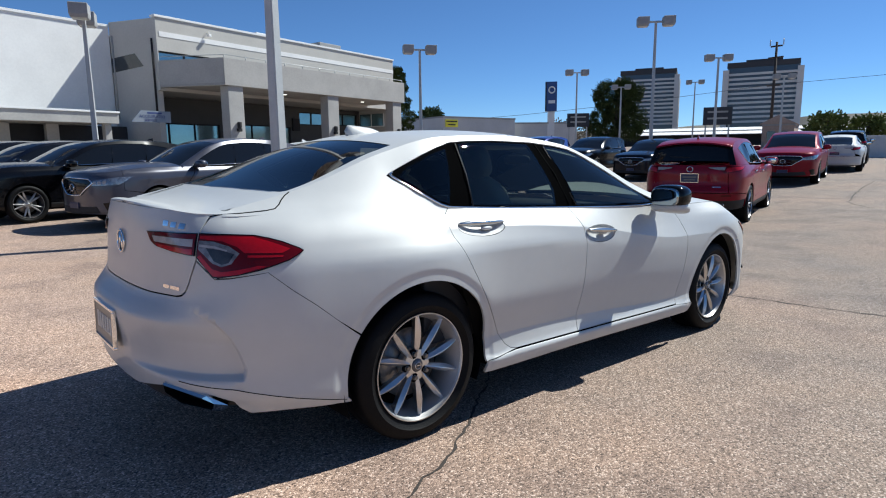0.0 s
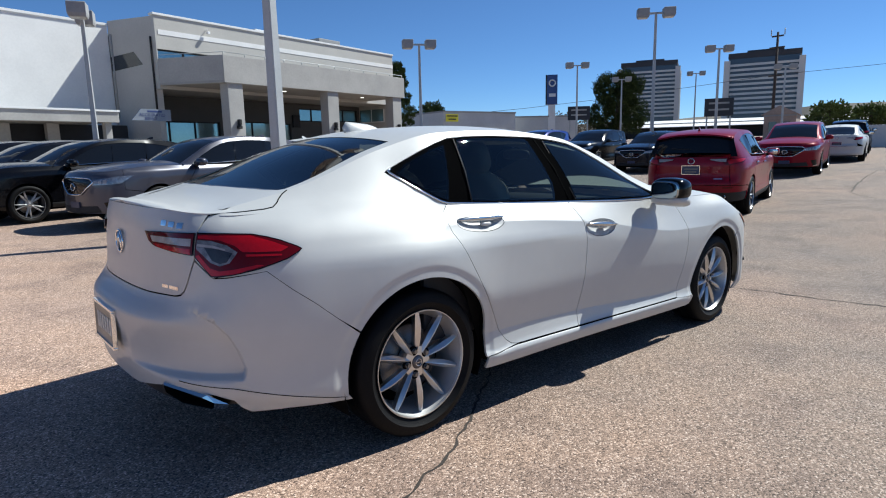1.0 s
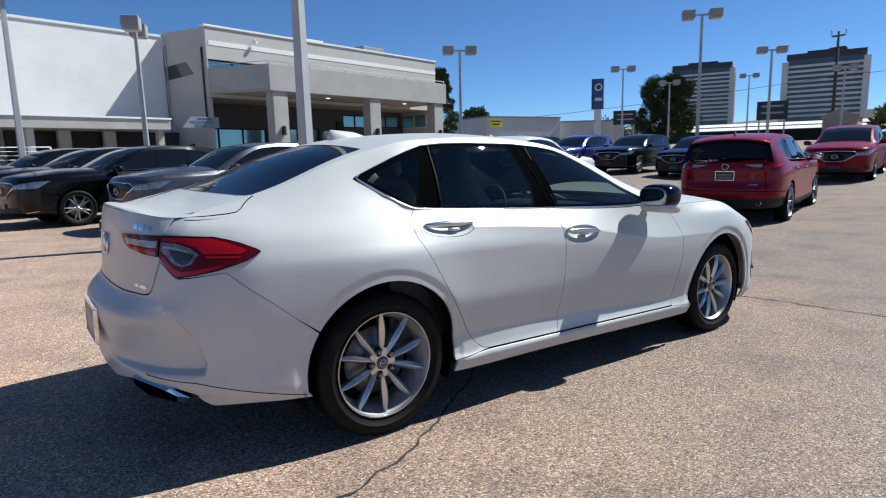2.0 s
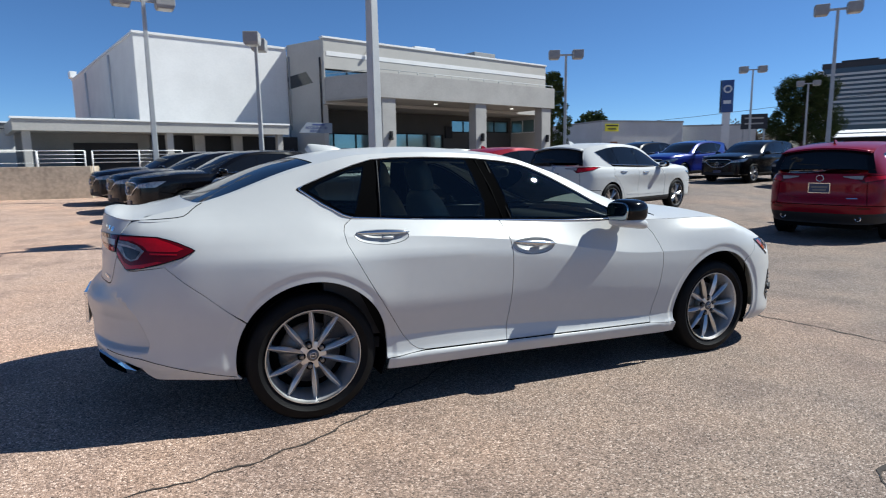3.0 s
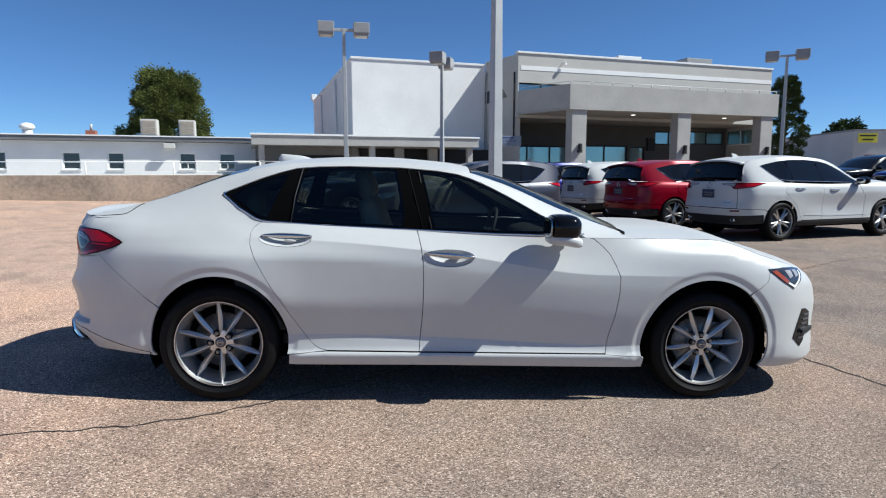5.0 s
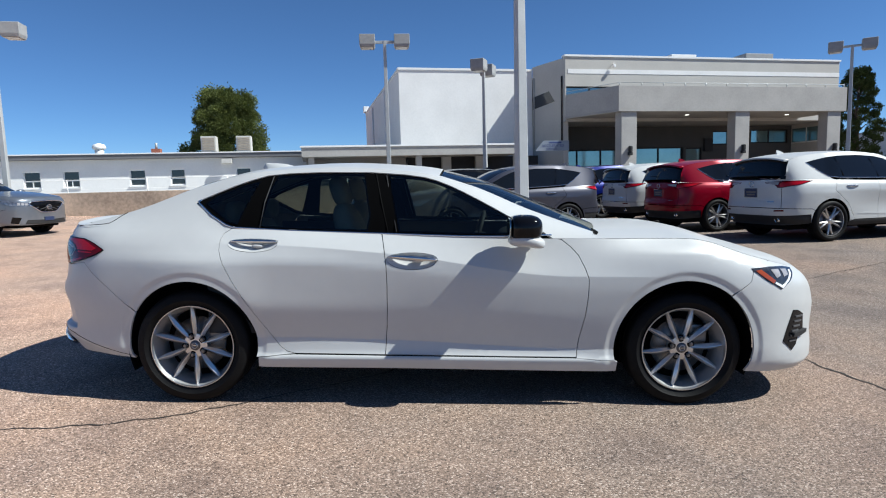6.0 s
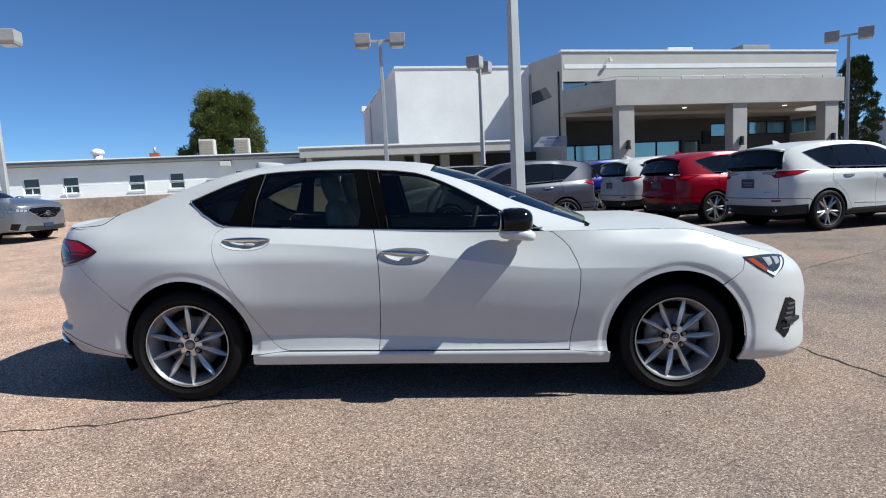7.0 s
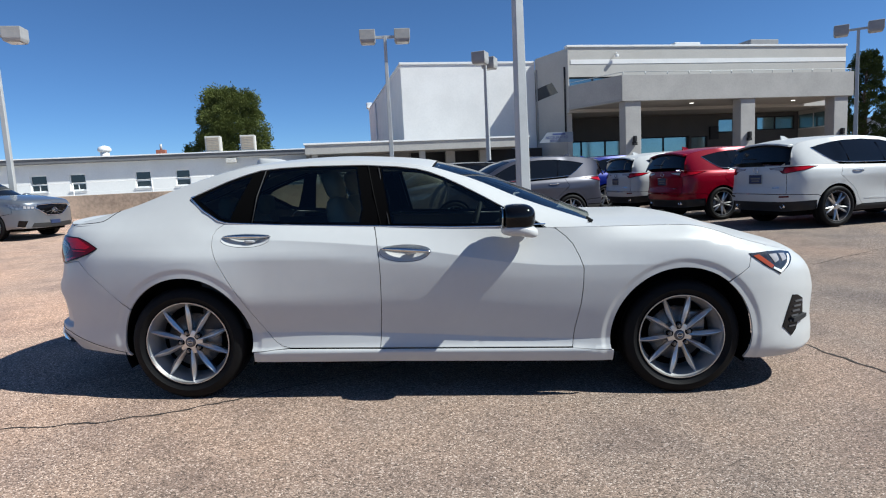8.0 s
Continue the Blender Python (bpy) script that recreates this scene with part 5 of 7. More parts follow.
    rear = panel("rear_window", S.cabin, [(roof_back + 0.02, -0.900), (roof_back + 0.02, 0.900), (6.4, 0.925), (7.15, 0.950), (7.19, 0.93), (7.23, 0.80), (7.28, 0.5), (7.31, 0.0), (7.28, -0.5), (7.23, -0.80), (7.19, -0.93), (7.15, -0.950), (6.4, -0.925)], REAR_GLASS, car, pair=False, grid=(0.1, 0.06), edge_step=0.08, gap=0.0, lip=0.004, out=-0.002)
    # black cowl at the foot of the windscreen
    foot = [(2.33, 0.93), (2.375, 0.89), (2.40, 0.81), (2.395, 0.70), (2.38, 0.5), (2.37, 0.25), (2.365, 0.0)]
    foot = foot + [(x, -k) for x, k in foot[-2::-1]]
    panel("cowl", S.deck, [(sx(x), k) for x, k in foot] + [(sx(x - 0.30), k) for x, k in foot[::-1]], UNDER, car, pair=False, grid=(0.04, 0.05), edge_step=0.02, gap=0.0, lip=0.004, out=0.004)
    # side windows and their surround
    low = [(-0.036, 1.175), (0.086, 1.103), (0.188, 1.046), (0.233, 1.032), (0.574, 1.016), (1.108, 1.001), (1.571, 0.989), (1.832, 0.989), (2.094, 0.998)]
    high = [(2.093, 1.001), (2.033, 1.025), (1.931, 1.067), (1.842, 1.109), (1.760, 1.155), (1.677, 1.199), (1.590, 1.243), (1.508, 1.281), (1.430, 1.311), (1.353, 1.332), (1.232, 1.348), (1.022, 1.361), (0.709, 1.361), (0.519, 1.353), (0.393, 1.340), (0.293, 1.311), (0.192, 1.275), (0.060, 1.220), (-0.022, 1.185)]
    rail = [(x, S.rz(x) - 0.008 * min(1.0, max(0.0, (-0.71 - x) / 0.05))) for x in np.linspace(-0.765, 2.40, 60)]
    belt_rear = [(x, S.top(sx(x)) - 0.005) for x in np.linspace(0.20, -0.765, 21)]
    belt_front = [(x, S.top(sx(x))) for x in np.linspace(2.40, 2.10, 6)]
    surround = rail + belt_front + high[1:] + low[:3] + belt_rear
    panel("side_frame", S.pane, surround, PAINT_WHITE, car, gap=0.0, lip=0.014, edge_step=0.025, soften=lambda x, z: (max(0.0, 1 - (z - S.top(sx(x))) / 0.05), S.seam(sx(x))) if -0.7 < x < 0.16 and z - S.top(sx(x)) < 0.05 else (0.0, None))
    rim = [(x, z) for x, z in low + high]
    def line_z(pts, x):
        pts = sorted(pts)
        return float(np.interp(x, [p[0] for p in pts], [p[1] for p in pts]))
    quarter_cut = ((0.262, 1.036), (0.345, 1.318))
    lower = lambda x, d=0.0: (x, line_z(low, x) + d)
    upper = lambda x, d=0.0: (x, line_z(high, x) - d)
    def strip(xs, f, d):
        return [f(x, d) for x in xs]
    t = 0.016
    # black seals and pillars behind the panes
    panel("window_seal", lambda u, v, o=0.0: S.pane(u, v, o - 0.010), rim, PILLAR_BLACK, car, gap=-0.004, lip=0.006, edge_step=0.03, holes=[
        [(0.027, 1.167), (0.195, 1.064), (0.249, 1.050), (0.347, 1.300), (0.253, 1.276), (0.087, 1.207)],
        strip(np.linspace(0.385, 1.02, 8), lower, t) + [(1.035, 1.10), (0.985, 1.34)] + strip(np.linspace(0.97, 0.455, 6), upper, t) + [(0.427, 1.26)],
        strip(np.linspace(1.215, 1.98, 8), lower, t) + strip(np.linspace(1.92, 1.14, 12), upper, t)])
    panel("quarter_window", lambda u, v, o=0.0: S.pane(u, v, o - 0.008), [(0.023, 1.169), (0.194, 1.060), (0.251, 1.046), (0.351, 1.304), (0.253, 1.280), (0.087, 1.212)], SIDE_GLASS, car, gap=0.0, lip=0.0, step=0.04)
    panel("rear_door_window", lambda u, v, o=0.0: S.pane(u, v, o - 0.008), strip(np.linspace(0.38, 1.025, 8), lower, t - 0.004) + [(1.04, 1.10), (0.99, 1.345)] + strip(np.linspace(0.97, 0.455, 6), upper, t - 0.004) + [(0.422, 1.26)], SIDE_GLASS, car, gap=0.0, lip=0.0, step=0.05)
    panel("front_door_window", lambda u, v, o=0.0: S.pane(u, v, o - 0.008), strip(np.linspace(1.21, 1.985, 8), lower, t - 0.004) + strip(np.linspace(1.92, 1.135, 12), upper, t - 0.004), SIDE_GLASS, car, gap=0.0, lip=0.0, step=0.05)
    for sign in (1, -1):
        trim = tube([(p[0], sign * p[1], p[2]) for p in [S.pane(x, z, 0.003) for x, z in [(0.0, 1.190), (-0.018, 1.181), (-0.012, 1.172)] + low[1:]]], 0.0055, 8)
        part("window_trim", trim, CHROME, car, "thin chrome strip under the side windows")
        for pts in (((0.388, 1.032), (0.402, 1.18), (0.430, 1.335)), ((1.195, 1.012), (1.12, 1.34))):
            bar = tube([(p[0], sign * p[1], p[2]) for p in [S.pane(x, z, 0.0) for x, z in pts]], 0.0035, 6)
            part("pane_edge", bar, BLACK_PLASTIC, car)
        gap = tube([(p[0], sign * p[1], p[2]) for p in [S.pane(x, z, -0.006) for x, z in ((1.145, 1.008), (1.10, 1.18), (1.055, 1.352))]], 0.004, 6)
        part("pillar_gap", gap, UNDER, car)
    # mirrors
    for sign in (1, -1):
        mx, my, mz = 1.925, -1.010, 1.035
        mirror = part("door_mirror", box(0, 0.001, 0, 0.001, 0, 0.001), GLOSS_BLACK, car, "gloss black door mirror with a white foot")
        shell = ellipsoid(mx - 0.01, sign * my, mz + 0.016, 0.098, 0.112, 0.072, 2.9)
        for v in shell.verts:
            if v.co.x < mx - 0.078:
                v.co.x = mx - 0.078 - (mx - 0.078 - v.co.x) * 0.25
        me = mirror.data
        bm = bmesh.new()
        join(bm, shell)
        bm.to_mesh(me)
        bm.free()
        foot = ellipsoid(mx + 0.004, sign * (my + 0.008), mz - 0.050, 0.100, 0.110, 0.036, 3.0)
        for v in foot.verts:
            v.co.z -= 0.20 * max(0.0, v.co.x - mx) 
        part("mirror_foot", foot, PAINT_WHITE, mirror)
        part("mirror_arm", tube([(mx + 0.02, sign * (my + 0.07), mz - 0.04), (mx + 0.075, sign * -0.885, mz - 0.045)], [0.03, 0.026], 12), GLOSS_BLACK, mirror)
        part("mirror_glass", ellipsoid(mx - 0.092, sign * my, mz + 0.014, 0.008, 0.092, 0.056, 3.4), MIRROR_GLASS, mirror)
    # aerial fin on the roof
    fin = bmesh.new()
    rings = []
    for i in range(13):
        u = i / 12
        x = 0.19 + 0.23 * u
        zb = S.cabin(5.0 + (0.46 - x) / 0.30 * 0.75 if x < 0.46 else 5.0, 0)[2]
        base = float(np.interp(x, [-0.05, 0.35, 0.85], [1.32, 1.405, 1.435])) - 0.006
        h = 0.074 * (1 - u) ** 0.75 * min(1.0, 0.55 + u * 9) if u < 1 else 0.0
        w = 0.034 * math.sin(math.pi * min(1.0, 0.15 + u * 0.85)) + 0.004
        lean = 0.020 * (1 - u)
        rings.append([fin.verts.new(p) for p in ((x, -w, base), (x, -w * 0.8, base + h * 0.35), (x - lean * 0.6, -w * 0.28, base + h * 0.85), (x - lean, 0, base + h), (x - lean * 0.6, w * 0.28, base + h * 0.85), (x, w * 0.8, base + h * 0.35), (x, w, base))])
    for a, b in zip(rings, rings[1:]):
        for k in range(6):
            fin.faces.new((a[k], a[k + 1], b[k + 1], b[k])).smooth = True
    fin.faces.new(rings[0])
    bmesh.ops.recalc_face_normals(fin, faces=fin.faces)
    part("roof_aerial", fin, PAINT_WHITE, car, "white shark fin roof aerial")
    # dark inner shell behind the gaps, floor and wheel houses
    shell = bmesh.new()
    box(-0.50, 3.45, -0.62, 0.62, 0.205, 0.25, 0, shell)
    box(0.48, 2.40, -0.82, 0.82, 0.225, 0.29, 0, shell)
    part("underbody", shell, UNDER, car)
    inner_fn = lambda u, v, o=0.0: S.flank(u, v, o - 0.055)
    panel("inner_side", inner_fn, side([(0.46, 0.24), (2.42, 0.23), (2.42, 0.96), (0.30, 1.0), (0.20, 0.72)]), UNDER, car, gap=0.0, lip=0.0, step=0.08)
    panel("inner_tail", inner_fn, [(0.0, 0.30), (0.95, 0.34), (1.18, 0.32), (1.18, 0.60), (0.95, 0.98), (0.0, 1.01)], UNDER, car, gap=0.0, lip=0.0, step=0.08, whole=True)
    for cx, cz, r in ((acx, acz, ar), (fcx, fcz, fr_)):
        for sign in (1, -1):
            well = bmesh.new()
            rings = []
            for y in (-0.865, -0.62):
                rings.append([well.verts.new((cx + (r + 0.012) * math.cos(radians(a)), sign * y, cz + (r + 0.012) * math.sin(radians(a)))) for a in range(-24, 205, 6)])
            for k in range(len(rings[0]) - 1):
                well.faces.new((rings[0][k], rings[0][k + 1], rings[1][k + 1], rings[1][k]))
            back = [well.verts.new(v.co) for v in rings[1]]
            well.faces.new(back)
            part("wheel_house", well, UNDER, car)
    # wheels
    for x, turn in ((0.0, 92.0), (2.87, 78.0)):
        build_wheel(car, x, -0.782, 0.336, turn=turn)
        build_wheel(car, x, 0.782, 0.336, turn=turn + 11, left=True)
    # interior
    for y in (-0.37, 0.37):
        seat = part("front_seat", ellipsoid(1.25, y, 0.52, 0.27, 0.25, 0.10, 3.2), SEAT_BEIGE, car, "pale beige leather front seat")
        back = ellipsoid(0, 0, 0.33, 0.085, 0.245, 0.36, 3.0)
        bmesh.ops.transform(back, matrix=pose(1.03, y, 0.52, 0, -20, 0), verts=back.verts)
        part("seat_back", back, SEAT_BEIGE, seat)
        head = ellipsoid(0, 0, 0.77, 0.055, 0.135, 0.10, 3.0)
        bmesh.ops.transform(head, matrix=pose(1.03, y, 0.51, 0, -18, 0), verts=head.verts)
        part("headrest", head, SEAT_BEIGE, seat)
        hr = ellipsoid(0.10, y, 1.10, 0.05, 0.13, 0.075, 3.0)
        part("rear_headrest", hr, SEAT_BEIGE, car, "pale beige rear headrest")
    bench = ellipsoid(0.45, 0, 0.50, 0.27, 0.62, 0.10, 3.6)
    bench_ob = part("rear_bench", bench, SEAT_BEIGE, car, "pale beige rear bench")
    rb = ellipsoid(0, 0, 0.30, 0.09, 0.62, 0.32, 3.6)
    bmesh.ops.transform(rb, matrix=pose(0.22, 0, 0.52, 0, -24, 0), verts=rb.verts)
    part("bench_back", rb, SEAT_BEIGE, bench_ob)
    part("parcel_shelf", box(-0.42, 0.02, -0.60, 0.60, 1.0, 1.03), CABIN_DARK, car)
    dash = ellipsoid(2.12, 0, 0.86, 0.26, 0.70, 0.12, 3.2)
    part("dashboard", dash, CABIN_DARK, car)
    part("cabin_floor", box(0.2, 2.3, -0.74, 0.74, 0.30, 0.36), CABIN_DARK, car)
    part("headliner", box(0.25, 1.40, -0.54, 0.54, 1.335, 1.35), CABIN_LINER, car)
    wheel = tube([(1.72 + 0.055 * math.cos(a), 0.37 + 0.18 * math.sin(a), 0.90 + 0.175 * math.cos(a)) for a in np.linspace(0, math.tau, 28, endpoint=False)], 0.014, 8, closed=True)
    tube([(1.72, 0.20, 0.90), (1.72, 0.54, 0.90)], 0.016, 8, bm=wheel)
    tube([(1.72, 0.37, 0.90), (1.95, 0.37, 0.84)], 0.03, 8, bm=wheel)
    part("steering_wheel", wheel, CABIN_DARK, car)
    part("centre_mirror", ellipsoid(1.60, 0, 1.27, 0.02, 0.12, 0.035, 3.0), CABIN_DARK, car)
    for x in (0.62, 1.60):
        for sign in (1, -1):
            part("door_card", box(x - 0.55, x + 0.42, sign * 0.80 - 0.015, sign * 0.80 + 0.015, 0.40, 0.975, 0.01), CABIN_DARK, car)
    return car


build_sedan()


# parked cars: one set of skins, cut into panels once, painted many times
SUV = Skin(
    plan=[(-0.955, 0), (-0.94, -0.38), (-0.875, -0.66), (-0.74, -0.82), (-0.48, -0.90), (0.0, -0.935), (1.2, -0.945), (2.6, -0.94), (3.1, -0.91), (3.42, -0.85), (3.63, -0.73), (3.755, -0.44), (3.79, 0)],
    sections=[
        (dict(y=0.0), [(0.34, 0.10), (0.48, 0.02), (0.62, 0.0), (0.80, 0.05), (1.0, 0.06), (1.13, 0.085)]),
        (dict(y=-0.6), [(0.34, 0.10), (0.48, 0.02), (0.62, 0.0), (0.80, 0.04), (1.0, 0.045), (1.13, 0.08)]),
        (dict(x=-0.5), [(0.30, 0.06), (0.42, 0.02), (0.62, 0.008), (0.86, 0.0), (1.0, 0.02), (1.13, 0.085)]),
        (dict(x=0.0), [(0.28, 0.05), (0.40, 0.02), (0.62, 0.008), (0.90, 0.0), (1.0, 0.02), (1.11, 0.08)]),
        (dict(x=1.3), [(0.24, 0.06), (0.36, 0.015), (0.62, 0.035), (0.88, 0.0), (0.98, 0.012), (1.07, 0.06)]),
        (dict(x=2.3), [(0.24, 0.06), (0.36, 0.015), (0.62, 0.03), (0.88, 0.0), (0.99, 0.015), (1.085, 0.08)]),
        (dict(x=2.75), [(0.28, 0.05), (0.38, 0.02), (0.62, 0.008), (0.90, 0.0), (1.02, 0.03), (1.09, 0.11)]),
        (dict(x=3.3), [(0.24, 0.05), (0.36, 0.0), (0.60, 0.0), (0.84, 0.005), (0.98, 0.03), (1.05, 0.10)]),
        (dict(x=3.6), [(0.22, 0.06), (0.34, 0.0), (0.60, 0.0), (0.80, 0.005), (0.95, 0.035), (1.02, 0.11)]),
        (dict(y=0.0, tail=False), [(0.22, 0.06), (0.34, 0.0), (0.60, 0.0), (0.78, 0.0), (0.92, 0.02), (1.0, 0.09)]),
    ],
    keel=[(2.42, 1.06), (1.95, 1.33), (1.55, 1.52), (1.2, 1.60), (0.6, 1.645), (0.0, 1.635), (-0.45, 1.60), (-0.77, 1.535), (-0.94, 1.12)],
    rail=[(2.26, -0.78, 1.06), (1.86, -0.715, 1.27), (1.50, -0.68, 1.46), (1.18, -0.665, 1.555), (0.6, -0.66, 1.60), (0.0, -0.66, 1.588), (-0.45, -0.66, 1.545), (-0.74, -0.675, 1.46), (-0.88, -0.78, 1.12)],
    arches=[(0.0, 0.37, 0.40, 0.003), (2.75, 0.37, 0.40, 0.003)],
    crown=[(-1.0, 0.0), (2.2, 0.09), (2.8, 0.075), (3.4, 0.05), (3.7, 0.02), (3.8, 0.0)],
    creases=(3,),
)
CUT = {}


def cut(key, *args, **more):
    """A panel's mesh, worked out once for each skin."""
    if key not in CUT:
        more.setdefault("step", 0.055)
        more.setdefault("gap", 0.003)
        CUT[key] = panel_data(*args, **more)
    return CUT[key]


def build_parked(name, m, body, label, low_black=True, wheel_turn=0.0, sedan=False, plate=PLATE_BLUE, group="parked cars", alloy=None, roof_bars=False, rear_clear=True):
    """An SUV (or a plain saloon) of the car park: m is the pose of the ground under its rear axle."""
    S, tag = (SEDAN, "s") if sedan else (SUV, "u")
    car = thing(name, m, label, "car", group)
    sx, end = (lambda x: S.s_at(x=x)), S.length
    side = lambda pts: [(sx(x), z) for x, z in pts]
    fx, fz, fr = (2.857, 0.345, 0.402) if sedan else (2.75, 0.37, 0.40)
    rx, rz_, rr = (0.03, 0.345, 0.39) if sedan else (0.0, 0.37, 0.40)
    both = lambda d: [d, mirrored(d)]
    b_x, d_front, d_rear = (1.135, 2.28, 0.22) if sedan else (1.02, 2.16, 0.05)

    def tops(x0, x1, n=10):
        return [(u, S.top(u)) for u in np.linspace(sx(x0), sx(x1), n)]

    sill = 0.30 if sedan else 0.38
    low = 0.215 if sedan else 0.27
    fdoor = side([(b_x, sill), (d_front - 0.05, sill), (d_front, 0.55), (d_front, 0.8), (d_front - 0.12, 0.96)]) + tops(d_front - 0.17, b_x, 8)
    arch_edge = [(rx + (rr + 0.06) * math.cos(radians(a)), rz_ + (rr + 0.06) * math.sin(radians(a))) for a in (58, 44, 30, 16)]
    rdoor = side([(b_x, sill)]) + tops(b_x, d_rear + 0.08, 8) + side([(d_rear, 0.92)] + arch_edge + [(rx + rr + 0.11, sill)])
    quarter = [(sx(d_rear), 0.92)] + tops(d_rear + 0.08, -0.6, 8) + [(S.s_at(y=-0.66), S.top(S.s_at(y=-0.66))), (S.s_at(y=-0.68), 0.62 if not sedan else 0.72), (sx(-0.40), 0.60 if not sedan else 0.55)]
    quarter += side([(rx + rr * math.cos(radians(a)), rz_ + rr * math.sin(radians(a))) for a in np.linspace(150, -3, 16)]) + side([(rx + rr + 0.11, sill)] + arch_edge[::-1])
    rear_bumper = [(0.0, 0.62), (S.s_at(y=-0.68), 0.615), (sx(-0.40), 0.595)] + side([(rx + rr * math.cos(radians(a)), rz_ + rr * math.sin(radians(a))) for a in np.linspace(151, 185, 5)]) + [(sx(-0.42), 0.50 if not sedan else 0.27), (S.s_at(y=-0.6), 0.48 if not sedan else 0.27), (0.0, 0.48 if not sedan else 0.27)]
    gate = [(0.0, 0.627), (S.s_at(y=-0.675), 0.622), (S.s_at(y=-0.655), S.top(S.s_at(y=-0.655)))] + [(u, S.top(u)) for u in np.linspace(S.s_at(y=-0.6), 0, 6)]
    fender = side([(d_front - 0.045, sill), (fx - fr, sill)]) + side([(fx + fr * math.cos(radians(a)), fz + fr * math.sin(radians(a))) for a in np.linspace(178, 45, 14)])
    f_end = sx(3.35)
    fender += [(f_end, 0.70)] + [(u, S.top(u)) for u in np.linspace(f_end, sx(d_front - 0.16), 14)] + side([(d_front - 0.115, 0.96), (d_front + 0.004, 0.8), (d_front + 0.004, 0.55)])
    nose = side([(fx + fr * math.cos(radians(a)), fz + fr * math.sin(radians(a))) for a in np.linspace(-15, 44, 8)]) + [(f_end, 0.70)] + [(u, S.top(u)) for u in np.linspace(f_end, end, 10)] + [(end, 0.30), (sx(3.3), 0.30)]
    for nm, poly in (("front_door", fdoor), ("rear_door", rdoor), ("quarter_panel", quarter), ("front_fender", fender)):
        d = cut(tag + nm, S.flank, poly)
        for dd in both(d):
            skin_object(nm, [dd], body, car)
    for nm, poly in (("rear_bumper", rear_bumper), ("tailgate", gate), ("front_bumper", nose)):
        d = cut(tag + nm, S.flank, poly)
        ob = skin_object(nm, both(d), body, car)
        if nm == "tailgate":
            tailgate = ob
    skirt = [(0.0, 0.50), (S.s_at(y=-0.6), 0.50), (sx(-0.42), 0.52), (sx(-0.41), 0.33), (S.s_at(y=-0.6), 0.30), (0.0, 0.30)]
    if sedan:
        skirt = [(0.0, 0.29), (S.s_at(y=-0.6), 0.29), (sx(-0.5), 0.28), (S.s_at(y=-0.6), 0.22), (0.0, 0.22)]
    skin_object("rear_skirt", both(cut(tag + "skirt", S.flank, skirt, out=-0.012)), BLACK_PLASTIC, car)
    sills = side([(rx + rr - 0.02, sill - 0.006), (fx - fr + 0.01, sill - 0.006), (fx - fr + 0.01, low), (rx + rr - 0.02, low)])
    for dd in both(cut(tag + "sill", S.flank, sills)):
        skin_object("sill", [dd], BLACK_PLASTIC if low_black else body, car)
    # tops and cabin
    skin_object("bonnet", [cut(tag + "bonnet", S.deck, [(sx(2.26), -1), (end - 0.03, -1), (end - 0.03, 1), (sx(2.26), 1)], grid=(0.08, 0.14), edge_step=0.08, gap=0.0)], body, car)
    if sedan:
        skin_object("boot_top", [cut(tag + "boot", S.deck, [(0.03, -1), (sx(-0.46), -1), (sx(-0.46), 1), (0.03, 1)], grid=(0.08, 0.14), edge_step=0.08, gap=0.0, lip=0.0)], body, car)
    q0, q1 = 2.5, 5.75 if sedan else 7.02
    skin_object("roof", [cut(tag + "roof", S.cabin, [(q0, -1), (q1, -1), (q1, 1), (q0, 1)], grid=(0.2, 0.1), edge_step=0.12, gap=0.0, lip=0.0)], body, car)
    skin_object("windscreen", [cut(tag + "screen", S.cabin, [(0.02, -0.93), (q0, -0.93), (q0, 0.93), (0.02, 0.93)], grid=(0.25, 0.15), edge_step=0.15, gap=0.0, lip=0.0, out=-0.003)], PRIVACY_GLASS, car)
    for k in (-1, 1):
        skin_object("windscreen_pillar", [cut((tag, "ap", k), S.cabin, [(0.0, k * 0.93), (q0, k * 0.93), (q0, k), (0.0, k)], grid=(0.2, 0.04), edge_step=0.1, gap=0.0, lip=0.0)], body, car)
        skin_object("rear_pillar", [cut((tag, "dp", k), S.cabin, [(q1, k * 0.86), (7.95, k * 0.86), (7.95, k), (q1, k)], grid=(0.15, 0.05), edge_step=0.1, gap=0.0, lip=0.0)], body if sedan else GLOSS_BLACK, car)
    skin_object("rear_window", [cut(tag + "rw", S.cabin, [(q1, -0.86), (7.8, -0.86), (7.8, 0.86), (q1, 0.86)], grid=(0.12, 0.12), edge_step=0.12, gap=0.0, lip=0.0, out=-0.004)], PRIVACY_GLASS, car)
    if not sedan:
        spoiler = bmesh.new()
        rows = []
        for k in np.linspace(-0.98, 0.98, 15):
            p = Vector(S.cabin(6.75, k))
            rows.append([spoiler.verts.new(v) for v in (p + Vector((0.1, 0, 0.004)), p + Vector((-0.13, 0, -0.012)), p + Vector((-0.135, 0, -0.035)), p + Vector((-0.02, 0, -0.045)))])
        for a, c in zip(rows, rows[1:]):
            for i in range(4):
                spoiler.faces.new((a[i], c[i], c[(i + 1) % 4], a[(i + 1) % 4])).smooth = i == 0
        spoiler.faces.new(rows[0]), spoiler.faces.new(rows[-1])
        bmesh.ops.recalc_face_normals(spoiler, faces=spoiler.faces)
        part("spoiler", spoiler, body, car)
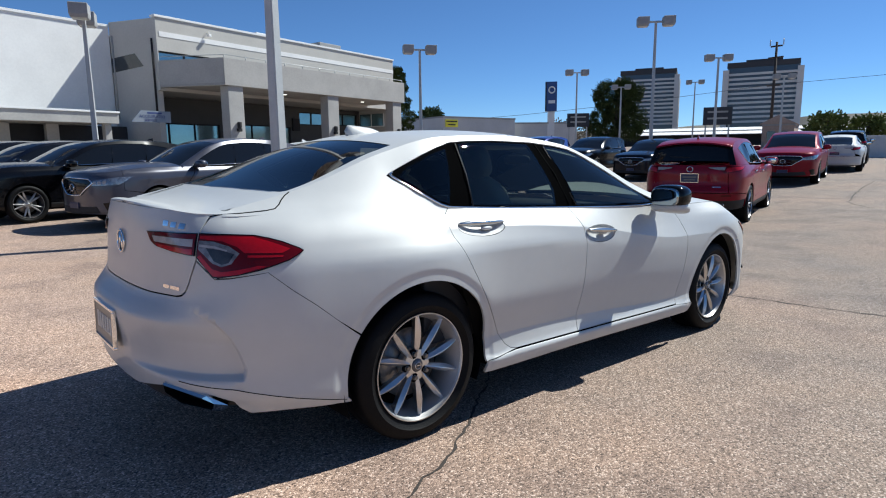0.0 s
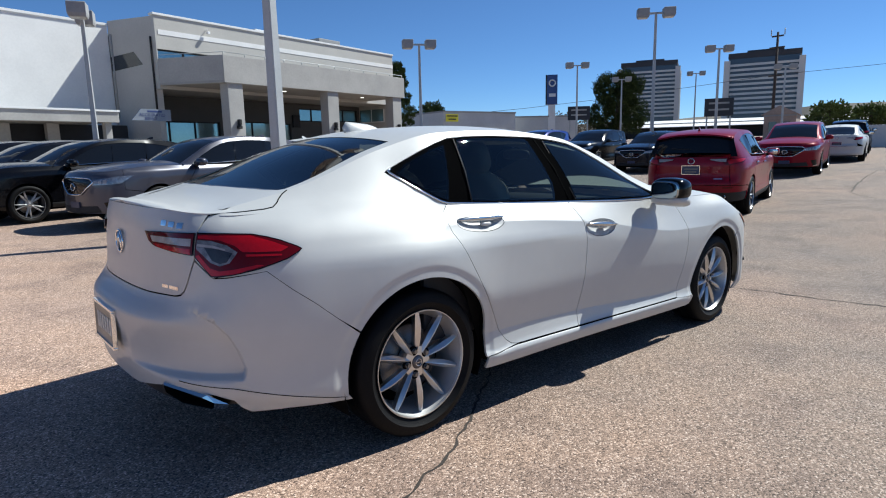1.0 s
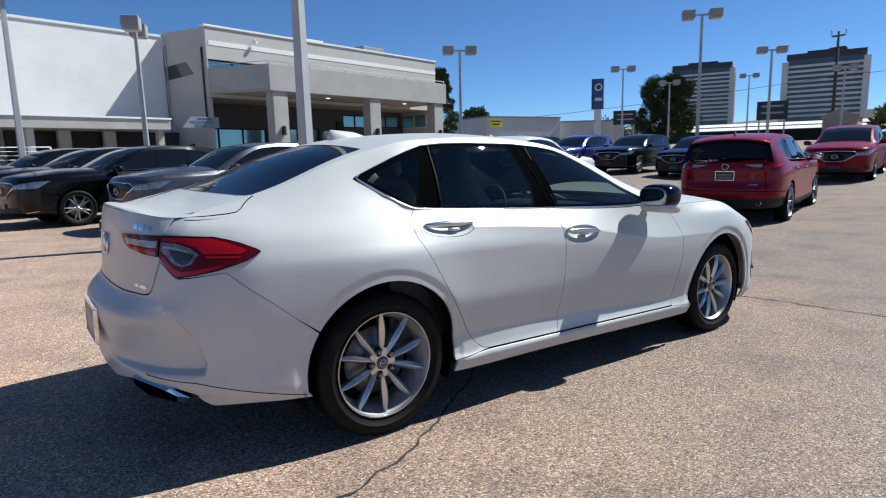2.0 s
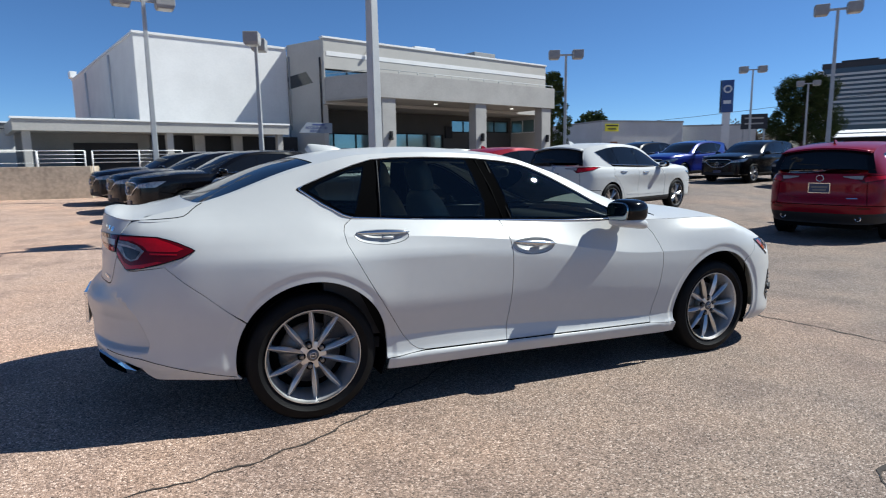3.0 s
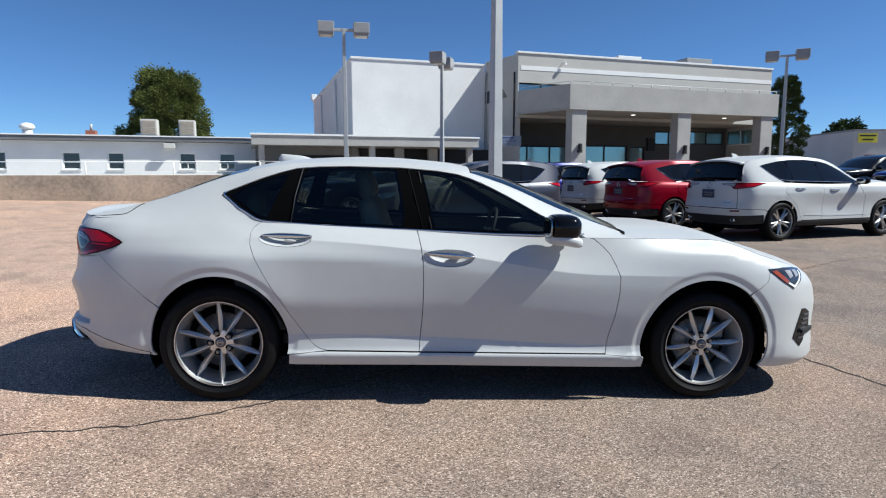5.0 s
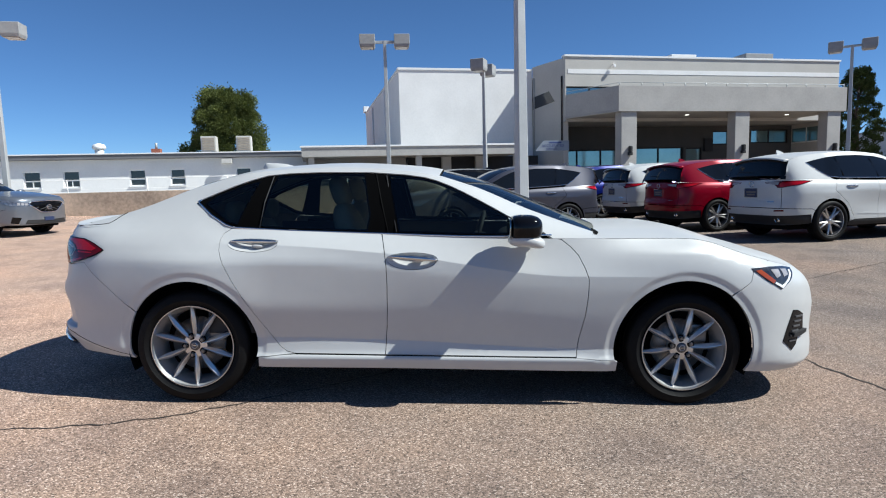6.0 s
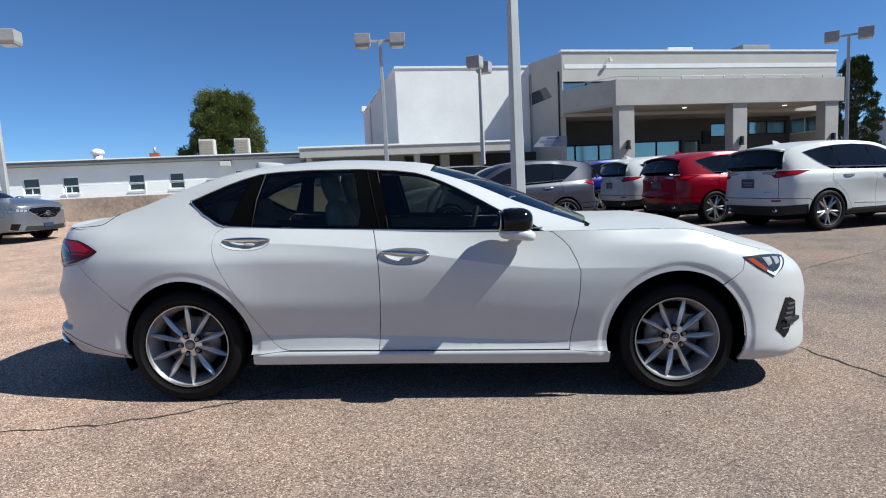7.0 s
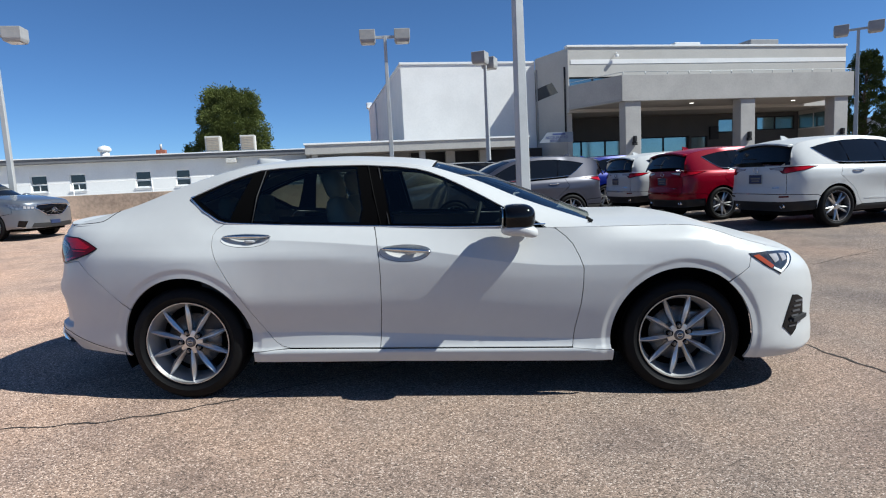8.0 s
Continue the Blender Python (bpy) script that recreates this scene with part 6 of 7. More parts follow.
    if sedan:
        lo = [(0.0, 1.178), (0.26, 1.037), (0.594, 1.021), (1.117, 1.006), (1.83, 0.992), (2.09, 1.0)]
        hi = [(2.03, 1.026), (1.84, 1.109), (1.677, 1.199), (1.508, 1.281), (1.353, 1.332), (1.02, 1.361), (0.71, 1.361), (0.395, 1.34), (0.199, 1.275)]
    else:
        lo = [(-0.40, 1.425), (-0.20, 1.275), (-0.02, 1.165), (0.2, 1.142), (0.6, 1.128), (1.1, 1.115), (1.7, 1.098), (2.05, 1.09)]
        hi = [(1.98, 1.13), (1.75, 1.26), (1.5, 1.385), (1.3, 1.465), (1.1, 1.51), (0.7, 1.54), (0.3, 1.535), (0.05, 1.510), (-0.24, 1.462)]
    rail = [(x, S.rz(x)) for x in np.linspace(-0.80 if sedan else -0.85, 2.26, 26)]
    belt_f = [(x, S.top(sx(x))) for x in np.linspace(2.26, lo[-1][0], 4)]
    belt_r = [(x, S.top(sx(x))) for x in np.linspace(lo[2][0] + 0.1, -0.80 if sedan else -0.85, 10)]
    frame_poly = rail + belt_f + hi + lo[:3] + belt_r
    for dd in both(cut(tag + "frame", S.pane, frame_poly, gap=0.0, lip=0.01, edge_step=0.05)):
        skin_object("side_frame", [dd], body, car)
    pane_fn = lambda u, v, o=0.0: S.pane(u, v, o - 0.008)
    for dd in both(cut(tag + "glass", pane_fn, lo + hi, gap=-0.004, lip=0.0, edge_step=0.08)):
        skin_object("side_window", [dd], PRIVACY_GLASS, car)
    for sign in (1, -1):
        for pts in (((b_x + 0.05, lo[-2][1] + 0.01), (b_x - 0.04, 1.33 if sedan else 1.47)), ((0.30, lo[2][1] - 0.0), (0.22, 1.27 if sedan else 1.50))):
            part("pillar_strip", tube([(p[0], sign * p[1], p[2]) for p in [S.pane(x, z, -0.004) for x, z in pts]], 0.012, 5), GLOSS_BLACK, car)
        part("window_trim", tube([(p[0], sign * p[1], p[2]) for p in [S.pane(x, z, 0.002) for x, z in lo]], 0.007, 5), CHROME, car)
        mz = 1.06 if sedan else 1.13
        mirror = part("door_mirror", ellipsoid(1.95, sign * 1.02, mz, 0.085, 0.12, 0.075, 2.8, 14, 8), GLOSS_BLACK if body is PAINT_WHITE else body, car)
        part("mirror_arm", tube([(1.97, sign * 0.95, mz - 0.05), (2.0, sign * 0.86, mz - 0.06)], 0.03, 6), BLACK_PLASTIC, mirror)
        part("mirror_glass", ellipsoid(1.875, sign * 1.02, mz, 0.012, 0.095, 0.055, 3, 12, 8), CHROME, mirror)
        for x, z in ((0.42, 0.985), (1.30, 0.955)) if not sedan else ((0.40, 0.945), (1.30, 0.885)):
            hp = [Vector(S.flank(sx(x + 0.12 * t), z, 0.022 - 0.02 * abs(t) ** 3)) for t in np.linspace(-1, 1, 7)]
            part("door_handle", tube([(p.x, sign * p.y, p.z) for p in hp], 0.013, 6), body if not rear_clear else CHROME, car)
        # lamps
    zl = 0.92 if sedan else 1.065
    tail = [(S.s_at(y=-0.30), zl + 0.03), (S.s_at(y=-0.33), zl + 0.0), (S.s_at(y=-0.52), zl - 0.02), (S.s_at(y=-0.60), zl - 0.085), (S.s_at(y=-0.66), zl - 0.085), (sx(-0.62), zl - 0.03), (sx(-0.36), zl + 0.035), (sx(-0.55), zl + 0.05), (S.s_at(y=-0.66), zl + 0.045)]
    pale = [(S.s_at(y=-0.315), zl + 0.028), (S.s_at(y=-0.35), zl + 0.004), (S.s_at(y=-0.50), zl - 0.024), (S.s_at(y=-0.60), zl - 0.028), (S.s_at(y=-0.62), zl + 0.034)]
    head = [(sx(3.18), S.top(sx(3.18)) - 0.12), (sx(3.42), 0.80), (S.s_at(y=-0.52, tail=False), 0.79), (S.s_at(y=-0.50, tail=False), 0.875), (sx(3.45), 0.935)]
    for i, dd in enumerate(both(cut(tag + "tail", S.flank, tail, out=0.008, lip=0.02))):
        lamp = skin_object("tail_lamp", [dd], RED_DEEP, car, "red tail lamp with a clear inner half")
        glow = [(S.s_at(y=-0.64), zl - 0.070), (sx(-0.64), zl - 0.022), (sx(-0.42), zl + 0.030), (sx(-0.56), zl + 0.036), (S.s_at(y=-0.665), zl + 0.025), (S.s_at(y=-0.62), zl - 0.01)]
        skin_object("red_lens", [both(cut(tag + "glow", S.flank, glow, out=0.011, lip=0.005, step=0.04))[i]], RED_LENS, lamp)
        skin_object("clear_lens", [both(cut(tag + "pale", S.flank, pale, out=0.011, lip=0.005))[i]], LAMP_PALE, lamp)
    for i, dd in enumerate(both(cut(tag + "head", S.flank, head, out=0.006, lip=0.02))):
        lamp = skin_object("headlamp", [dd], HEAD_LENS, car, "clear slanted headlamp")
        for k in range(3):
            u = S.s_at(y=-0.60 + 0.0 * k, tail=False) - 0.02 - 0.085 * k
            eye = cut((tag, "eye", k), S.flank, [(u, 0.815), (u + 0.06, 0.815), (u + 0.06, 0.865 + 0.006 * k), (u, 0.865 + 0.012 * k)], out=0.009, lip=0.004, step=0.05, gap=0.0)
            skin_object("lamp_cell", [both(eye)[i]], LAMP_PALE, lamp)
        intake = cut(tag + "intake", S.flank, [(end - 0.98, 0.36), (end - 0.80, 0.33), (end - 0.72, 0.50), (end - 0.93, 0.52)], out=0.006, lip=0.01)
        skin_object("fog_recess", [both(intake)[i]], GLOSS_BLACK, car)
        strip_ = cut(tag + "strip", S.flank, [(end - 1.0, 0.345), (end - 0.78, 0.318), (end - 0.78, 0.335), (end - 1.0, 0.36)], out=0.012, lip=0.012)
        skin_object("bumper_strip", [both(strip_)[i]], CHROME, car)
    fx0 = S.flank(end, 0.62)[0]
    half = [(end - 0.56, 0.845), (end - 0.47, 0.905), (end, 0.925), (end, 0.62), (end - 0.24, 0.635)]
    grille = skin_object("grille", both(cut(tag + "grille", S.flank, half, out=0.006, lip=0.02, gap=0.0)), GLOSS_BLACK, car, "black pentagon grille with a bright surround")
    round_ = [S.flank(u, z, 0.01) for u, z in ((end, 0.62), (end - 0.12, 0.625), (end - 0.24, 0.635), (end - 0.40, 0.74), (end - 0.56, 0.845), (end - 0.515, 0.875), (end - 0.47, 0.905), (end - 0.24, 0.918), (end, 0.925))]
    part("grille_surround", tube(round_ + [(x, -y, z) for x, y, z in round_[-2:0:-1]], 0.013, 6, closed=True), CHROME, grille)
    ray_bars = bmesh.new()
    for k in range(-3, 4):
        tube([S.flank(end - abs(0.13 * k), 0.66 if abs(k) < 2 else 0.70 + 0.04 * (abs(k) - 2), 0.009) if k <= 0 else tuple(v * (-1 if i == 1 else 1) for i, v in enumerate(S.flank(end - 0.13 * k, 0.66 if k < 2 else 0.70 + 0.04 * (k - 2), 0.009))), (fx0 + 0.006, 0.03 * -k, 0.78)], 0.006, 4, bm=ray_bars)
    part("grille_bars", ray_bars, VENT_GREY, grille)
    low_grille = skin_object("lower_grille", both(cut(tag + "low", S.flank, [(end - 0.66, 0.33), (end, 0.30), (end, 0.42), (end - 0.60, 0.44)], out=0.006, lip=0.02, gap=0.0)), BLACK_PLASTIC, car)
    part("badge", tube([(fx0 + 0.02, 0.07 * math.cos(a), 0.76 + 0.06 * math.sin(a)) for a in np.linspace(0, math.tau, 14, endpoint=False)], 0.010, 5, closed=True), CHROME, grille)
    part("front_plate", box(fx0 - 0.01, fx0 + 0.02, -0.15, 0.15, 0.40, 0.50, 0.004), plate, car)
    if not sedan:
        # bright strip along the doors' lower edge
        strip_ = cut(tag + "door_strip", S.flank, side([(0.55, 0.475), (1.2, 0.445), (2.2, 0.445), (2.2, 0.465), (1.2, 0.485), (0.75, 0.50)]), out=0.006, lip=0.008, step=0.1)
        for dd in both(strip_):
            skin_object("door_strip", [dd], body, car)
        for i, dd in enumerate(both(cut(tag + "reflector", S.flank, [(S.s_at(y=-0.55), 0.555), (S.s_at(y=-0.72), 0.56), (S.s_at(y=-0.72), 0.595), (S.s_at(y=-0.56), 0.59)], out=0.004, lip=0.004, step=0.05))):
            skin_object("reflector", [dd], RED_DEEP, car)
    # tail dressing
    xr = S.flank(0.001, 0.92)[0]
    part("badge", tube([(xr - 0.012, 0.055 * math.cos(a), 1.055 + 0.05 * math.sin(a) - (0.12 if sedan else 0)) for a in np.linspace(0, math.tau, 16, endpoint=False)], 0.008, 5, closed=True), CHROME, tailgate)
    zp = 0.70 if sedan else 0.895
    p_ob = part("number_plate", box(S.flank(0.001, zp)[0] - 0.022, S.flank(0.001, zp)[0] - 0.004, -0.155, 0.155, zp - 0.078, zp + 0.078, 0.004), plate, tailgate, "dark blue dealer plate with pale bars")
    bars = bmesh.new()
    xb = S.flank(0.001, zp)[0]
    box(xb - 0.025, xb - 0.0215, -0.12, 0.12, zp + 0.0, zp + 0.03, 0, bars)
    box(xb - 0.025, xb - 0.0215, -0.10, 0.10, zp - 0.045, zp - 0.02, 0, bars)
    part("plate_bars", bars, PLATE_GREY, p_ob)
    fb = bmesh.new()
    for y0, y1, z0, z1 in ((-0.162, 0.162, zp + 0.074, zp + 0.084), (-0.162, 0.162, zp - 0.084, zp - 0.074), (-0.162, -0.152, zp - 0.074, zp + 0.074), (0.152, 0.162, zp - 0.074, zp + 0.074)):
        box(xb - 0.028, xb - 0.004, y0, y1, z0, z1, 0, fb)
    part("plate_frame", fb, CHROME, p_ob)
    pb = panel_data(S.flank, [(S.s_at(y=-0.55), 0.725), (S.s_at(y=-0.40), 0.725), (S.s_at(y=-0.40), 0.745), (S.s_at(y=-0.55), 0.745)], step=0.05, out=0.004, lip=0.004) if not sedan else None
    if pb:
        skin_object("model_badge", [pb], CHROME, tailgate)
    if not sedan:
        wiper = tube([S.cabin(7.72, 0.02, 0.02), S.cabin(7.70, 0.25, 0.018), S.cabin(7.66, 0.5, 0.016)], 0.008, 6)
        part("rear_wiper", wiper, BLACK_PLASTIC, tailgate)
        for dd in both(cut(tag + "gate_fold", S.flank, [(0.0, 0.735), (S.s_at(y=-0.5), 0.74), (S.s_at(y=-0.62), 0.80), (S.s_at(y=-0.62), 0.808), (S.s_at(y=-0.5), 0.752), (0.0, 0.747)], out=0.006, lip=0.008, step=0.08)):
            skin_object("gate_fold", [dd], body, tailgate)
    for sign in (1, -1):
        if not sedan:
            ex = revolve([(0.042, -0.08), (0.042, 0.05), (0.036, 0.05), (0.034, -0.06)], 20)
            bmesh.ops.transform(ex, matrix=pose(-0.80, sign * 0.56, 0.405, 0, 0, 90), verts=ex.verts)
            part("exhaust_tip", ex, CHROME, car)
    fin_x = -0.35 if not sedan else 0.2
    zf = 1.60 if not sedan else 1.36
    fin = bmesh.new()
    a = [fin.verts.new(p) for p in ((fin_x - 0.03, 0, zf + 0.085), (fin_x - 0.02, -0.03, zf - 0.02), (fin_x - 0.02, 0.03, zf - 0.02), (fin_x + 0.20, 0, zf + 0.0), (fin_x + 0.06, 0, zf + 0.07))]
    for f in ((0, 1, 2), (0, 4, 1), (1, 4, 3), (0, 2, 4), (2, 3, 4), (1, 3, 2)):
        fin.faces.new([a[i] for i in f])
    bmesh.ops.recalc_face_normals(fin, faces=fin.faces)
    part("roof_aerial", fin, body, car)
    # below
    part("underbody", box(-0.70, 3.45, -0.66, 0.66, 0.22, 0.42), UNDER, car)
    inner = cut(tag + "inner", lambda u, v, o=0.0: S.flank(u, v, o - 0.075), side([(0.46, low + 0.02), (fx - 0.44, low + 0.02), (fx - 0.44, 0.94), (0.30, 0.96)]), gap=0.0, lip=0.0, step=0.12)
    for dd in both(inner):
        skin_object("inner_side", [dd], UNDER, car)
    for cx, cz, r in ((rx, rz_, rr), (fx, fz, fr)):
        for sign in (1, -1):
            well = bmesh.new()
            rings = [[well.verts.new((cx + (r + 0.01) * math.cos(radians(a)), sign * y, cz + (r + 0.01) * math.sin(radians(a)))) for a in range(-20, 201, 12)] for y in (-0.80, -0.60)]
            for k in range(len(rings[0]) - 1):
                well.faces.new((rings[0][k], rings[0][k + 1], rings[1][k + 1], rings[1][k]))
            well.faces.new([well.verts.new(v.co) for v in rings[1]])
            part("wheel_house", well, UNDER, car)
    rw, rim_r = (0.335, 0.235) if sedan else (0.365, 0.268)
    wb = 2.87 if sedan else 2.75
    for x, tn in ((0.0, wheel_turn), (wb, wheel_turn + 23)):
        build_wheel(car, x, -0.81, rw, rw, rim_r, 0.23, 10, tn, False, False, True, alloy)
        build_wheel(car, x, 0.81, rw, rw, rim_r, 0.23, 10, tn + 9, True, False, True, alloy)
    return car


def prism_face(ring, depth):
    """A plate with that outline, depth thick towards +x."""
    bm = bmesh.new()
    a = [bm.verts.new(p) for p in ring]
    b = [bm.verts.new((p[0] + depth, p[1], p[2])) for p in ring]
    n = len(ring)
    bm.faces.new(a), bm.faces.new(list(reversed(b)))
    for i in range(n):
        bm.faces.new((a[i], a[(i + 1) % n], b[(i + 1) % n], b[i]))
    bmesh.ops.recalc_face_normals(bm, faces=bm.faces)
    return bm


def parked_pose(x, y, heading, size=1.0, wb=2.75, drop=0.0):
    """The pose of a car whose rear axle stands over x, y, tilted with the ground under its wheels."""
    h = radians(heading)
    z0, z1 = ground_z(x, y), ground_z(x + wb * math.cos(h), y + wb * math.sin(h))
    pitch = -math.degrees(math.atan2(z1 - z0, wb))
    return pose(x, y, z0 - drop, 0, 0, heading) @ pose(0, 0, 0, 0, pitch, 0) @ Matrix.Diagonal((size, size, size, 1))


PARKED = [
    # name, x, y, heading, size, paint, label
    ("white_suv", 8.04, 7.11, 14.0, 1.024, PAINT_WHITE, "white compact SUV with dark glass parked in a row"),
    ("red_suv", 7.10, 9.42, 14.0, 1.0, PAINT_RED, "bright red compact SUV with dark glass parked between white ones"),
    ("white_suv", 6.75, 11.96, 14.0, 1.0, PAINT_WHITE, "white compact SUV parked beside a red one"),
    ("blue_suv", 5.85, 14.30, 14.0, 1.0, PAINT_BLUE, "bright blue compact SUV parked at the end of the row"),
    ("red_suv", 10.40, 2.74, 13.2, 1.065, PAINT_RED, "metallic red compact SUV standing alone with its tail outwards"),
    ("grey_suv", 3.92, 9.6, 194.0, 1.0, PAINT_GREY, "metallic grey large SUV parked nose out beside a lamp post"),
    ("black_suv", 2.30, 11.97, 194.0, 1.0, PAINT_BLACK, "black SUV with silver wheels parked nose out"),
    ("navy_suv", 1.75, 14.69, 194.0, 1.0, PAINT_NAVY, "dark navy SUV parked nose out near the walkway"),
    ("navy_suv", 1.05, 17.33, 194.0, 0.98, PAINT_NAVY, "dark navy SUV parked beside the walkway"),
    ("silver_suv", -13.5, 12.62, -9.0, 1.08, PAINT_SILVER, "light metallic grey large SUV facing the open lot"),
    ("red_suv", 22.27, 4.77, 192.0, 1.04, PAINT_RED, "metallic red large SUV seen from the front"),
    ("black_suv", 22.68, 13.10, 190.0, 1.03, PAINT_BLACK, "black large SUV with a chrome-edged grille facing out"),
    ("blue_suv", 21.9, 15.75, 190.0, 1.03, PAINT_BLUE, "bright blue SUV facing out beside a black one"),
    ("black_suv", 21.3, 18.4, 190.0, 1.03, PAINT_BLACK, "black SUV at the far end of the facing row"),
    ("navy_suv", 23.2, 10.45, 190.0, 1.03, PAINT_NAVY, "dark blue SUV facing out in the far row"),
    ("navy_suv", 33.01, 6.05, 12.0, 1.03, PAINT_NAVY, "dark SUV parked by the far boundary wall"),
]
for i, (nm, x, y, heading, size, body, label) in enumerate(PARKED):
    build_parked(nm, parked_pose(x, y, heading, size * 0.96), body, label, wheel_turn=11 * i % 36)
build_parked("white_saloon", parked_pose(26.3, 4.65, 12.0, 1.0, 2.87), PAINT_WHITE, "white saloon car seen from behind near a red SUV", sedan=True, low_black=False)


# retaining wall, railing and the low building
def build_retaining():
    bm = bmesh.new()
    box(-42, -2.62, 19.25, 19.55, -0.3, 1.32, 0.02, bm)
    box(-2.9, -2.62, 19.551, 22.5, -0.3, 1.32, 0.02, bm)
    w = part("retaining_wall", bm, RETAIN)
    tagged(w, "weathered tan concrete retaining wall with dark stains", "wall", kind="structure")
    bm = box(-42, -2.95, 19.56, 40, 0.9, 1.25)
    t = part("terrace", bm, CONCRETE)
    tagged(t, "raised concrete terrace behind the retaining wall", "terrace", kind="structure")
    bm = box(-2.61, 14, 19.9, 26.0, 0.0, 0.42)
    t = part("walkway_slab", bm, CONCRETE)
    tagged(t, "pale concrete walkway slab along the hall", "pavement", kind="structure")
    r = thing("railing", Matrix(), "white painted metal railing with three bars on the retaining wall", "railing")
    lines = [[(-30, 19.4), (-4.12, 19.4), 3.4, ((1.44, 0.005), (1.83, 0.010))]]
    full = ((1.44, 0.009), (1.57, 0.009), (1.70, 0.009), (1.83, 0.016))
    lines += [[(-4.10, 19.4), (-2.76, 19.4), 1.4, full], [(-2.55, 19.45), (0.25, 19.97), 1.5, full]]
    for a, b, pitch, bars in lines:
        a, b = Vector((*a, 0)), Vector((*b, 0))
        n = max(1, round((b - a).length / pitch))
        for i in range(n + 1):
            p = a + (b - a) * i / n
            part("post", tube([(p.x, p.y, 1.0), (p.x, p.y, 1.82)], 0.022, 8), TRIM_WHITE, r)
        for z, thick in bars:
            part("bar", tube([(a.x, a.y, z), (b.x, b.y, z)], thick, 8), TRIM_WHITE, r)


def build_low_building():
    b = thing("low_office", SITE, "long low white office block with small windows and flat roof", "building")
    L, x0, y0 = 32.7, -46.0, 4.0
    wins = [(-36.9, -36.1), (-35.1, -34.3), (-32.0, -31.2), (-28.36, -27.56), (-26.5, -25.72), (-23.3, -22.5), (-21.26, -20.5), (-17.85, -17.05), (-15.84, -15.05)]
    holes = [(a - x0, c - x0, 1.62, 2.50) for a, c in wins]
    wall = wall_with_holes(L, 0.9, 3.05, 0.25, holes)
    bmesh.ops.translate(wall, vec=(x0, y0, 0), verts=wall.verts)
    part("front_wall", wall, STUCCO_WHITE, b)
    part("roof_fascia", box(x0 - 0.2, x0 + L + 0.1, y0 - 0.35, y0 + 0.2, 3.055, 3.30, 0.02), FASCIA_GREY, b)
    part("roof_edge", box(x0 - 0.25, x0 + L + 0.12, y0 - 0.40, y0 + 0.25, 3.30, 3.36, 0.01), TRIM_WHITE, b)
    part("roof", box(x0, x0 + L, y0 + 0.26, y0 + 9, 3.2, 3.34), ROOF_GREY, b)
    part("end_wall", box(x0 + L - 0.25, x0 + L, y0 + 0.26, y0 + 9, 0.9, 3.19), STUCCO_WHITE, b)
    part("rear_wall", box(x0, x0 + L - 0.26, y0 + 8.7, y0 + 8.95, 0.9, 3.19), STUCCO_WHITE, b)
    for a, c in wins:
        w = part("window", box(a, c, y0 + 0.12, y0 + 0.14, 1.62, 2.50), GLASS_DARK, b)
        f = bmesh.new()
        for z0, z1 in ((1.62, 1.68), (1.96, 2.01), (2.44, 2.50)):
            box(a, c, y0 + 0.07, y0 + 0.118, z0, z1, 0, f)
        for xx in (a, c - 0.05):
            box(xx, xx + 0.05, y0 + 0.07, y0 + 0.118, 1.68, 2.44, 0, f)
        if a < -25 or a > -18:
            box((a + c) / 2 - 0.02, (a + c) / 2 + 0.02, y0 + 0.08, y0 + 0.117, 1.68, 1.96, 0, f)
        part("window_frame", f, TRIM_WHITE, w)
        part("window_sill", box(a - 0.05, c + 0.05, y0 - 0.06, y0 - 0.002, 1.57, 1.62, 0.005), TRIM_WHITE, w)
    for a in (-18.55, -30.4):
        part("wall_light", box(a, a + 0.55, y0 - 0.45, y0 - 0.004, 2.72, 2.98, 0.03), LAMP_TAN, b)
    for a in (-20.1, -18.1):
        u = thing("roof_cooler", SITE @ pose(a, 7.0, 3.34), "beige evaporative cooler with louvred sides on a flat roof", "air cooler", "roof coolers")
        part("case", box(0, 0.86, 0, 0.86, 0.25, 1.15, 0.03), LAMP_TAN, u)
        part("stand", box(0.05, 0.81, 0.05, 0.81, 0.0, 0.249), POLE_GREY, u)
        for k in range(8):
            part("louvre", box(0.08, 0.78, -0.03, -0.003, 0.32 + 0.095 * k, 0.392 + 0.095 * k, 0.006), COOLER_TAN, u)
    v = thing("roof_vent", SITE @ pose(-25.6, 7.0, 3.34), "white metal turbine vent on a flat roof", "roof vent")
    part("stack", tube([(0, 0, 0), (0, 0, 0.45)], 0.24, 18), TRIM_WHITE, v)
    part("cap", tube([(0, 0, 0.452), (0, 0, 0.52), (0, 0, 0.60), (0, 0, 0.72), (0, 0, 0.80)], [0.30, 0.36, 0.36, 0.30, 0.08], 18), TRIM_WHITE, v)
    c = thing("brick_chimney", SITE @ pose(-23.0, 7.6, 3.34), "small red brick chimney with a metal flue", "chimney")
    part("stack", box(0, 0.5, 0, 0.5, 0, 0.5, 0.01), material("red brick", (0.32, 0.11, 0.07), 0.9, vary=0.25, scale=9, bump=0.3), c)
    part("flue", tube([(0.25, 0.25, 0.502), (0.25, 0.25, 0.85)], 0.07, 10), POLE_GREY, c)


